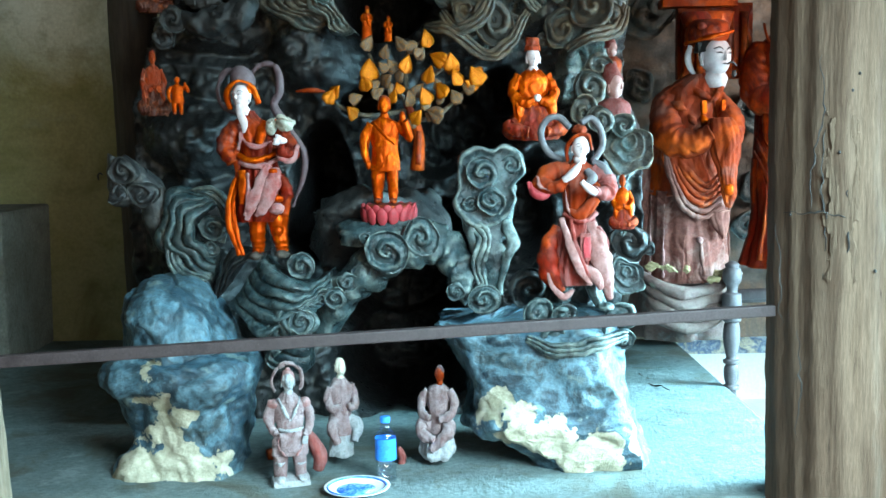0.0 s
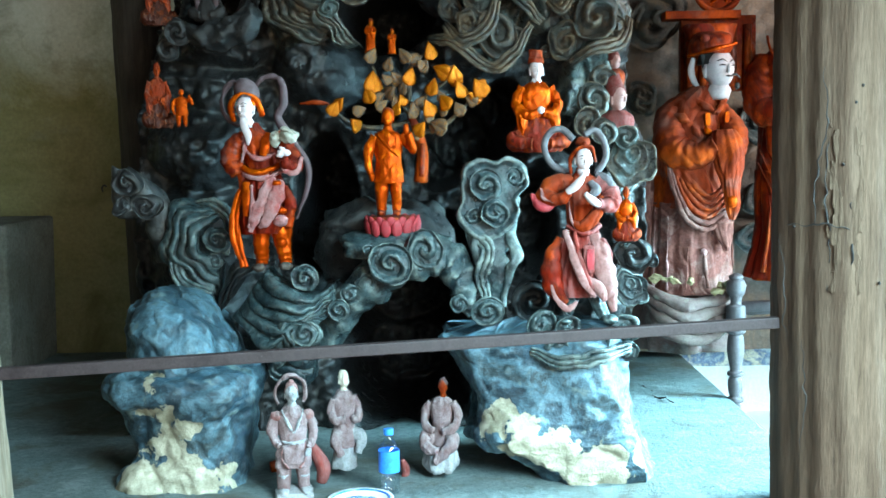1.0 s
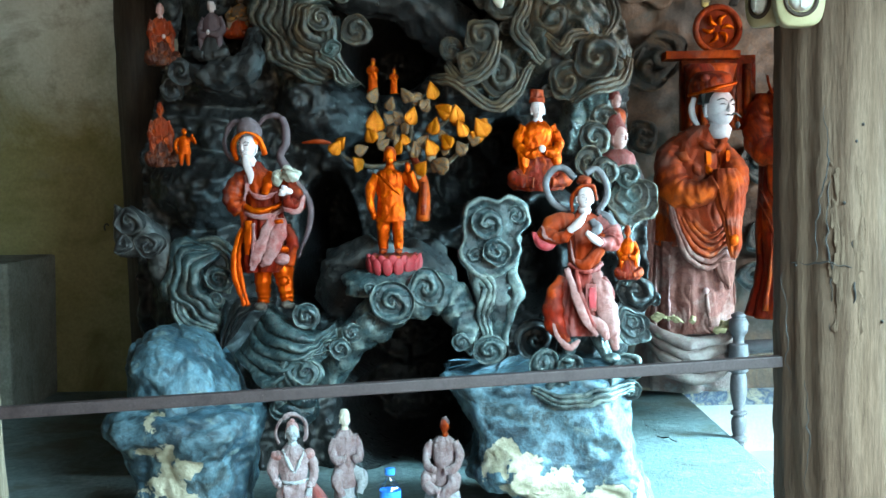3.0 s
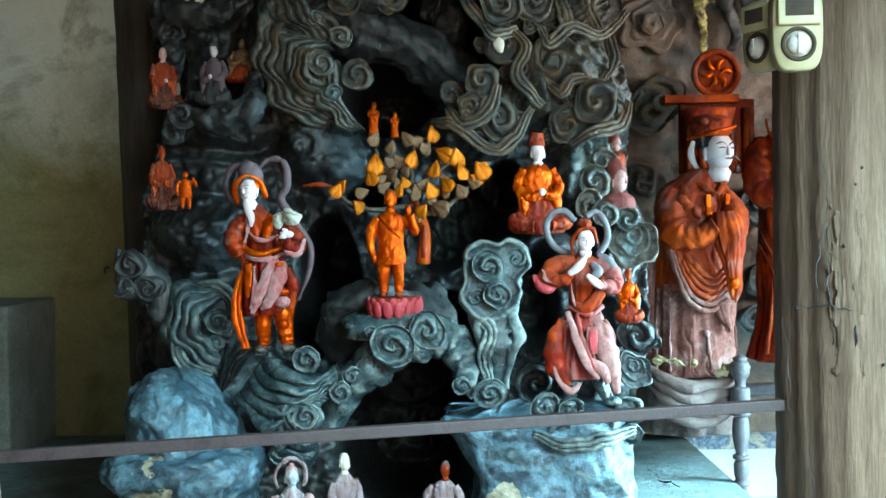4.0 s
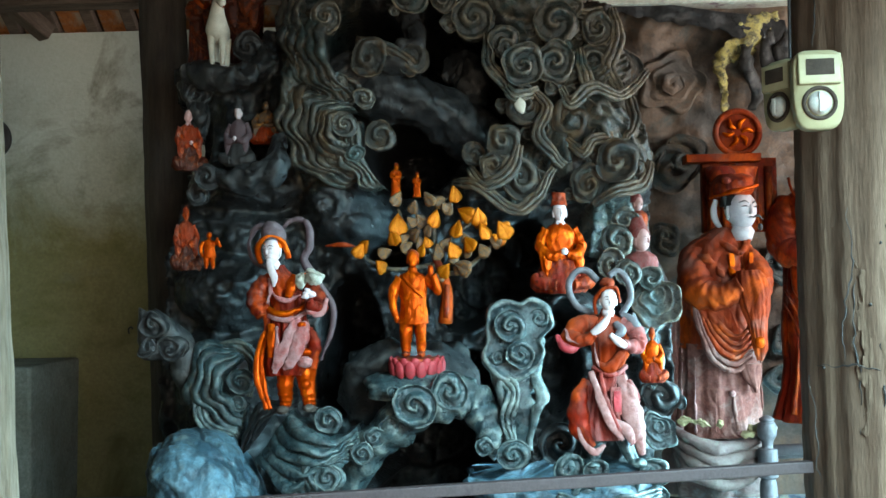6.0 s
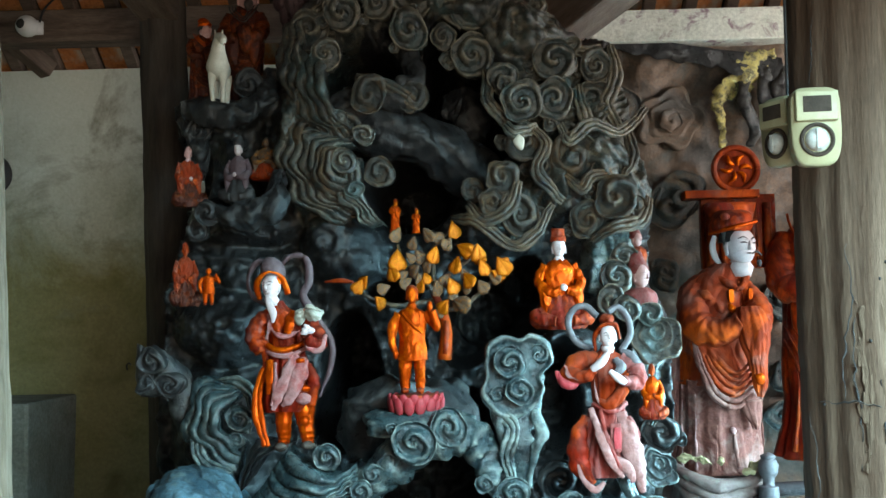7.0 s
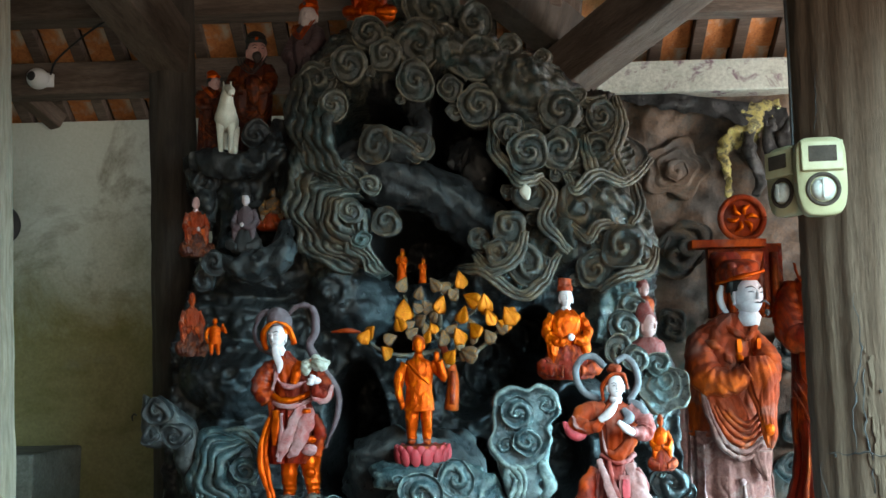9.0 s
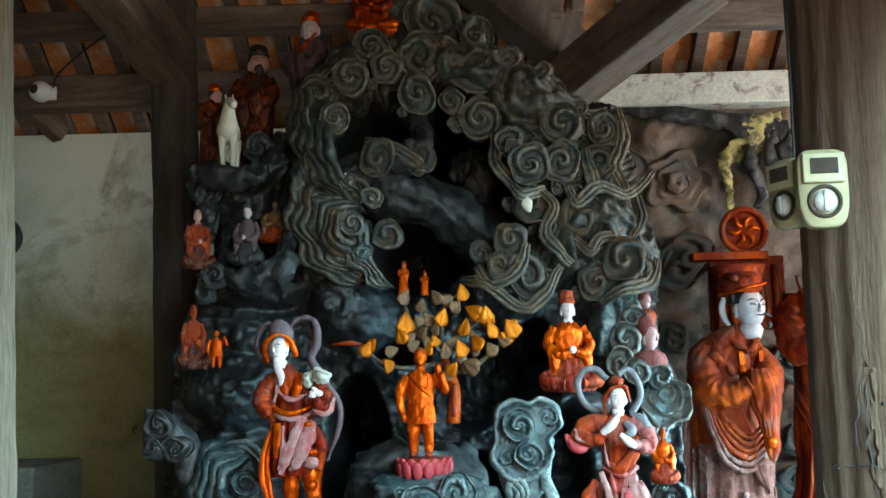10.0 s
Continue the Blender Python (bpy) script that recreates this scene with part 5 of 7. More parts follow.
def head(sh, c, r, face, hair, hat=None, beard=None, tall=1.25, turn=0.0, ink=None):
    nx, ny = math.sin(turn), -math.cos(turn)
    sh.ball((c[0], c[1], c[2] + 0.1 * r), (r * 0.96, r * 1.0, r * tall * 0.92), face, 28, 20)
    sh.ball((c[0] + nx * r * 0.16, c[1] + ny * r * 0.16, c[2] - 0.42 * r), (r * 0.74, r * 0.78, r * tall * 0.62), face, 24, 16)
    # nose, brow and ears
    sh.tube([(c[0] + nx * r * 0.92, c[1] + ny * r * 0.92, c[2] + 0.3 * r), (c[0] + nx * r * 1.06, c[1] + ny * r * 1.06, c[2] - 0.12 * r), (c[0] + nx * r * 0.9, c[1] + ny * r * 0.9, c[2] - 0.22 * r)], [r * 0.07, r * 0.13, r * 0.1], face, 8)
    def at(u, v, k=1.0):
        w = k * r * math.sqrt(max(0.05, 1 - u * u - 0.45 * v * v))
        return (c[0] + nx * w - ny * u * r, c[1] + ny * w + nx * u * r, c[2] + v * r)

    for s_ in (-1, 1):
        sh.tube([at(s_ * 0.14, 0.3), at(s_ * 0.36, 0.4), at(s_ * 0.62, 0.3)], [r * 0.05, r * 0.075, r * 0.04], face, 8)
        sh.tube([at(s_ * 0.2, 0.13, 0.98), at(s_ * 0.38, 0.16, 0.99), at(s_ * 0.56, 0.12, 0.98)], [r * 0.03, r * 0.06, r * 0.03], face, 8)
        if ink is not None:
            sh.tube([at(s_ * 0.12, 0.36, 1.04), at(s_ * 0.38, 0.5, 1.05), at(s_ * 0.68, 0.38, 1.02)], [r * 0.02, r * 0.045, r * 0.02], ink, 6)
            sh.tube([at(s_ * 0.2, 0.13, 1.03), at(s_ * 0.38, 0.17, 1.05), at(s_ * 0.58, 0.13, 1.02)], [r * 0.015, r * 0.04, r * 0.015], ink, 6)
    if ink is not None:
        sh.tube([at(-0.16, -0.5, 1.05), at(0, -0.48, 1.1), at(0.16, -0.5, 1.05)], [r * 0.015, r * 0.045, r * 0.015], ink, 6)
    sh.tube([at(-0.2, -0.52, 0.98), at(0, -0.5, 1.03), at(0.2, -0.52, 0.98)], [r * 0.03, r * 0.07, r * 0.03], face, 8)
    for s_ in (-1, 1):
        e = (c[0] + s_ * r * 0.94 * ny, c[1] - s_ * r * 0.94 * nx, c[2] - 0.1 * r)
        sh.tube([(e[0], e[1], e[2] + 0.3 * r), (e[0] * 1.0, e[1], e[2]), (e[0], e[1], e[2] - 0.5 * r)], [r * 0.1, r * 0.14, r * 0.1], face, 8)
    sh.ball((c[0] - nx * r * 0.26, c[1] - ny * r * 0.26, c[2] + r * 0.22), (r * 1.06, r * 1.06, r * tall * 0.98), hair, 24, 12, 0, 0.5)
    if beard is not None:
        b = (c[0] + nx * r * 0.55, c[1] + ny * r * 0.62)
        sh.loft([(c[2] - r * 2.7, b[0], b[1], r * 0.06, r * 0.05), (c[2] - r * 2.0, b[0], b[1], r * 0.24, r * 0.13), (c[2] - r * 1.3, b[0], b[1], r * 0.32, r * 0.18), (c[2] - r * 0.85, b[0], b[1], r * 0.34, r * 0.2)], beard, 18, 5, 0.08)
    sh.loft([(c[2] - r * 1.9, c[0], c[1] + 0.1 * r, r * 0.6, r * 0.55), (c[2] - r * 0.8, c[0], c[1] + 0.1 * r, r * 0.48, r * 0.48)], face, 14)


def arm(sh, pts, r, sleeve, hand, hr=None):
    sh.tube(pts, r, sleeve, 12, 5)
    hr = hr or r[-1] * 0.62
    a, b = np.array(pts[-2]), np.array(pts[-1])
    d = (b - a) / np.linalg.norm(b - a)
    e = b + d * hr * 0.8
    sh.ball(tuple(e), (hr * 0.8, hr * 0.9, hr * 1.5), hand, 12, 8)
    for q in (-1, 1):
        sh.tube([tuple(e + np.array((q * hr * 0.4, -hr * 0.3, 0))), tuple(e + d * hr * 1.2 + np.array((q * hr * 0.5, -hr * 0.4, hr * 0.5)))], [hr * 0.32, hr * 0.2], hand, 8, 2)


def statue(name, sh, mats, foot, height, turn, label, group="", lean=0.0, roll=0.0, wide=1.0, carved=0.0, smooth_slots=(), knock=0.008):
    m = pose(*foot, lean, roll, turn) @ Matrix.Diagonal((height * wide, height * wide, height, 1))
    rough_up(sh, knock, 8, len(sh.v) % 17)
    ob = thing(name, sh, mats, label, "statue", group, m=m)
    if carved:
        carve(ob.data, carved, 11, 0.35, smooth_slots, 1, height)
    return ob


def official(low=0, ink=None):
    """Tall robed official with joined hands; height 1; low: the material of the hem."""
    s = Shape()
    s.loft([(-0.03, -0.01, 0, 0.185, 0.13), (0.04, -0.01, 0, 0.165, 0.115), (0.12, 0, 0, 0.152, 0.107), (0.3, -0.005, 0, 0.143, 0.102), (0.36, -0.005, 0, 0.139, 0.099)], low, 96, 11, 0.035, 0, 7)
    s.loft([(0.33, -0.005, 0, 0.139, 0.099), (0.5, 0, 0, 0.14, 0.1), (0.66, 0, 0, 0.135, 0.1), (0.75, 0, 0, 0.125, 0.09), (0.8, 0.005, 0, 0.085, 0.07), (0.85, 0.01, 0, 0.045, 0.045)], 0, 96, 11, 0.02, 0, 7)
    # long sleeves that hang from the joined hands
    for x in (-1, 1):
        s.tube([(x * 0.1, 0, 0.75), (x * 0.135, -0.03, 0.66), (x * 0.12, -0.09, 0.57), (x * 0.05 + 0.02, -0.135, 0.56)], [0.05, 0.058, 0.056, 0.045], 0, 16, 8, 1, 7, 0.06)
        s.loft([(0.37, x * 0.07 + 0.03, -0.1, 0.012, 0.012), (0.42, x * 0.075 + 0.02, -0.105, 0.04, 0.022), (0.5, x * 0.075 + 0.02, -0.11, 0.055, 0.03), (0.57, x * 0.07 + 0.02, -0.11, 0.05, 0.035)], 0, 20, 5, 0.08)
    s.loft([(0.44, 0.045, -0.12, 0.015, 0.012), (0.5, 0.045, -0.135, 0.042, 0.026), (0.57, 0.04, -0.14, 0.052, 0.034), (0.63, 0.035, -0.13, 0.05, 0.036), (0.66, 0.03, -0.11, 0.03, 0.03)], 0, 32, 6, 0.09)
    # draped folds down the front
    for k in range(7):
        z = 0.56 - 0.045 * k
        w = 0.1 + 0.006 * k
        s.tube([(-w, -0.055, z + 0.1), (-w * 0.5, -0.1, z - 0.03), (0.03, -0.112, z - 0.075 - 0.004 * k), (w * 0.75, -0.095, z - 0.02), (w * 1.05, -0.06, z + 0.1)], [0.003, 0.006, 0.0075, 0.006, 0.003], low if k > 3 else 0, 8, 6)
    for x in (-0.09, -0.02, 0.07):
        s.tube([(x, -0.082, 0.28), (x * 1.1, -0.1, 0.13), (x * 1.25, -0.108, 0.0)], [0.003, 0.007, 0.011], low, 8, 5)
    for r in (0.06, 0.085, 0.11):
        s.tube([(-r, -0.04, 0.83), (-r * 0.7, -0.085, 0.79 - r * 0.3), (0.02, -0.1, 0.76 - r * 0.7), (r * 0.8, -0.085, 0.79 - r * 0.3), (r, -0.04, 0.83)], 0.0045, 3, 8, 6)
    head(s, (0.03, -0.025, 0.872), 0.073, 1, 2, None, None, 1.3, 0.55, ink)
    if ink is not None:
        s.tube([(0.055, -0.105, 0.84), (0.06, -0.11, 0.81), (0.055, -0.1, 0.77)], [0.03, 0.036, 0.012], ink, 12, 5)
    s.loft([(0.93, 0.022, -0.01, 0.074, 0.074), (0.95, 0.022, -0.01, 0.08, 0.08), (0.97, 0.022, -0.01, 0.076, 0.078), (0.978, 0.02, 0, 0.07, 0.068), (1.0, 0.016, 0.01, 0.07, 0.062), (1.022, 0.014, 0.015, 0.058, 0.05), (1.036, 0.014, 0.015, 0.036, 0.034), (1.04, 0.014, 0.015, 0.012, 0.012)], 3, 28)
    s.tube([(0.1, -0.04, 0.955), (0.03, -0.092, 0.958), (-0.045, -0.05, 0.955)], 0.007, 3, 8)
    s.ball((0.05, -0.088, 0.958), 0.014, 4, 10, 6)
    return s


def skirt(s, rows, mi, folds, amp, phase=0.0):
    s.loft(rows, mi, 120, folds, amp, phase, 8)


def shell_guardian():
    """Standing guardian in a knotted robe who holds up a shell; metres."""
    s = Shape()
    s.tube([(-0.004, 0.0, 0.172), (-0.008, -0.01, 0.088), (-0.008, 0.0, 0.036), (-0.013, 0.0, 0.0)], [0.04, 0.032, 0.026, 0.022], 1, 18, 6, 1, 6, 0.05)
    s.tube([(0.063, -0.01, 0.172), (0.075, -0.02, 0.088), (0.08, -0.02, 0.036), (0.082, -0.02, 0.008)], [0.042, 0.034, 0.026, 0.022], 1, 18, 6, 1, 6, 0.05)
    for c in ((-0.015, -0.02, 0.002), (0.086, -0.04, 0.008)):
        s.ball(c, (0.026, 0.048, 0.018), 4, 12, 8)
    skirt(s, [(0.126, 0.004, 0.0, 0.088, 0.065), (0.172, 0.008, 0.0, 0.1, 0.075), (0.243, 0.013, 0.0, 0.092, 0.07), (0.308, 0.008, 0.0, 0.078, 0.06), (0.352, 0.006, 0.0, 0.066, 0.052)], 0, 9, 0.07, 1)
    # knotted cloths over the skirt
    s.tube([(0.046, -0.05, 0.335), (0.017, -0.085, 0.26), (-0.015, -0.09, 0.193), (-0.036, -0.08, 0.134)], [0.016, 0.026, 0.024, 0.009], 8, 14, 7, 0.5, 4, 0.08)
    s.tube([(0.073, -0.05, 0.318), (0.059, -0.085, 0.251), (0.025, -0.09, 0.182), (-0.004, -0.08, 0.151)], [0.02, 0.032, 0.024, 0.008], 8, 14, 7, 0.5, 4, 0.08)
    s.tube([(-0.05, -0.05, 0.318), (-0.046, -0.07, 0.256), (-0.054, -0.07, 0.193)], [0.014, 0.022, 0.01], 1, 12, 7, 0.5)
    s.tube([(-0.029, -0.06, 0.308), (-0.025, -0.085, 0.235), (-0.042, -0.085, 0.151)], [0.008, 0.012, 0.006], 8, 10, 6)
    s.tube([(0.084, -0.04, 0.297), (0.109, -0.05, 0.235), (0.101, -0.05, 0.151)], [0.02, 0.026, 0.016], 0, 12, 6, 0.7, 5, 0.08)
    s.ball((0.075, -0.06, 0.176), (0.032, 0.022, 0.024), 8, 16, 10, 0.1)
    s.ball((0.08, -0.062, 0.214), (0.024, 0.016, 0.016), 1, 14, 8)
    s.ball((0.075, -0.045, 0.096), (0.024, 0.018, 0.022), 1, 14, 8)
    s.ball((0.065, -0.062, 0.312), (0.02, 0.014, 0.014), 1, 14, 8)
    for dx in (0.0, 0.016):
        s.tube([((-0.071, -0.02, 0.318)[0] + dx, -0.02, (-0.071, -0.02, 0.318)[2]), ((-0.109, -0.03, 0.203)[0] + dx, -0.03, (-0.109, -0.03, 0.203)[2]), ((-0.105, -0.04, 0.109)[0] + dx, -0.045 + dx, (-0.105, -0.04, 0.109)[2]), ((-0.071, -0.04, 0.004)[0] + dx, -0.04, (-0.071, -0.04, 0.004)[2])], [0.008, 0.012, 0.013, 0.009], 1, 12, 7, 0.6)
    # body and belts
    s.loft([(0.335, 0.006, 0.0, 0.064, 0.05), (0.392, 0.002, 0.0, 0.07, 0.056), (0.444, -0.006, 0.0, 0.072, 0.056), (0.482, -0.013, 0.0, 0.066, 0.05), (0.511, -0.019, -0.005, 0.036, 0.035), (0.538, -0.025, -0.01, 0.022, 0.022)], 0, 60, 7, 0.035, 0.5, 7)
    s.tube([(-0.063, -0.035, 0.373), (-0.029, -0.062, 0.356), (0.013, -0.064, 0.354), (0.075, -0.035, 0.381)], 0.011, 1, 10, 6)
    s.tube([(-0.063, -0.035, 0.35), (-0.021, -0.064, 0.333), (0.029, -0.062, 0.335), (0.084, -0.03, 0.36)], 0.01, 8, 10, 6)
    s.tube([(-0.067, -0.03, 0.473), (-0.038, -0.062, 0.423), (0.004, -0.066, 0.402), (0.059, -0.04, 0.423)], [0.006, 0.009, 0.01, 0.006], 8, 10, 6)
    s.tube([(0.038, -0.04, 0.494), (0.025, -0.062, 0.455), (0.013, -0.064, 0.413)], [0.014, 0.022, 0.012], 1, 12, 6, 0.5)
    s.tube([(-0.057, -0.045, 0.486), (-0.05, -0.065, 0.44), (-0.063, -0.055, 0.392)], [0.007, 0.01, 0.006], 8, 10, 6, 0.6)
    # arms
    s.tube([(-0.054, 0.0, 0.486), (-0.096, -0.01, 0.448), (-0.109, -0.02, 0.394), (-0.088, -0.03, 0.344)], [0.034, 0.037, 0.036, 0.02], 0, 18, 8, 1, 6, 0.06)
    s.tube([(-0.084, -0.02, 0.402), (-0.067, -0.03, 0.335), (-0.08, -0.02, 0.287)], [0.02, 0.018, 0.008], 0, 12, 6, 0.6)
    s.tube([(0.05, 0.0, 0.482), (0.105, -0.01, 0.427), (0.13, -0.04, 0.377), (0.105, -0.08, 0.377), (0.092, -0.105, 0.406)], [0.032, 0.034, 0.03, 0.024, 0.018], 0, 18, 8, 1, 6, 0.06)
    s.tube([(0.08, -0.075, 0.39), (0.101, -0.085, 0.354), (0.138, -0.07, 0.356), (0.155, -0.05, 0.406)], [0.009, 0.013, 0.013, 0.008], 8, 12, 7)
    s.ball((0.105, -0.118, 0.423), (0.02, 0.015, 0.013), 2, 14, 8)
    for dx, dz in ((-14, 6), (-12, -2), (-8, -10)):
        e = (0.105, -0.118, 0.423)
        s.tube([e, (e[0] + dx * 0.0021, -0.13, e[2] - dz * 0.0021)], [0.006, 0.004], 2, 8, 3)
    s.ball((0.117, -0.1, 0.482), (0.036, 0.032, 0.028), 6, 20, 12, 0.12)
    s.ball((0.069, -0.09, 0.473), (0.022, 0.02, 0.032), 6, 16, 10, 0.15)
    s.tube([(0.063, -0.11, 0.486), (0.105, -0.125, 0.507), (0.151, -0.12, 0.486)], [0.005, 0.008, 0.004], 6, 8, 5)
    # head, wrap, beard and halo ribbon
    head(s, (-0.046, -0.03, 0.587), 0.036, 2, 1, None, None, 1.28, -0.45, 7)
    s.tube([(-0.054, -0.06, 0.553), (-0.046, -0.075, 0.517), (-0.036, -0.075, 0.486), (-0.038, -0.07, 0.453)], [0.01, 0.014, 0.014, 0.005], 2, 14, 6, 0.6)
    s.tube([(-0.092, -0.01, 0.545), (-0.098, -0.03, 0.595), (-0.075, -0.055, 0.628), (-0.042, -0.055, 0.639), (-0.008, -0.035, 0.62), (0.013, -0.005, 0.561)], [0.012, 0.012, 0.009, 0.009, 0.012, 0.013], 1, 12, 6)
    s.loft([(0.624, -0.042, -0.015, 0.047, 0.045), (0.654, -0.046, -0.01, 0.044, 0.044), (0.683, -0.052, -0.005, 0.03, 0.03), (0.696, -0.054, -0.005, 0.014, 0.014)], 3, 24)
    s.tube([(-0.067, 0.045, 0.52), (-0.13, 0.05, 0.553), (-0.147, 0.05, 0.624), (-0.113, 0.05, 0.683), (-0.05, 0.05, 0.67)], 0.0105, 5, 10, 6)
    s.tube([(-0.025, 0.05, 0.67), (0.021, 0.05, 0.708), (0.073, 0.05, 0.685), (0.082, 0.05, 0.608), (0.059, 0.05, 0.553), (0.096, 0.045, 0.486), (0.163, 0.04, 0.39), (0.163, 0.04, 0.297), (0.117, 0.04, 0.172)], [0.01, 0.011, 0.012, 0.012, 0.013, 0.018, 0.014, 0.012, 0.005], 5, 10, 6)
    return s


def ribbon_guardian():
    """Standing guardian in pale cloths under a looped ribbon; metres."""
    s = Shape()
    s.tube([(-0.028, 0.0, 0.087), (-0.037, 0.0, 0.037), (-0.045, 0.0, 0.0)], [0.034, 0.028, 0.024], 4, 16, 6)
    s.tube([(0.057, 0.0, 0.108), (0.077, -0.01, 0.053), (0.098, -0.01, 0.008)], [0.034, 0.028, 0.024], 4, 16, 6)
    for c in ((-0.053, -0.03, 0.004), (0.106, -0.035, 0.01)):
        s.ball(c, (0.03, 0.05, 0.018), 4, 12, 8)
    skirt(s, [(0.089, -0.008, 0.0, 0.09, 0.06), (0.138, -0.004, 0.0, 0.1, 0.07), (0.23, 0.004, 0.0, 0.088, 0.066), (0.297, 0.01, 0.0, 0.07, 0.056), (0.341, 0.014, 0.0, 0.058, 0.048)], 0, 8, 0.08, 2)
    s.tube([(-0.069, -0.02, 0.305), (-0.098, -0.035, 0.23), (-0.098, -0.045, 0.148), (-0.057, -0.045, 0.065)], [0.016, 0.034, 0.042, 0.02], 3, 16, 8, 0.6, 4, 0.07)
    s.tube([(-0.11, -0.06, 0.158), (-0.089, -0.075, 0.093), (-0.049, -0.07, 0.053), (-0.012, -0.07, 0.081)], [0.006, 0.011, 0.014, 0.008], 8, 12, 7, 0.7)
    s.tube([(-0.053, -0.06, 0.333), (-0.033, -0.088, 0.25), (0.004, -0.1, 0.158), (0.049, -0.09, 0.093)], [0.01, 0.017, 0.018, 0.008], 8, 12, 7, 0.6)
    s.tube([(-0.02, -0.06, 0.329), (-0.008, -0.09, 0.24), (0.024, -0.1, 0.148), (0.061, -0.09, 0.106)], [0.008, 0.012, 0.012, 0.006], 0, 12, 7, 0.6)
    s.tube([(0.053, -0.04, 0.317), (0.077, -0.06, 0.24), (0.093, -0.07, 0.146), (0.122, -0.05, 0.041)], [0.02, 0.034, 0.04, 0.01], 8, 16, 8, 0.6, 4, 0.07)
    s.tube([(0.077, -0.05, 0.305), (0.102, -0.055, 0.24), (0.11, -0.05, 0.203)], [0.012, 0.016, 0.006], 0, 12, 6, 0.6)
    s.tube([(0.016, -0.085, 0.158), (0.061, -0.09, 0.126), (0.085, -0.08, 0.077)], [0.016, 0.024, 0.01], 8, 14, 7, 0.6)
    s.box((0.028, -0.088, 0.23), (0.042, 0.016, 0.1), 0)
    s.box((0.03, -0.098, 0.228), (0.026, 0.012, 0.076), 6)
    s.loft([(0.329, 0.014, 0.0, 0.056, 0.046), (0.392, 0.02, 0.0, 0.064, 0.052), (0.453, 0.022, 0.0, 0.07, 0.052), (0.5, 0.02, 0.0, 0.066, 0.046), (0.528, 0.018, -0.005, 0.03, 0.03), (0.553, 0.016, -0.01, 0.02, 0.02)], 1, 60, 7, 0.035, 0.5, 7)
    s.tube([(-0.045, -0.03, 0.349), (-0.008, -0.056, 0.327), (0.037, -0.056, 0.325), (0.077, -0.03, 0.349)], 0.011, 0, 10, 6)
    s.tube([(-0.037, -0.04, 0.439), (-0.033, -0.055, 0.382), (-0.016, -0.052, 0.333)], [0.005, 0.007, 0.005], 8, 10, 6)
    s.tube([(0.085, -0.04, 0.447), (0.061, -0.062, 0.392), (0.008, -0.062, 0.345), (-0.028, -0.05, 0.366)], [0.012, 0.022, 0.02, 0.008], 1, 14, 7, 0.7)
    # arms
    s.tube([(-0.024, 0.0, 0.504), (-0.081, -0.02, 0.496), (-0.126, -0.05, 0.459), (-0.077, -0.085, 0.443), (-0.041, -0.105, 0.471)], [0.028, 0.034, 0.032, 0.026, 0.015], 1, 18, 8, 1, 6, 0.06)
    s.tube([(-0.171, -0.05, 0.467), (-0.158, -0.06, 0.433), (-0.126, -0.07, 0.414), (-0.089, -0.08, 0.427)], [0.008, 0.015, 0.016, 0.008], 6, 12, 7)
    s.tube([(-0.142, -0.07, 0.488), (-0.134, -0.085, 0.451), (-0.098, -0.095, 0.431)], [0.006, 0.009, 0.006], 8, 10, 6)
    s.tube([(-0.049, -0.105, 0.469), (-0.02, -0.118, 0.49), (0.0, -0.12, 0.512), (0.012, -0.115, 0.534)], [0.012, 0.015, 0.012, 0.005], 2, 12, 5)
    s.tube([(0.065, 0.0, 0.504), (0.114, -0.02, 0.463), (0.11, -0.05, 0.419), (0.057, -0.095, 0.427)], [0.028, 0.034, 0.032, 0.016], 0, 18, 8, 1, 6, 0.06)
    s.tube([(0.061, -0.1, 0.423), (0.037, -0.115, 0.439), (0.012, -0.118, 0.463)], [0.012, 0.014, 0.008], 2, 12, 5)
    s.tube([(0.041, -0.05, 0.5), (0.057, -0.07, 0.473), (0.037, -0.08, 0.453)], [0.012, 0.018, 0.01], 5, 12, 6)
    # head, hair and ribbon
    head(s, (0.018, -0.03, 0.581), 0.031, 2, 1, None, None, 1.42, 0.08, 7)
    s.tube([(-0.024, -0.005, 0.528), (-0.028, -0.02, 0.581), (-0.008, -0.045, 0.618), (0.02, -0.05, 0.628), (0.049, -0.045, 0.618), (0.061, -0.02, 0.573)], [0.008, 0.01, 0.008, 0.008, 0.008, 0.008], 1, 12, 6)
    s.ball((0.016, -0.02, 0.642), (0.028, 0.028, 0.022), 1, 16, 10)
    s.ball((0.018, -0.045, 0.636), (0.012, 0.01, 0.014), 3, 12, 8)
    s.tube([(-0.028, 0.035, 0.532), (-0.089, 0.04, 0.565), (-0.116, 0.04, 0.63), (-0.093, 0.04, 0.683), (-0.051, 0.04, 0.691), (-0.012, 0.03, 0.654)], 0.012, 5, 12, 7)
    s.tube([(0.028, 0.03, 0.666), (0.065, 0.04, 0.683), (0.1, 0.04, 0.646), (0.106, 0.04, 0.585), (0.073, 0.035, 0.528)], 0.012, 5, 12, 7)
    s.tube([(0.069, 0.0, 0.528), (0.102, -0.02, 0.508), (0.122, -0.03, 0.463), (0.118, -0.02, 0.423)], [0.012, 0.016, 0.015, 0.006], 5, 12, 6)
    return s


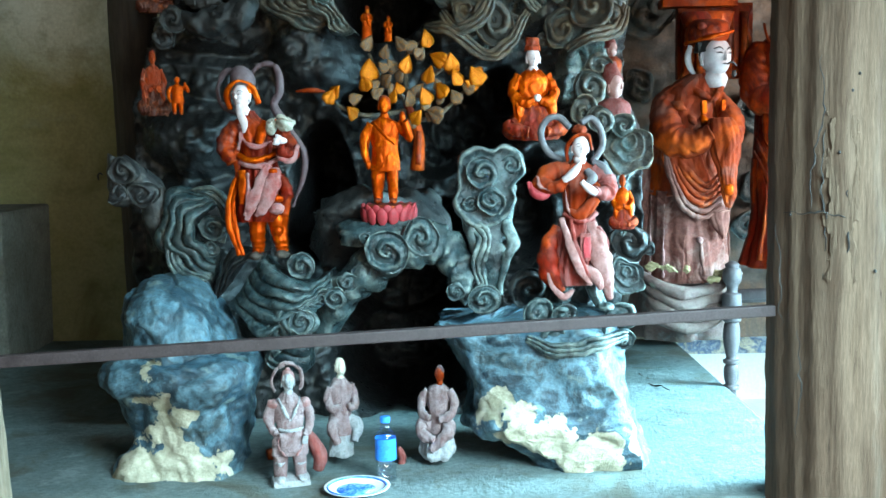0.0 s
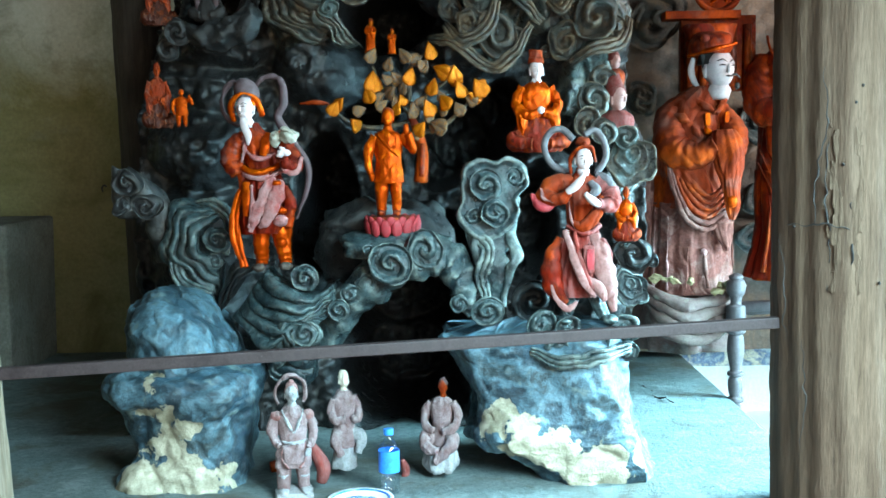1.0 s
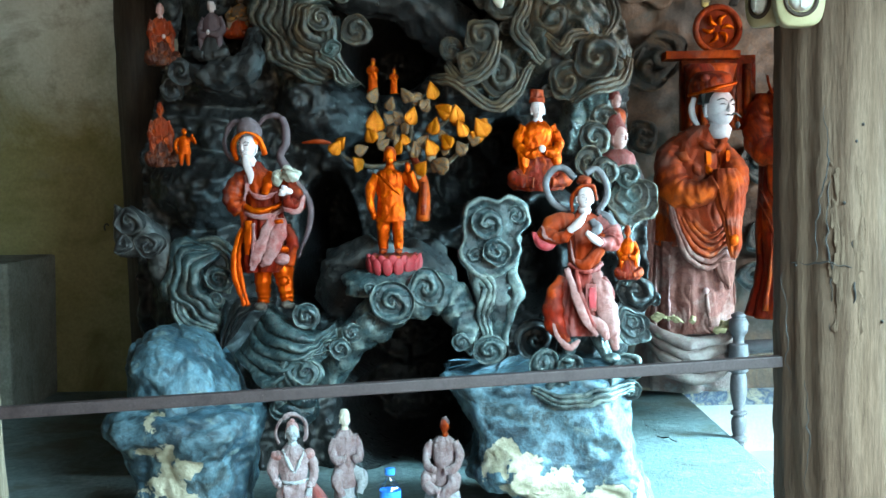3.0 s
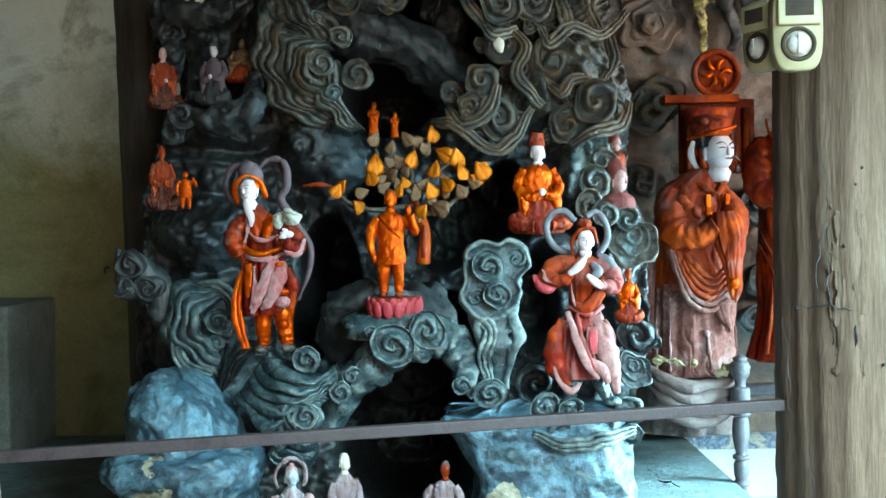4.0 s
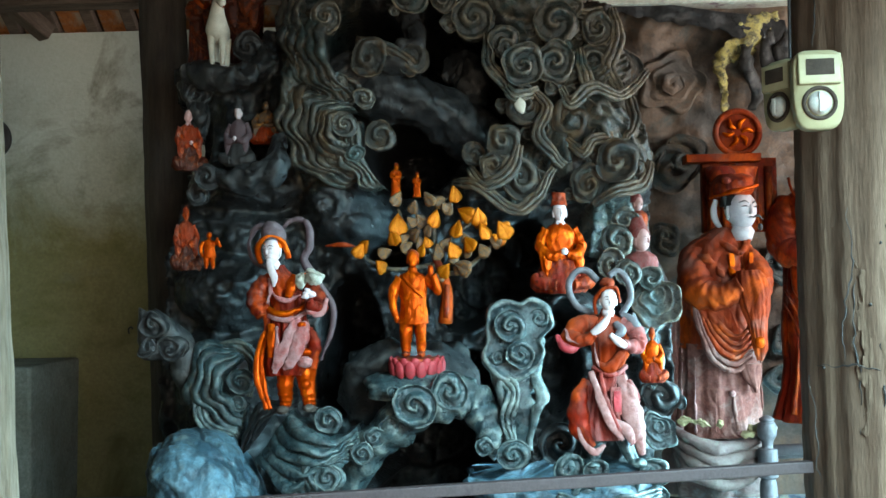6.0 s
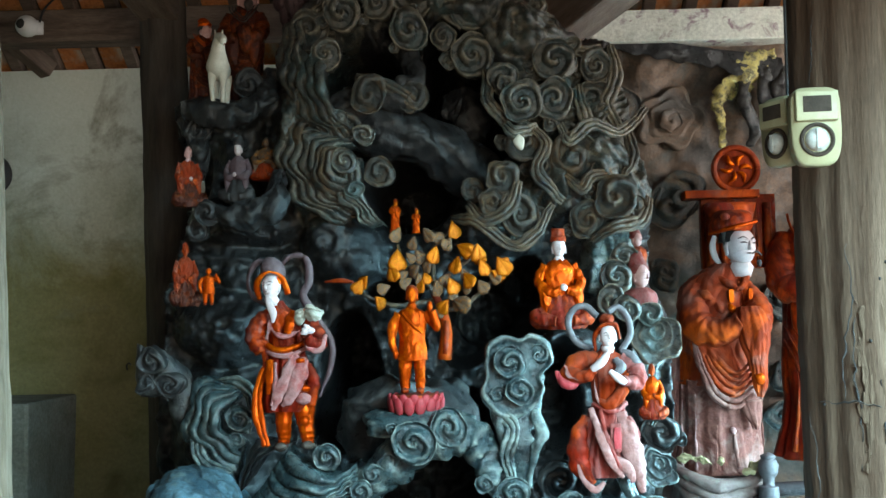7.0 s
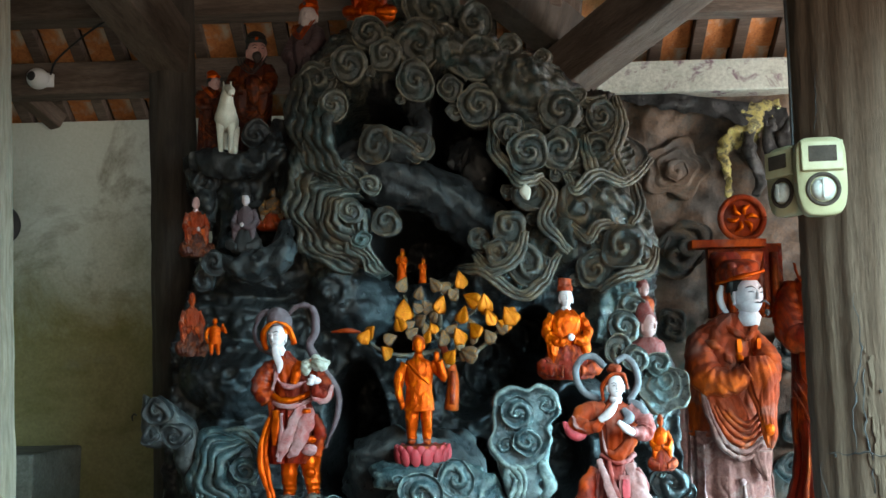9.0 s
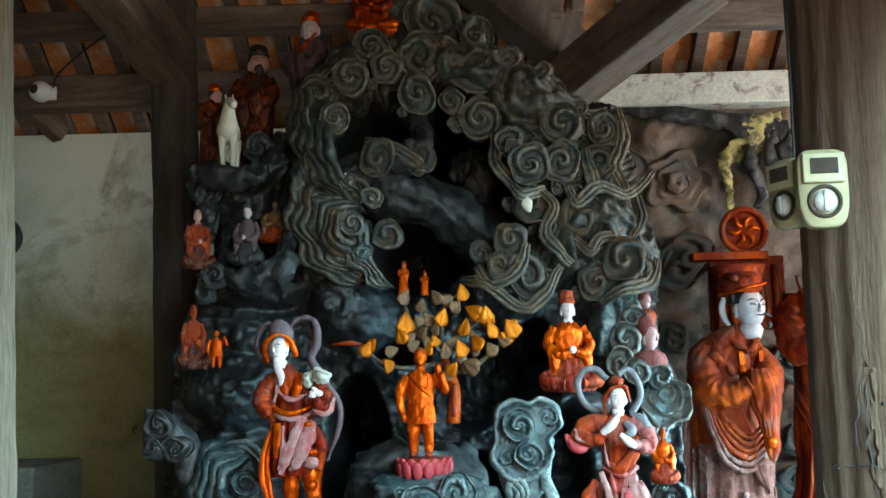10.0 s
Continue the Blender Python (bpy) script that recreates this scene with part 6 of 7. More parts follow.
def tall_official():
    """Tall robed official turned to one side, hands joined in long sleeves; metres."""
    s = Shape()
    s.loft([(-0.011, -0.011, 0.0, 0.22, 0.16), (0.033, -0.011, 0.0, 0.21, 0.155), (0.171, -0.006, 0.0, 0.2, 0.15), (0.337, 0.0, 0.0, 0.192, 0.145), (0.433, 0.006, 0.0, 0.187, 0.14)], 5, 140, 11, 0.028, 0, 8)
    s.loft([(0.403, 0.006, 0.0, 0.188, 0.14), (0.557, 0.011, 0.0, 0.186, 0.14), (0.709, 0.006, 0.0, 0.184, 0.14), (0.833, 0.006, 0.0, 0.176, 0.13), (0.902, 0.011, 0.0, 0.15, 0.11), (0.949, 0.033, -0.01, 0.095, 0.085), (0.987, 0.061, -0.02, 0.055, 0.055)], 0, 140, 9, 0.02, 0, 8)
    s.loft([(0.017, -0.204, 0.05, 0.08, 0.09), (0.254, -0.21, 0.05, 0.066, 0.08), (0.474, -0.204, 0.05, 0.058, 0.075), (0.645, -0.182, 0.05, 0.04, 0.06)], 5, 48, 5, 0.04, 0, 7)
    # sleeves
    s.tube([(-0.094, -0.03, 0.872), (-0.121, -0.07, 0.778), (-0.094, -0.13, 0.673), (-0.006, -0.18, 0.656), (0.072, -0.2, 0.701)], [0.062, 0.074, 0.076, 0.06, 0.05], 0, 30, 9, 1, 9, 0.035)
    s.tube([(0.127, -0.04, 0.866), (0.177, -0.09, 0.783), (0.171, -0.15, 0.695), (0.116, -0.2, 0.684)], [0.05, 0.058, 0.06, 0.052], 0, 30, 9, 1, 7, 0.035)
    s.loft([(0.35, 0.154, -0.19, 0.012, 0.012), (0.419, 0.154, -0.2, 0.034, 0.022), (0.516, 0.143, -0.21, 0.046, 0.032), (0.612, 0.132, -0.215, 0.07, 0.042), (0.709, 0.121, -0.205, 0.075, 0.05), (0.772, 0.116, -0.18, 0.055, 0.05)], 0, 60, 7, 0.06, 0, 7)
    s.ball((0.146, -0.225, 0.441), (0.024, 0.014, 0.03), 4, 14, 8)
    s.loft([(0.199, 0.138, -0.15, 0.012, 0.014), (0.268, 0.127, -0.155, 0.04, 0.022), (0.337, 0.11, -0.16, 0.05, 0.03)], 5, 32, 5, 0.08)
    # hanging sleeve with its looping folds
    for k in range(6):
        a = 5.0 * k
        x0, z0 = (-0.132, 0.0, 0.695)[0] + 0.0022 * a, (-0.132, 0.0, 0.695)[2] - 0.0006 * a
        s.tube([(x0, -0.12, z0), (x0 + 0.012, -0.15, z0 - 0.16 + 0.016 * k), (x0 + 0.07, -0.175, z0 - 0.33 + 0.03 * k), (x0 + 0.17 - 0.006 * k, -0.175, z0 - 0.39 + 0.035 * k), (x0 + 0.26 - 0.012 * k, -0.165, z0 - 0.33 + 0.035 * k)], [0.008, 0.013, 0.015, 0.012, 0.005], 5 if k < 2 else 0, 12, 8)
    s.loft([(0.303, 0.044, -0.14, 0.02, 0.02), (0.419, 0.006, -0.135, 0.09, 0.04), (0.557, -0.039, -0.12, 0.1, 0.055), (0.645, -0.066, -0.1, 0.08, 0.06)], 0, 48, 6, 0.05, 1, 7)
    # seams of the lower robe
    for x, z, e in ((1202, 560, 8), (1222, 575, 8), (1254, 630, 5), (1340, 560, 5)):
        a, b = (-0.193, 0.0, 0.419), (-0.193, 0.0, 0.019)
        o = (x - 1200) / 362.6
        y = -0.15 * math.sqrt(max(0.05, 1 - ((x - 1268) / 80.0) ** 2))
        s.tube([(a[0] + o, y, (712 - z) / 362.6), (a[0] + o - 0.006, y - 0.01, (712 - z) / 725.2), (a[0] + o - 0.012, y - 0.018, b[2])], [0.0025, 0.004, 0.005], e, 10, 6)
    s.tube([(0.036, -0.15, 0.185), (0.041, -0.162, 0.102), (0.044, -0.17, 0.022)], [0.004, 0.009, 0.011], 5, 10, 6)
    s.ball((0.03, -0.155, 0.199), (0.014, 0.01, 0.016), 8, 12, 8)
    # collar and shoulder bands
    s.tube([(-0.039, -0.05, 0.954), (0.028, -0.11, 0.899), (0.088, -0.14, 0.855)], [0.012, 0.018, 0.014], 0, 12, 7, 0.7)
    s.tube([(0.16, -0.05, 0.938), (0.121, -0.11, 0.888), (0.088, -0.14, 0.855)], [0.012, 0.018, 0.014], 0, 12, 7, 0.7)
    s.box((0.05, -0.135, 0.827), (0.022, 0.014, 0.06), 4)
    s.box((0.141, -0.125, 0.833), (0.018, 0.014, 0.05), 4)
    for x in (1232, 1262, 1284, 1326):
        s.tube([(-0.105, -0.1, 0.85), (-0.028, -0.13, 0.811)] if x == 1232 else [((-0.193, 0.0, 0.805)[0] + (x - 1200) / 362.6, -0.13, 0.79), ((-0.193, 0.0, 0.805)[0] + (x - 1190) / 362.6, -0.145, 0.74)], [0.008, 0.006], 4 if x > 1270 else 0, 10, 4)
    # head with hat
    head(s, (0.116, -0.06, 1.065), 0.078, 1, 2, None, None, 1.24, 0.45, 6)
    s.tube([(0.006, -0.04, 1.114), (-0.008, -0.045, 1.065), (0.006, -0.045, 1.01), (0.022, -0.05, 0.982)], [0.011, 0.016, 0.015, 0.011], 1, 12, 6, 0.6)
    s.tube([(0.039, -0.08, 1.136), (0.044, -0.085, 1.092), (0.041, -0.085, 1.065)], [0.016, 0.013, 0.006], 2, 10, 6, 0.5)
    s.tube([(0.154, -0.15, 1.021), (0.177, -0.148, 1.032), (0.199, -0.138, 1.015)], [0.003, 0.006, 0.003], 6, 8, 5)
    s.tube([(0.185, -0.14, 0.993), (0.185, -0.136, 0.96)], [0.008, 0.003], 6, 8, 4)
    s.loft([(1.136, 0.077, -0.04, 0.098, 0.09), (1.164, 0.083, -0.045, 0.106, 0.098), (1.197, 0.088, -0.04, 0.1, 0.092), (1.225, 0.094, -0.03, 0.088, 0.08), (1.241, 0.088, -0.02, 0.06, 0.06)], 3, 36)
    s.loft([(1.203, 0.055, 0.02, 0.07, 0.06), (1.258, 0.044, 0.03, 0.075, 0.05), (1.283, 0.039, 0.03, 0.06, 0.04)], 3, 28)
    s.tube([(-0.022, -0.04, 1.125), (0.039, -0.12, 1.142), (0.11, -0.145, 1.158), (0.193, -0.1, 1.181)], [0.008, 0.012, 0.012, 0.008], 4, 12, 6)
    s.ball((0.039, -0.125, 1.203), (0.022, 0.012, 0.02), 3, 14, 8)
    return s


def seated(hat=True):
    """Cross-legged figure; height 1."""
    s = Shape()
    s.loft([(0.0, 0, 0, 0.3, 0.22), (0.08, 0, 0, 0.36, 0.26), (0.2, 0, 0, 0.3, 0.22), (0.34, 0, 0, 0.2, 0.16)], 0, 48, 7, 0.06)
    for x in (-1, 1):
        s.tube([(x * 0.12, -0.05, 0.16), (x * 0.33, -0.14, 0.12), (x * 0.1, -0.25, 0.08)], [0.09, 0.085, 0.05], 0, 14, 8, 1, 4, 0.06)
        s.tube([(x * 0.17, 0, 0.62), (x * 0.26, -0.05, 0.46), (x * 0.17, -0.17, 0.37), (x * 0.04, -0.2, 0.38)], [0.06, 0.064, 0.058, 0.04], 1, 14, 8, 1, 6, 0.07)
        s.loft([(0.16, x * 0.2, -0.14, 0.03, 0.03), (0.28, x * 0.2, -0.14, 0.07, 0.05), (0.38, x * 0.2, -0.12, 0.07, 0.06)], 1, 16, 4, 0.08)
    s.loft([(0.25, 0, 0, 0.2, 0.15), (0.42, 0, 0, 0.19, 0.14), (0.58, 0, 0, 0.2, 0.13), (0.66, 0, 0, 0.12, 0.09), (0.7, 0, 0, 0.06, 0.06)], 1, 36, 6, 0.03)
    s.ball((0.0, -0.24, 0.4), (0.045, 0.035, 0.035), 2, 12, 8)
    head(s, (0, -0.02, 0.8), 0.085, 2, 3, None, None, 1.2)
    if hat:
        s.loft([(0.86, 0, 0, 0.1, 0.1), (0.91, 0, 0, 0.095, 0.095), (0.93, 0, 0.01, 0.085, 0.08), (0.99, 0, 0.02, 0.088, 0.07), (1.0, 0, 0.02, 0.07, 0.06)], 4, 20)
    return s


def child():
    """Standing boy with one raised arm; height 1."""
    s = Shape()
    for x in (-0.085, 0.075):
        s.tube([(x * 0.8, 0, 0.42), (x, -0.01, 0.26), (x * 1.05, 0, 0.12), (x * 1.05, 0, 0.04)], [0.085, 0.075, 0.06, 0.05], 0, 16, 6)
        s.ball((x * 1.1, -0.05, 0.025), (0.05, 0.09, 0.03), 1, 12, 8)
    s.loft([(0.3, 0, 0, 0.17, 0.12), (0.4, 0, 0, 0.165, 0.115), (0.52, 0, 0, 0.145, 0.1), (0.66, 0, 0, 0.165, 0.105), (0.75, 0, 0, 0.15, 0.09), (0.79, 0, 0, 0.07, 0.06), (0.83, 0, 0, 0.045, 0.045)], 0, 40, 7, 0.025)
    s.tube([(-0.15, 0, 0.73), (-0.22, -0.01, 0.6), (-0.23, -0.04, 0.47), (-0.2, -0.06, 0.38)], [0.06, 0.058, 0.05, 0.035], 0, 14, 6)
    s.ball((-0.19, -0.07, 0.355), (0.035, 0.035, 0.045), 0, 10, 8)
    s.tube([(0.15, 0, 0.73), (0.25, -0.02, 0.66), (0.28, -0.07, 0.62), (0.23, -0.1, 0.76)], [0.06, 0.058, 0.052, 0.035], 0, 14, 6)
    s.ball((0.21, -0.1, 0.8), (0.035, 0.035, 0.05), 0, 10, 8)
    s.tube([(-0.12, -0.07, 0.74), (0.0, -0.12, 0.64), (0.12, -0.1, 0.54)], 0.015, 0, 8)
    head(s, (0, -0.01, 0.905), 0.072, 0, 1, None, None, 1.2)
    return s


RB = (-1, 1)
MAUVE = mat("dusty_mauve_red_cloth", [(0.2, 0.07, 0.065), (0.3, 0.15, 0.145), (0.24, 0.05, 0.045), (0.36, 0.24, 0.23)], 9, 0.55, 0.4, 50, dust=((0.4, 0.28, 0.27), 0.3), spec=0.15)
PALEPINK = mat("faded_pale_pink_cloth", [(0.19, 0.07, 0.062), (0.28, 0.15, 0.14), (0.23, 0.095, 0.085), (0.32, 0.2, 0.185)], 9, 0.55, 0.4, 50, spec=0.15)
INK = mat("black_painted_line", [(0.02, 0.014, 0.012), (0.05, 0.03, 0.026)], 20, 0.6, 0.1, 60)
statue("warrior_statue", shell_guardian(), [RED, ORANGE, FACE, PURPLE, WOODDARK, PURPLE, mat("grey_shell_paint", [(0.2, 0.19, 0.15), (0.36, 0.34, 0.28)], 14, 0.6), INK, MAUVE], (-0.685, 3.98, 1.222), 1.0, 0, "standing red and orange lacquered guardian with a white face and beard", carved=0.0045, smooth_slots=(2, 7), knock=0.004)
statue("warrior_statue", ribbon_guardian(), [PINK, BROWNRED, FACE, RED, TEAL, mat("mauve_grey_paint", [(0.06, 0.055, 0.06), (0.12, 0.11, 0.12)], 10, 0.5, 0.3, 60), LOTUSRED, INK, PALEPINK], (0.469, 3.86, 1.021), 1.0, 0, "standing dusty pink guardian with a white face and looped ribbon", carved=0.0045, smooth_slots=(2, 5, 7), knock=0.004)
# boy on a lotus seat
statue("boy_statue", child(), [ORANGE, BROWNRED], (-0.22, 4.08, 1.4), 0.408, 0, wide=0.82, label="orange lacquered boy statue standing on a red lotus base", carved=0.007)


def lotus():
    base = thing("lotus_base", None, [], "crimson painted lotus base under the boy statue", "lotus base")
    base.matrix_world = pose(*(-0.211, 4.08, 1.329))
    r = 0.094
    part("seat", Shape().loft([(0, 0, 0, r * 0.8, r * 0.8), (0.02, 0, 0, r * 0.92, r * 0.92), (0.062, 0, 0, r, r), (0.068, 0, 0, r * 0.9, r * 0.9)], 0, 32), BROWNRED, base)
    petal = Shape()
    petal.ball((0, 0, 0), (0.022, 0.011, 0.034), 0, 12, 10)
    pm = petal.mesh("petal", [LOTUSRED])
    for row in (0, 1):
        for i in range(14):
            a = 2 * math.pi * (i + 0.5 * row) / 14
            o = new("petal", pm)
            o.parent = base
            o.matrix_local = Matrix.Rotation(a, 4, "Z") @ pose(0, -r * (0.97 + 0.06 * row), 0.04 - 0.014 * row, 20 - 10 * row)
    return base


lotus()
# tall official in the right bay
HEM = mat("dusty_faded_hem_paint", [(0.08, 0.02, 0.014), (0.16, 0.055, 0.042), (0.11, 0.032, 0.024), (0.19, 0.09, 0.075), (0.14, 0.042, 0.03)], 6, 0.6, 0.4, 45, dust=((0.28, 0.18, 0.15), 0.3), spec=0.12, wear_highlight=((0.34, 0.2, 0.15), 0.4, 0.66), patch=((0.19, 0.12, 0.105), 11, 0.58, 0.74))
statue("official_statue", tall_official(), [BROWNRED, FACE, BLACK, RED, ORANGE, HEM, INK, RED, PALEPINK], (1.185, 5.24, 0.941), 1.0, 0, "tall brick-red robed official statue with a white face", carved=0.005, smooth_slots=(1, 2, 3, 4, 6), knock=0.005)
plinth = Shape().loft([pt((1.195, 5.35, 0.633), 0.25, 0.22), pt((1.194, 5.35, 0.754), 0.25, 0.22), pt((1.202, 5.35, 0.869), 0.235, 0.19), pt((1.213, 5.35, 0.955), 0.2, 0.15), pt((1.221, 5.35, 0.998), 0.14, 0.12)], 0, 72, 9, 0.07)
for k in range(4):
    a, b = (0.912, 5.2, 0.983), (1.458, 5.2, 0.879)
    d = 0.05 * k
    plinth.tube([(a[0] + d * 0.4, 5.16, a[2] - d), (a[0] + 0.1, 5.08, a[2] - 0.06 - d), (a[0] + 0.25, 5.04, a[2] - 0.1 - d * 1.1), (a[0] + 0.4, 5.07, a[2] - 0.06 - d), (b[0] - 0.02, 5.18, a[2] - 0.02 - d)], [0.012, 0.026, 0.03, 0.026, 0.012], 0, 12, 7)
cloud_foot = thing("cloud_plinth", rough_up(plinth, 0.014, 8, 2), [mat("grey_pink_worn_plaster", [(0.07, 0.03, 0.026), (0.12, 0.07, 0.062), (0.09, 0.038, 0.032), (0.11, 0.105, 0.1)], 6, 0.7, 0.5, 60, wear_highlight=((0.3, 0.26, 0.2), 0.5, 0.6), patch=((0.2, 0.17, 0.13), 9, 0.62, 0.7))], "worn grey cloud plinth under the official statue", "plinth")
for k, c in enumerate(((0.999, 5.06, 1.026), (1.033, 5.05, 1.011), (1.067, 5.04, 1.006), (1.139, 5.03, 1.011), (1.263, 5.03, 0.957), (1.297, 5.04, 0.981), (0.973, 5.08, 1.008))):
    part("plaster_chip", rough_up(Shape().ball(c, (0.028, 0.008, 0.014 + 0.005 * (k % 3)), 0, 14, 9), 0.018, 30, k), CHIP, cloud_foot, "bare yellowish plaster at the hem")
# spirit tablet behind him
tab = thing("spirit_tablet", None, [], "red lacquered tablet board with a round finial", "tablet")
part("board", Shape().box((1.4, 5.6, 2.109), (0.383, 0.06, 0.383), 0, None, 0.06), RED, tab)
part("cornice", Shape().box((1.306, 5.56, 2.298), (0.38, 0.12, 0.041), 0, None, 0.1), BROWNRED, tab)
part("cap", Shape().loft([pt((1.325, 5.45, 2.069), 0.09, 0.06), pt((1.329, 5.45, 2.154), 0.11, 0.07), pt((1.334, 5.45, 2.241), 0.13, 0.07)], 0, 20), BROWNRED, tab)
for i in range(5):
    part("fluting", Shape().tube([((1.243, 5.55, 2.254)[0] + 0.075 * i, 5.55, (1.326, 5.55, 1.917)[2]), ((1.243, 5.55, 2.254)[0] + 0.075 * i, 5.55, (1.344, 5.55, 2.252)[2])], 0.02, 0, 10, 2), RED, tab)
med = Shape()
c = (1.393, 5.58, 2.432)
ring = [(c[0] + 0.112 * math.cos(a * math.pi / 12), c[1] - 0.02, c[2] + 0.112 * math.sin(a * math.pi / 12)) for a in range(25)]
med.tube(ring, 0.016, 0, 10, 2)
for i in range(6):
    a = i * math.pi / 3
    med.tube([(c[0] + 0.02 * math.cos(a), c[1] - 0.03, c[2] + 0.02 * math.sin(a)), (c[0] + 0.05 * math.cos(a + 0.3), c[1] - 0.035, c[2] + 0.05 * math.sin(a + 0.3)), (c[0] + 0.08 * math.cos(a), c[1] - 0.03, c[2] + 0.08 * math.sin(a))], [0.007, 0.013, 0.005], 1, 8)
med.ball((c[0], c[1], c[2]), (0.112, 0.03, 0.112), 0, 24, 10)
part("medallion", med, [BROWNRED, ORANGE], tab, "round orange-red medallion with a petal relief")

# robed figure half hidden by the thick column
hid = official()
statue("official_statue", hid, [RED, FACE, BLACK, RED, ORANGE], (1.778, 5.45, 1.005), 1.406, -20, "red robed official statue half hidden behind a column")

# figures in the upper grotto
statue("seated_statue", seated(), [RED, ORANGE, FACE, BLACK, BROWNRED], (0.344, 4.12, 1.63), 0.386, 8, wide=0.8, label="seated orange and red statue with a cap and a white face", carved=0.012, smooth_slots=(2,))
half = Shape()
half.loft([(0, 0, 0, 0.24, 0.2), (0.3, 0, 0, 0.26, 0.2), (0.42, 0, 0, 0.12, 0.12)], 0, 30, 6, 0.05)
head(half, (0, -0.02, 0.6), 0.15, 1, 2, None, None, 1.3, 0.6)
half.loft([(0.7, 0.0, 0.03, 0.17, 0.15), (0.85, -0.02, 0.05, 0.13, 0.1), (1.0, 0.0, 0.08, 0.06, 0.05)], 2, 20)
statue("bust_statue", half, [PINK, PINKFACE, PINK], (0.676, 4.28, 1.681), 0.252, 10, "pink-faced figure peering out of the clouds")
statue("bust_statue", half, [BROWNRED, PINKFACE, PINK], (0.689, 4.42, 1.893), 0.158, 10, "small pink-faced figure behind the clouds")
statue("seated_statue", seated(False), [RED, ORANGE, BROWNRED, BROWNRED, ORANGE], (0.673, 4.05, 1.29), 0.224, 0, wide=0.6, label="small orange seated statue behind the ribboned guardian")
statue("seated_statue", seated(False), [SHADEDROBE, BROWNRED, BROWNRED, RED, ORANGE], (-1.145, 4.3, 1.751), 0.283, 20, wide=0.58, label="orange lacquered crouching statue on a rock shelf", carved=0.02)
statue("attendant_statue", child(), [ORANGE, BROWNRED], (-1.026, 4.2, 1.751), 0.146, 10, "tiny orange attendant statue on a rock shelf")
monkey = seated(False)
statue("seated_statue", monkey, [SHADEDROBE, BROWNRED, PINKFACE, BLACK, ORANGE], (-1.119, 4.25, 2.145), 0.273, 30, wide=0.65, label="orange and red monkey-faced statue on the rock edge", carved=0.02, smooth_slots=(2,))
statue("attendant_statue", seated(), [BLACK, PURPLE, FACE, BLACK, BLACK], (-0.925, 4.3, 2.164), 0.272, -10, wide=0.7, label="dark brown robed statue with a white face")
statue("attendant_statue", seated(False), [BROWNRED, GREYLEAF, GREYLEAF, BLACK, BLACK], (-0.838, 4.45, 2.275), 0.199, -10, "small shadowed olive statue in a rock hollow")
statue("rider_statue", official(), [SHADEDROBE, PINKFACE, BLACK, ORANGE, ORANGE], (-1.11, 4.45, 2.597), 0.363, 25, "orange crowned statue standing beside a white horse")
statue("guardian_statue", official(0, 5), [SHADEDROBE, PINKFACE, BLACK, BLACK, ORANGE, INK], (-0.989, 4.75, 2.604), 0.613, -5, "bearded guardian statue in a dull orange robe")
statue("traveller_statue", official(), [PURPLE, FACE, ORANGE, ORANGE, PURPLE], (-0.747, 4.8, 2.791), 0.594, -35, "grey robed statue with an orange cap")
statue("buddha_statue", seated(False), [ORANGE, RED, ORANGE, BLACK, RED], (-0.474, 5, 3.355), 0.316, 0, "red and gold seated statue under the roof")
for p, h in (((-0.303, 4.45, 2.048), 56), ((-0.216, 4.45, 2.041), 42)):
    statue("gilded_statue", official(), [ORANGE, GOLD, RED, RED, GOLD], p, h * 4.45 / 1900, 0, "tiny gilded seated statue in a cave mouth", "gilded figures")

horse = Shape()
horse.tube([(0, 0.22, 0.5), (0, 0.05, 0.5), (0.0, -0.12, 0.52), (0.01, -0.2, 0.68), (0.03, -0.22, 0.86)], [0.13, 0.16, 0.16, 0.11, 0.075], 0, 18, 7)
horse.tube([(0.03, -0.2, 0.9), (0.08, -0.3, 0.86), (0.11, -0.38, 0.8)], [0.075, 0.062, 0.045], 0, 14, 6)
for x in RB:
    horse.tube([(x * 0.07, -0.13, 0.45), (x * 0.08, -0.14, 0.24), (x * 0.07, -0.13, 0.0)], [0.075, 0.04, 0.035], 0, 12, 6)
    horse.tube([(x * 0.07, 0.2, 0.45), (x * 0.08, 0.24, 0.24), (x * 0.07, 0.22, 0.0)], [0.08, 0.045, 0.035], 0, 12, 6)
    horse.tube([(0.02 + x * 0.04, -0.18, 0.94), (0.02 + x * 0.055, -0.18, 1.02)], [0.02, 0.006], 0, 8, 2)
horse.tube([(0.115, -0.34, 0.86), (0.13, -0.35, 0.8), (0.12, -0.36, 0.75)], 0.006, 1, 6)
statue("horse_statue", horse, [HORSE, BROWNRED], (-1.003, 4.3, 2.57), 0.29, 5, "white painted horse statue on a rock shelf")


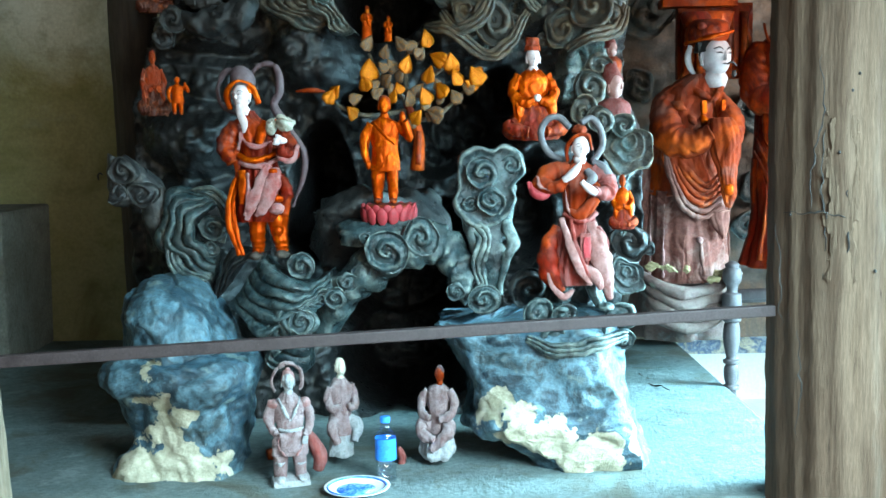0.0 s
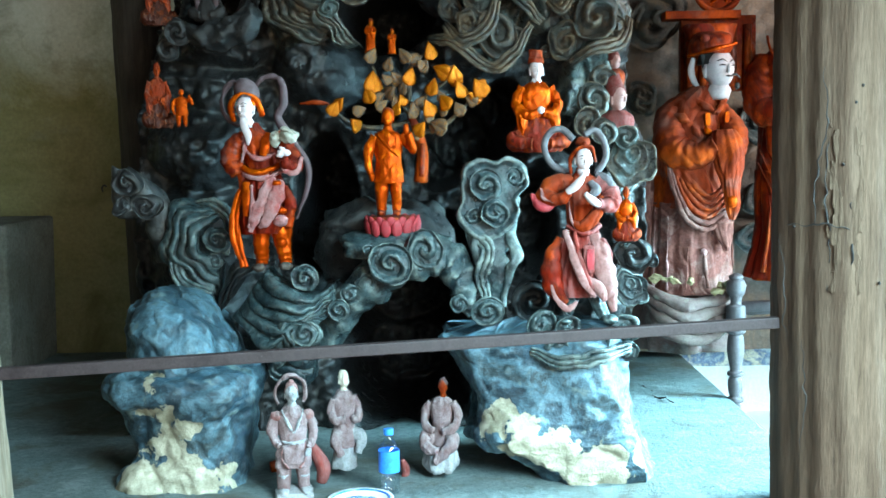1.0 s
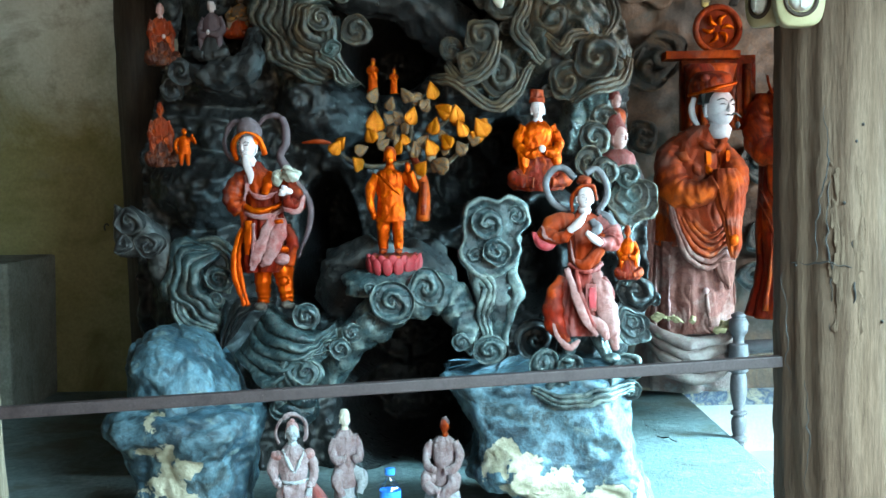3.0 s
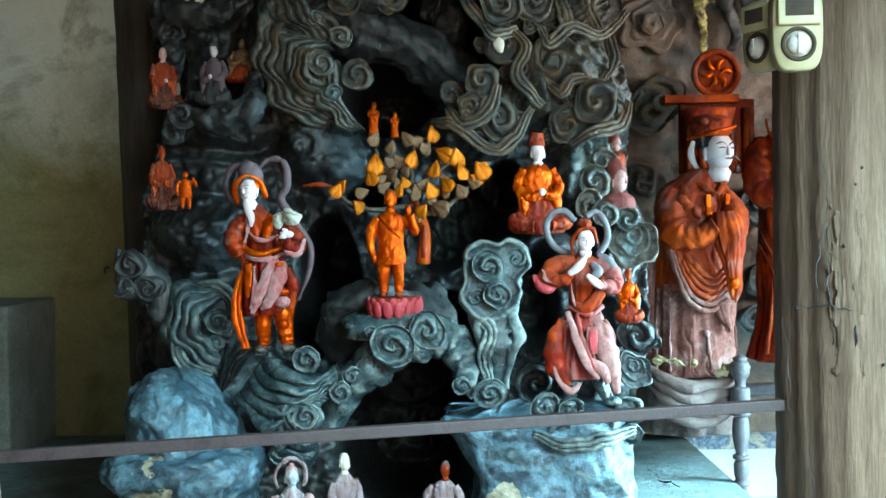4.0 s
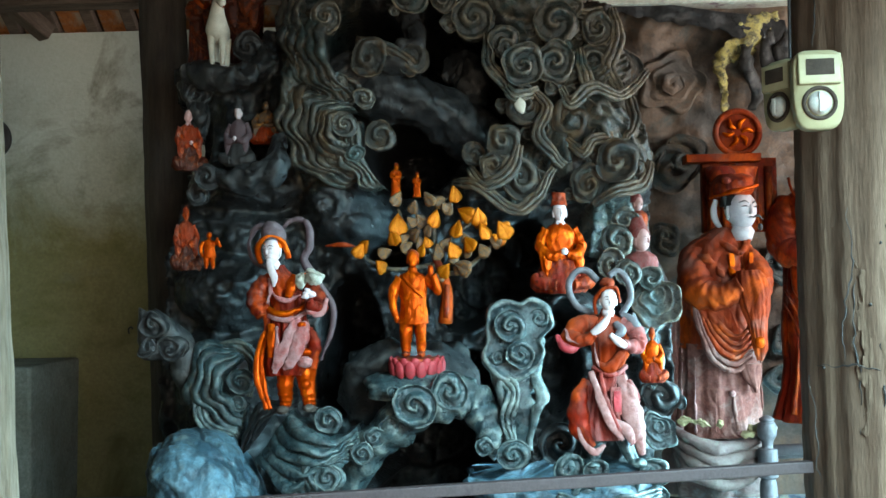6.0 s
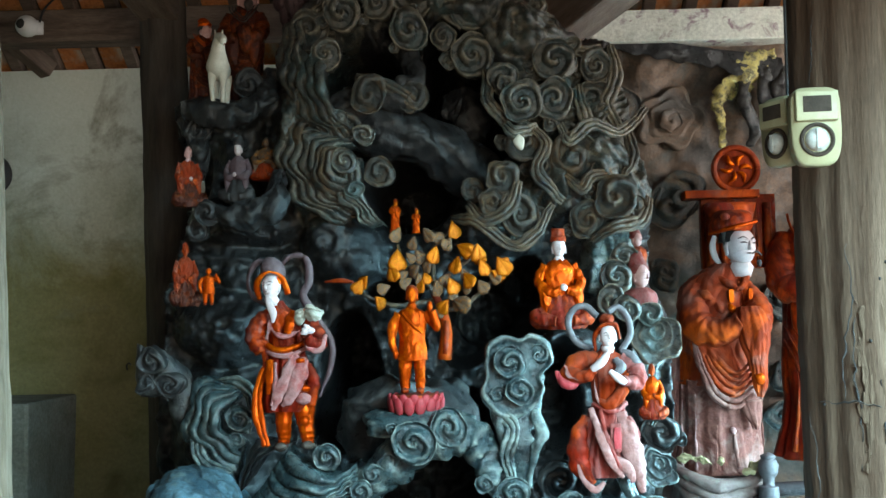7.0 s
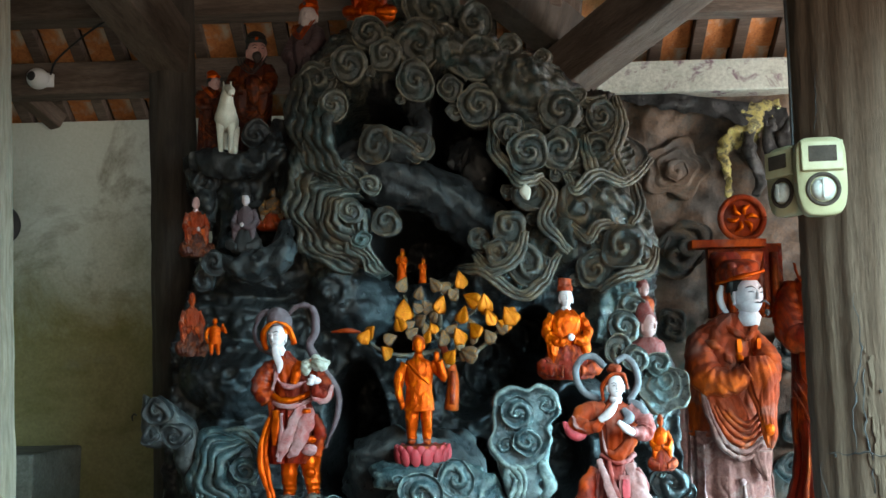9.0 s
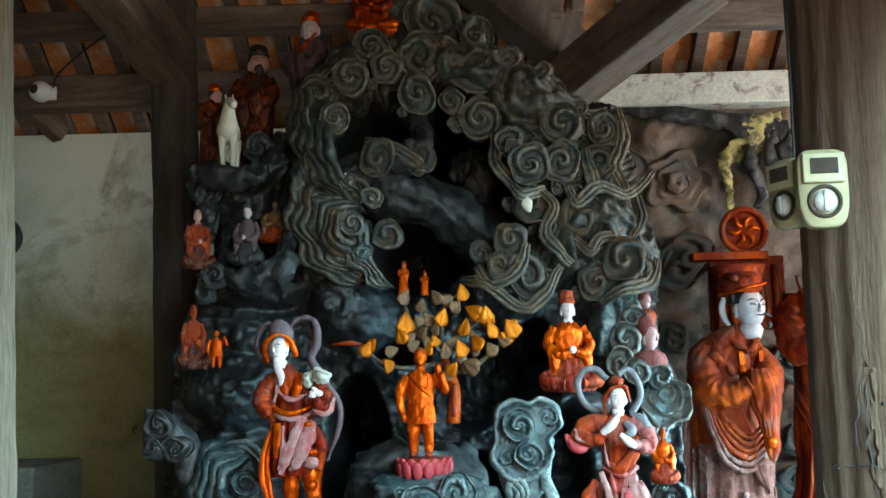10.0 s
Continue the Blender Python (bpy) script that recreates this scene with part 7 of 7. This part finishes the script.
# ---- little clay figures, bottle and plate on the ledge ----
def clay_warrior():
    s = Shape()
    for x in RB:
        s.tube([(x * 0.085, 0, 0.33), (x * 0.095, -0.01, 0.18), (x * 0.1, 0, 0.06)], [0.075, 0.07, 0.06], 0, 14, 6)
        s.ball((x * 0.11, -0.05, 0.065), (0.06, 0.1, 0.04), 1, 12, 8)
    s.box((0, 0, 0.03), (0.36, 0.26, 0.06), 1)
    s.loft([(0.26, 0, 0, 0.17, 0.12), (0.36, 0, 0, 0.17, 0.12), (0.46, 0, 0, 0.14, 0.1), (0.5, 0, 0, 0.13, 0.095)], 0, 40, 7, 0.05)
    s.loft([(0.3, 0, -0.1, 0.09, 0.03), (0.4, 0, -0.1, 0.11, 0.035), (0.47, 0, -0.09, 0.11, 0.03)], 0, 20, 3, 0.05)
    s.loft([(0.48, 0, 0, 0.13, 0.1), (0.6, 0, 0, 0.15, 0.105), (0.7, 0, 0, 0.16, 0.1), (0.76, 0, 0, 0.1, 0.08), (0.8, 0, 0, 0.05, 0.05)], 0, 32, 5, 0.03)
    s.tube([(-0.14, 0, 0.7), (-0.2, 0, 0.6), (-0.18, -0.04, 0.5), (-0.14, -0.1, 0.46)], [0.05, 0.052, 0.045, 0.035], 0, 12, 6)
    s.tube([(0.14, 0, 0.7), (0.2, 0, 0.58), (0.18, -0.04, 0.48), (0.14, -0.1, 0.42)], [0.05, 0.052, 0.045, 0.035], 0, 12, 6)
    s.box((0.14, -0.12, 0.4), (0.05, 0.05, 0.06), 1)
    s.tube([(-0.135, 0, 0.49), (-0.07, -0.095, 0.48), (0.07, -0.095, 0.48), (0.135, 0, 0.49)], 0.018, 1, 10, 5)
    for x in RB:
        s.tube([(x * 0.11, -0.04, 0.76), (x * 0.06, -0.105, 0.66), (0.0, -0.11, 0.56)], [0.014, 0.016, 0.012], 1, 8, 5)
        s.tube([(x * 0.1, -0.09, 0.46), (x * 0.12, -0.12, 0.36), (x * 0.05, -0.13, 0.27)], 0.01, 2, 8, 5)
        s.ball((x * 0.15, -0.01, 0.7), (0.065, 0.06, 0.045), 2, 14, 8)
        s.tube([(x * 0.06, -0.06, 0.2), (x * 0.1, -0.075, 0.19), (x * 0.15, -0.04, 0.2)], 0.014, 1, 8, 4)
    head(s, (0, -0.02, 0.88), 0.07, 1, 2, None, None, 1.2)
    glow_ribbon(s, (0, 0.05, 0.87), 0.15, 0, 0.02)
    s.ball((0, 0, 0.965), (0.03, 0.03, 0.035), 2, 10, 8)
    return s


statue("clay_figure", clay_warrior(), [CLAY, CLAYGREY, mat("faded_rose_paint", [(0.17, 0.05, 0.045), (0.3, 0.13, 0.12), (0.25, 0.17, 0.17)], 8, 0.65, 0.5, 60, dust=((0.4, 0.36, 0.36), 0.4))], (-0.553, 3.66, 0.444), 0.42, 14, wide=0.84, label="dusty pink clay warrior figure with a halo ribbon", group="clay figures", carved=0.012)


def clay_monk():
    s = Shape()
    s.loft([(0, 0, 0, 0.16, 0.14), (0.12, 0, 0, 0.15, 0.13), (0.25, 0, 0, 0.13, 0.12)], 1, 28, 4, 0.06)
    s.loft([(0.22, 0, 0, 0.17, 0.14), (0.34, 0, 0, 0.17, 0.14), (0.48, 0, 0, 0.12, 0.11), (0.6, 0, 0, 0.15, 0.11), (0.72, 0, 0, 0.14, 0.1), (0.79, 0, 0, 0.07, 0.06)], 0, 36, 6, 0.05)
    for x in RB:
        s.tube([(x * 0.13, 0, 0.7), (x * 0.18, -0.02, 0.58), (x * 0.15, -0.09, 0.5), (x * 0.04, -0.14, 0.52)], [0.05, 0.055, 0.05, 0.04], 0, 12, 6)
        s.tube([(x * 0.1, -0.05, 0.35), (x * 0.17, -0.13, 0.3), (x * 0.12, -0.15, 0.16)], [0.08, 0.075, 0.05], 1 if x > 0 else 0, 12, 6)
    head(s, (0, -0.02, 0.89), 0.07, 2, 3, None, None, 1.3)
    return s


statue("clay_figure", clay_monk(), [CLAY, CLAYGREY, HORSE, HORSE], (-0.393, 3.86, 0.486), 0.37, 28, wide=0.78, label="dusty pink clay figure with a chipped pale head", group="clay figures", carved=0.012)


def clay_sitter():
    s = Shape()
    s.loft([(0, -0.04, 0, 0.19, 0.17), (0.06, -0.04, 0, 0.23, 0.2), (0.16, -0.03, 0, 0.23, 0.19), (0.28, -0.02, 0, 0.17, 0.15)], 1, 40, 5, 0.12, 2)
    for x in RB:
        s.tube([(x * 0.08, 0, 0.36), (x * 0.2, -0.11, 0.36), (x * 0.15, -0.2, 0.28), (x * -0.03, -0.22, 0.2 - 0.05 * x)], [0.1, 0.09, 0.07, 0.05], 0, 14, 8, 1, 4, 0.06)
        s.tube([(x * 0.16, 0, 0.74), (x * 0.24, -0.03, 0.62), (x * 0.2, -0.12, 0.5), (x * 0.06, -0.17, 0.46)], [0.06, 0.062, 0.055, 0.04], 0, 14, 6)
    s.loft([(0.28, 0, 0, 0.18, 0.14), (0.42, 0, 0, 0.15, 0.12), (0.6, 0, 0, 0.16, 0.11), (0.74, 0, 0, 0.17, 0.1), (0.8, 0, 0, 0.08, 0.07)], 0, 32, 5, 0.03)
    head(s, (0.02, -0.02, 0.91), 0.066, 2, 3, None, None, 1.25)
    return s


statue("clay_figure", clay_sitter(), [CLAY, CLAYGREY, BROWNRED, PURPLE], (-0.032, 3.84, 0.473), 0.348, -22, wide=0.76, label="dusty pink clay figure seated on a grey stone", group="clay figures", carved=0.012)
frag = Shape().tube([(0, 0, 0), (0.01, -0.01, 0.05), (-0.015, 0, 0.1), (-0.03, 0.01, 0.13)], [0.02, 0.026, 0.022, 0.012], 0, 10, 6)
thing("clay_fragment", frag, [PINK], "broken red lacquered fragment leaning by a clay figure", "fragment", m=pose(*(-0.462, 3.7, 0.487)))
thing("clay_fragment", frag, [PINK], "small dusty pink fragment behind the bottle", "fragment", m=pose(*(-0.177, 3.86, 0.439), 0, 0, 90) @ Matrix.Scale(0.6, 4))
thing("clay_fragment", frag, [BROWNRED], "broken red-brown fragment lying behind a clay figure", "fragment", m=pose((-0.675, 3.9, 0.46)[0], 3.9, LEDGE_Z + 0.03, 0, 70, 40))

bottle = thing("water_bottle", None, [], "clear plastic water bottle with a blue label and cap", "bottle", m=pose(-0.22, 3.669, LEDGE_Z + 0.001) @ Matrix.Scale(1.12, 4))
R = 0.0325
part("body", Shape().loft([(0, 0, 0, R * 0.8, R * 0.8), (0.004, 0, 0, R * 0.98, R * 0.98), (0.015, 0, 0, R, R), (0.03, 0, 0, R * 0.95, R * 0.95), (0.045, 0, 0, R, R), (0.06, 0, 0, R * 0.95, R * 0.95), (0.075, 0, 0, R, R), (0.13, 0, 0, R, R), (0.15, 0, 0, R * 0.9, R * 0.9), (0.17, 0, 0, R * 0.5, R * 0.5), (0.18, 0, 0, 0.0135, 0.0135), (0.19, 0, 0, 0.0135, 0.0135)], 0, 32), CLEAR, bottle)
lab = Shape()
lab.grid([[(R * 1.025 * math.cos(a * math.pi / 20), R * 1.025 * math.sin(a * math.pi / 20), z) for a in range(40)] for z in (0.07, 0.1, 0.138)], 0, True)
part("label", lab, BLUEPLASTIC, bottle, "blue wrap-round label")
part("cap", Shape().loft([(0.186, 0, 0, 0.015, 0.015), (0.19, 0, 0, 0.0155, 0.0155), (0.203, 0, 0, 0.0155, 0.0155), (0.205, 0, 0, 0.013, 0.013)], 0, 24, 24, 0.02), BLUEPLASTIC, bottle, "blue screw cap")
plate = thing("plate", None, [], "small blue and white porcelain plate on the ledge", "plate", m=pose(-0.313, 3.55, LEDGE_Z))
prof = [(0.0, 0.06), (0.006, 0.064), (0.012, 0.09), (0.02, 0.112), (0.023, 0.113), (0.021, 0.108), (0.014, 0.088), (0.009, 0.06), (0.008, 0.0)]
dish = Shape()
dish.grid([[(r * math.cos(a * math.pi / 24), r * math.sin(a * math.pi / 24), z) for a in range(48)] for z, r in prof], 0, True)
part("dish", dish, WHITEPORC, plate)
decor = Shape().ball((-0.012, 0.0, 0.0095), (0.07, 0.066, 0.003), 0, 28, 6, 0.2)
decor.tube([(0.1 * math.cos(a * math.pi / 16), 0.1 * math.sin(a * math.pi / 16), 0.0195) for a in range(33)], 0.004, 0, 6, 2)
part("glaze_pattern", decor, BLUEPORC, plate, "cobalt blue painted flower")


# ---- tree with gilded leaves behind the boy ----
tree = thing("leaf_tree", None, [], "small branching tree with gilded heart-shaped leaves", "tree")
part("trunk", Shape().tube([(-0.108, 4.4, 1.517), (-0.098, 4.38, 1.632), (-0.114, 4.36, 1.712), (-0.147, 4.36, 1.791)], [0.03, 0.024, 0.02, 0.014], 0, 10, 6), BROWNRED, tree)
for pts in ([(-0.136, 4.36, 1.757), (-0.294, 4.34, 1.737), (-0.406, 4.33, 1.772), (-0.454, 4.33, 1.829)], [(-0.114, 4.36, 1.712), (-0.022, 4.33, 1.732), (0.069, 4.32, 1.809), (0.149, 4.32, 1.885)], [(-0.136, 4.36, 1.769), (-0.179, 4.34, 1.836), (-0.256, 4.33, 1.904), (-0.288, 4.33, 1.982)], [(-0.147, 4.36, 1.791), (-0.088, 4.34, 1.857), (0.004, 4.33, 1.922), (0.027, 4.33, 1.977)], [(-0.146, 4.36, 1.803), (-0.144, 4.34, 1.88), (-0.142, 4.33, 1.969), (-0.073, 4.33, 2.034)]):
    part("branch", Shape().tube(pts, [0.011, 0.01, 0.008, 0.005], 0, 8, 6), CLOUD_BROWN, tree)


def leaf_mesh(material):
    s = Shape()
    rows = []
    for i in range(9):
        t = i / 8
        w = 0.5 * math.sin(math.pi * t ** 0.62) ** 0.8 * (1 - 0.25 * t) + 0.002
        rows.append([(x * w, -0.08 * (1 - x * x) - 0.07 * math.sin(3 * t), t * 1.1 - 0.5) for x in (-1, -0.6, -0.12, 0, 0.12, 0.6, 1)])
    for r in rows:
        r[3] = (r[3][0], r[3][1] + 0.045, r[3][2])
    n = len(rows) * 7
    s.grid(rows)
    s.grid([[(x * 0.98, y + 0.09, z) for x, y, z in r] for r in rows])
    rim = [0 + 7 * i for i in range(9)] + [7 * i + 6 for i in range(8, -1, -1)]
    for a, b in zip(rim, rim[1:] + rim[:1]):
        s.f.append((a, b, b + n, a + n))
        s.m.append(0)
    return s.mesh("leaf", [material])


LEAVES = [leaf_mesh(GOLD), leaf_mesh(GREYLEAF)]
SPOTS = [
    ((-0.445, 4.28, 1.812), 0.9, 30, 0), ((-0.357, 4.28, 1.748), 0.95, -50, 0), ((-0.285, 4.26, 1.911), 1.25, 5, 0), ((-0.301, 4.25, 1.861), 1.0, -15, 0), ((-0.22, 4.27, 1.873), 0.95, 60, 1), ((-0.169, 4.26, 1.839), 0.7, -20, 0),
    ((-0.14, 4.26, 1.931), 1.05, 20, 0), ((-0.193, 4.3, 1.928), 0.9, -40, 1), ((-0.052, 4.25, 1.887), 1.0, 10, 0), ((-0.011, 4.27, 1.951), 1.1, -60, 0), ((0.037, 4.26, 1.934), 1.05, -10, 0), ((0.058, 4.25, 1.876), 1.0, -20, 0),
    ((0.136, 4.26, 1.88), 1.15, -30, 0), ((0.102, 4.27, 1.837), 0.85, -50, 1), ((-0.002, 4.25, 1.829), 1.0, -40, 0), ((-0.065, 4.24, 1.804), 1.0, -25, 0), ((-0.127, 4.25, 1.798), 0.95, -20, 1), ((0.053, 4.27, 1.803), 0.85, -30, 1),
    ((-0.028, 4.24, 1.737), 1.15, -65, 1), ((-0.104, 4.23, 1.725), 0.95, 40, 0), ((-0.124, 4.3, 2.004), 0.9, -70, 1), ((-0.057, 4.3, 2.031), 1.0, -15, 0), ((-0.3, 4.36, 2.023), 0.7, 80, 0), ((-0.193, 4.24, 1.806), 0.8, 10, 0), ((-0.085, 4.3, 1.976), 0.8, 30, 1), ((-0.254, 4.27, 1.823), 0.8, 50, 1),
]
SPOTS += [
    ((-0.092, 4.27, 1.977), 0.7, 80, 1), ((-0.224, 4.29, 1.982), 0.7999999999999999, 20, 1), ((-0.159, 4.27, 2.013), 0.8999999999999999, -30, 1), ((-0.265, 4.29, 1.858), 0.7, 60, 1), ((-0.197, 4.27, 1.833), 0.7999999999999999, -20, 1), ((-0.096, 4.29, 1.832), 0.8999999999999999, 35, 1), ((-0.011, 4.27, 1.796), 0.7, -50, 1), ((0.056, 4.29, 1.799), 0.7999999999999999, -35, 1), ((0.118, 4.27, 1.849), 0.8999999999999999, -60, 0), ((0.142, 4.29, 1.901), 0.7, -75, 0), ((-0.343, 4.27, 1.803), 0.7999999999999999, 70, 1), ((-0.424, 4.29, 1.832), 0.8999999999999999, 50, 0), ((-0.053, 4.27, 1.73), 0.7, -60, 1), ((-0.121, 4.29, 1.709), 0.7999999999999999, 40, 1), ((-0.29, 4.27, 2.016), 0.8999999999999999, 25, 1), ((-0.017, 4.29, 1.853), 0.7, -20, 1), ((-0.166, 4.27, 1.889), 0.7999999999999999, 40, 1), ((0.041, 4.29, 1.919), 0.8999999999999999, -20, 0), ((-0.229, 4.27, 1.924), 0.7, -45, 1), ((-0.064, 4.29, 1.775), 0.7999999999999999, 20, 1),
]
for k, (p, sc, tw, dull) in enumerate(SPOTS):
    o = new("leaf", LEAVES[dull])
    o.parent = tree
    o.matrix_local = pose(*p, 18 * math.sin(k * 2.1), tw, 40 * math.sin(k * 1.3)) @ Matrix.Scale(0.068 * sc, 4)
gl = Shape().tube([(-0.594, 4.4, 1.841), (-0.523, 4.38, 1.844), (-0.475, 4.4, 1.837)], [0.004, 0.011, 0.005], 0, 10, 5)
part("gilded_patch", gl, BROWNRED, grotto)
tw = Shape().tube([(-0.095, 4.28, 1.672), (-0.098, 4.28, 1.606), (-0.102, 4.28, 1.539)], [0.012, 0.013, 0.011], 0, 10, 4)
thing("incense_roll", tw, [RED], "red-brown rolled scroll upright behind the boy statue", "scroll")


# ---- railing with a turned baluster, right bay ----
def baluster():
    th = thing("balustrade", None, [], "purple-brown turned wooden balustrade beside the ledge", "balustrade")
    b = (1.346, 5, 0.429)
    t = (1.345, 5, 1.045)
    h = t[2] - b[2]
    base = (b[0], 5.0)
    prof = [(0, 0.03), (0.1, 0.032), (0.19, 0.024), (0.2, 0.036), (0.225, 0.036), (0.235, 0.026), (0.27, 0.033), (0.33, 0.034), (0.36, 0.024), (0.365, 0.037), (0.385, 0.037), (0.395, 0.024), (0.44, 0.03), (0.52, 0.04), (0.6, 0.036), (0.62, 0.03), (0.63, 0.042), (0.65, 0.045), (0.78, 0.045), (0.8, 0.042), (0.81, 0.026), (0.85, 0.028), (0.88, 0.042), (0.93, 0.044), (0.955, 0.036), (0.96, 0.03), (0.98, 0.034), (1.0, 0.006)]
    sh = Shape().loft([(b[2] - 0.15 + (h + 0.15) * (k if k > 0 else 0), base[0], base[1], r, r) for k, r in prof], 0, 24, 0, 0, 0, 3)
    part("newel", sh, BALUSTER, th)
    for dz, dy in ((0.0, 0.0), (-0.035, 0.12)):
        part("rail", Shape().tube([(base[0], 5.0 + dy, (1.421, 5, 0.883)[2] + dz), (base[0] + 1.6, 5.3 + dy, (1.421, 5, 0.883)[2] + dz)], 0.026, 0, 10, 2), BALUSTER, th)
    part("strut", Shape().tube([(base[0] + 0.2, 5.05, (1.422, 5, 0.821)[2]), (base[0] + 0.35, 5.05, (1.424, 5, 0.699)[2])], 0.02, 0, 8, 2), BALUSTER, th)


baluster()


# ---- fixtures ----
def alarm(name, p, s, turn):
    """Twin-spot emergency lamp housing on the column."""
    th = thing(name, None, [], "yellowed cream plastic alarm housing with a round lamp", "alarm lamp", "alarm lamps", m=pose(*p, 0, 0, turn) @ Matrix.Scale(s, 4))
    body = Shape()
    rows = []
    for y, k in ((0.0, 1.0), (-0.16, 1.0), (-0.2, 0.96)):
        ring = []
        for i in range(32):
            a = 2 * math.pi * i / 32
            x, z = math.cos(a), math.sin(a)
            x = math.copysign(abs(x) ** 0.45, x) * 0.31
            z = math.copysign(abs(z) ** (0.35 if z > 0 else 0.8), z) * 0.5
            ring.append((x * k, y, z * k))
        rows.append(ring)
    n0 = body.grid(rows, 0, True)
    body.cap(n0, 32)
    body.cap(n0 + 64, 32, 0, True)
    body.box((0, -0.2, 0.25), (0.52, 0.14, 0.38), 0, None, 0.15)
    part("housing", body, PLASTIC, th)
    part("window", Shape().box((0, -0.272, 0.27), (0.34, 0.02, 0.2), 0), DARKPLASTIC, th, "dark rectangular window")
    rg = [(0.19 * math.cos(a * math.pi / 12), -0.21, -0.17 + 0.19 * math.sin(a * math.pi / 12)) for a in range(25)]
    part("lamp_ring", Shape().tube(rg, 0.028, 0, 8, 2), DARKPLASTIC, th, "brown ring round the lamp")
    part("lamp", Shape().ball((0, -0.2, -0.17), (0.15, 0.1, 0.15), 0, 20, 10), LENS, th, "silvery lamp")
    part("lamp_bar", Shape().box((0, -0.3, -0.17), (0.06, 0.02, 0.24), 0), LENS, th)


alarm("alarm_lamp", (1.026, 3.17, 2.21), 0.234, -4)
alarm("alarm_lamp", (0.976, 3.26, 2.216), 0.213, -62)
cable = Shape().tube([(1.015, 3.36, 2.871), (1.01, 3.34, 2.64), (1.005, 3.33, 2.435), (1.001, 3.32, 2.334)], 0.005, 0, 6, 5)
thing("cable", cable, [BLACK], "black cable running down the thick column", "cable")
dome = thing("security_camera", None, [], "white dome security camera fixed to a roof beam", "camera")
cd = (-2.457, 5.88, 3.381)
part("dome", Shape().ball(cd, (0.062, 0.07, 0.06), 0, 20, 14), WHITEPLASTIC, dome)
part("lens", Shape().ball((cd[0] - 0.012, cd[1] - 0.055, cd[2]), (0.028, 0.025, 0.028), 0, 16, 10), BLACK, dome, "black glass lens")
part("mount", Shape().loft([(cd[2] - 0.035, cd[0] + 0.02, cd[1] + 0.04, 0.055, 0.04), (cd[2] + 0.035, cd[0] + 0.02, cd[1] + 0.04, 0.055, 0.04)], 0, 20), WHITEPLASTIC, dome)
thing("cable", Shape().tube([(-2.374, 5.85, 3.394), (-2.332, 5.86, 3.495), (-1.999, 5.6, 3.597), (-1.689, 5.4, 3.627)], 0.006, 0, 6, 6), [BLACK], "thin black cable from the camera to the beam", "cable")
thing("wall_hook", Shape().tube([(-2.07, 6.46, 1.415), (-2.071, 6.44, 1.449), (-2.054, 6.43, 1.466), (-2.044, 6.44, 1.455)], 0.005, 0, 8, 4), [BLACK], "small bent iron hook in the plaster wall", "hook")
# plain round black disc on the wall, of unknown use
black_disc = thing("wall_disc", Shape().loft([(0, 0, 0, 0.12, 0.12), (0.04, 0, 0, 0.13, 0.13), (0.07, 0, 0, 0.09, 0.09)], 0, 28), [BLACK], "round black fixture on the back wall", "fixture", m=pose((-2.895, 6.42, 2.622)[0], 6.44, (-2.895, 6.42, 2.622)[2], 90))

# ---- roof rafters and tiles, between the timbers ----
rafter = Shape().box((0, 0, 0), (0.07, 4.4, 0.06), 0, None, 0.1).mesh("rafter", [BEAM], False)
tile = Shape().box((0, 0, 0), (0.17, 0.3, 0.018), 0, None, 0.2).mesh("roof_tile", [TILE], False)
slope = math.degrees(math.atan(0.62))
for i in range(36):
    x = -4.2 + 0.24 * i
    o = new("rafter", rafter)
    o.parent = ceiling
    o.matrix_local = pose(x, 5.1, roof_z(5.1) - 0.02, -slope)
    for k in range(9):
        y = 7.0 - 0.24 * k
        o = new("roof_tile", tile)
        o.parent = ceiling
        o.matrix_local = pose(x + 0.12 + 0.006 * math.sin(i * 5 + k * 3), y, roof_z(y) + 0.035 + 0.004 * math.sin(i * 3 + k), -slope - 2, 1.5 * math.sin(i + 2 * k))
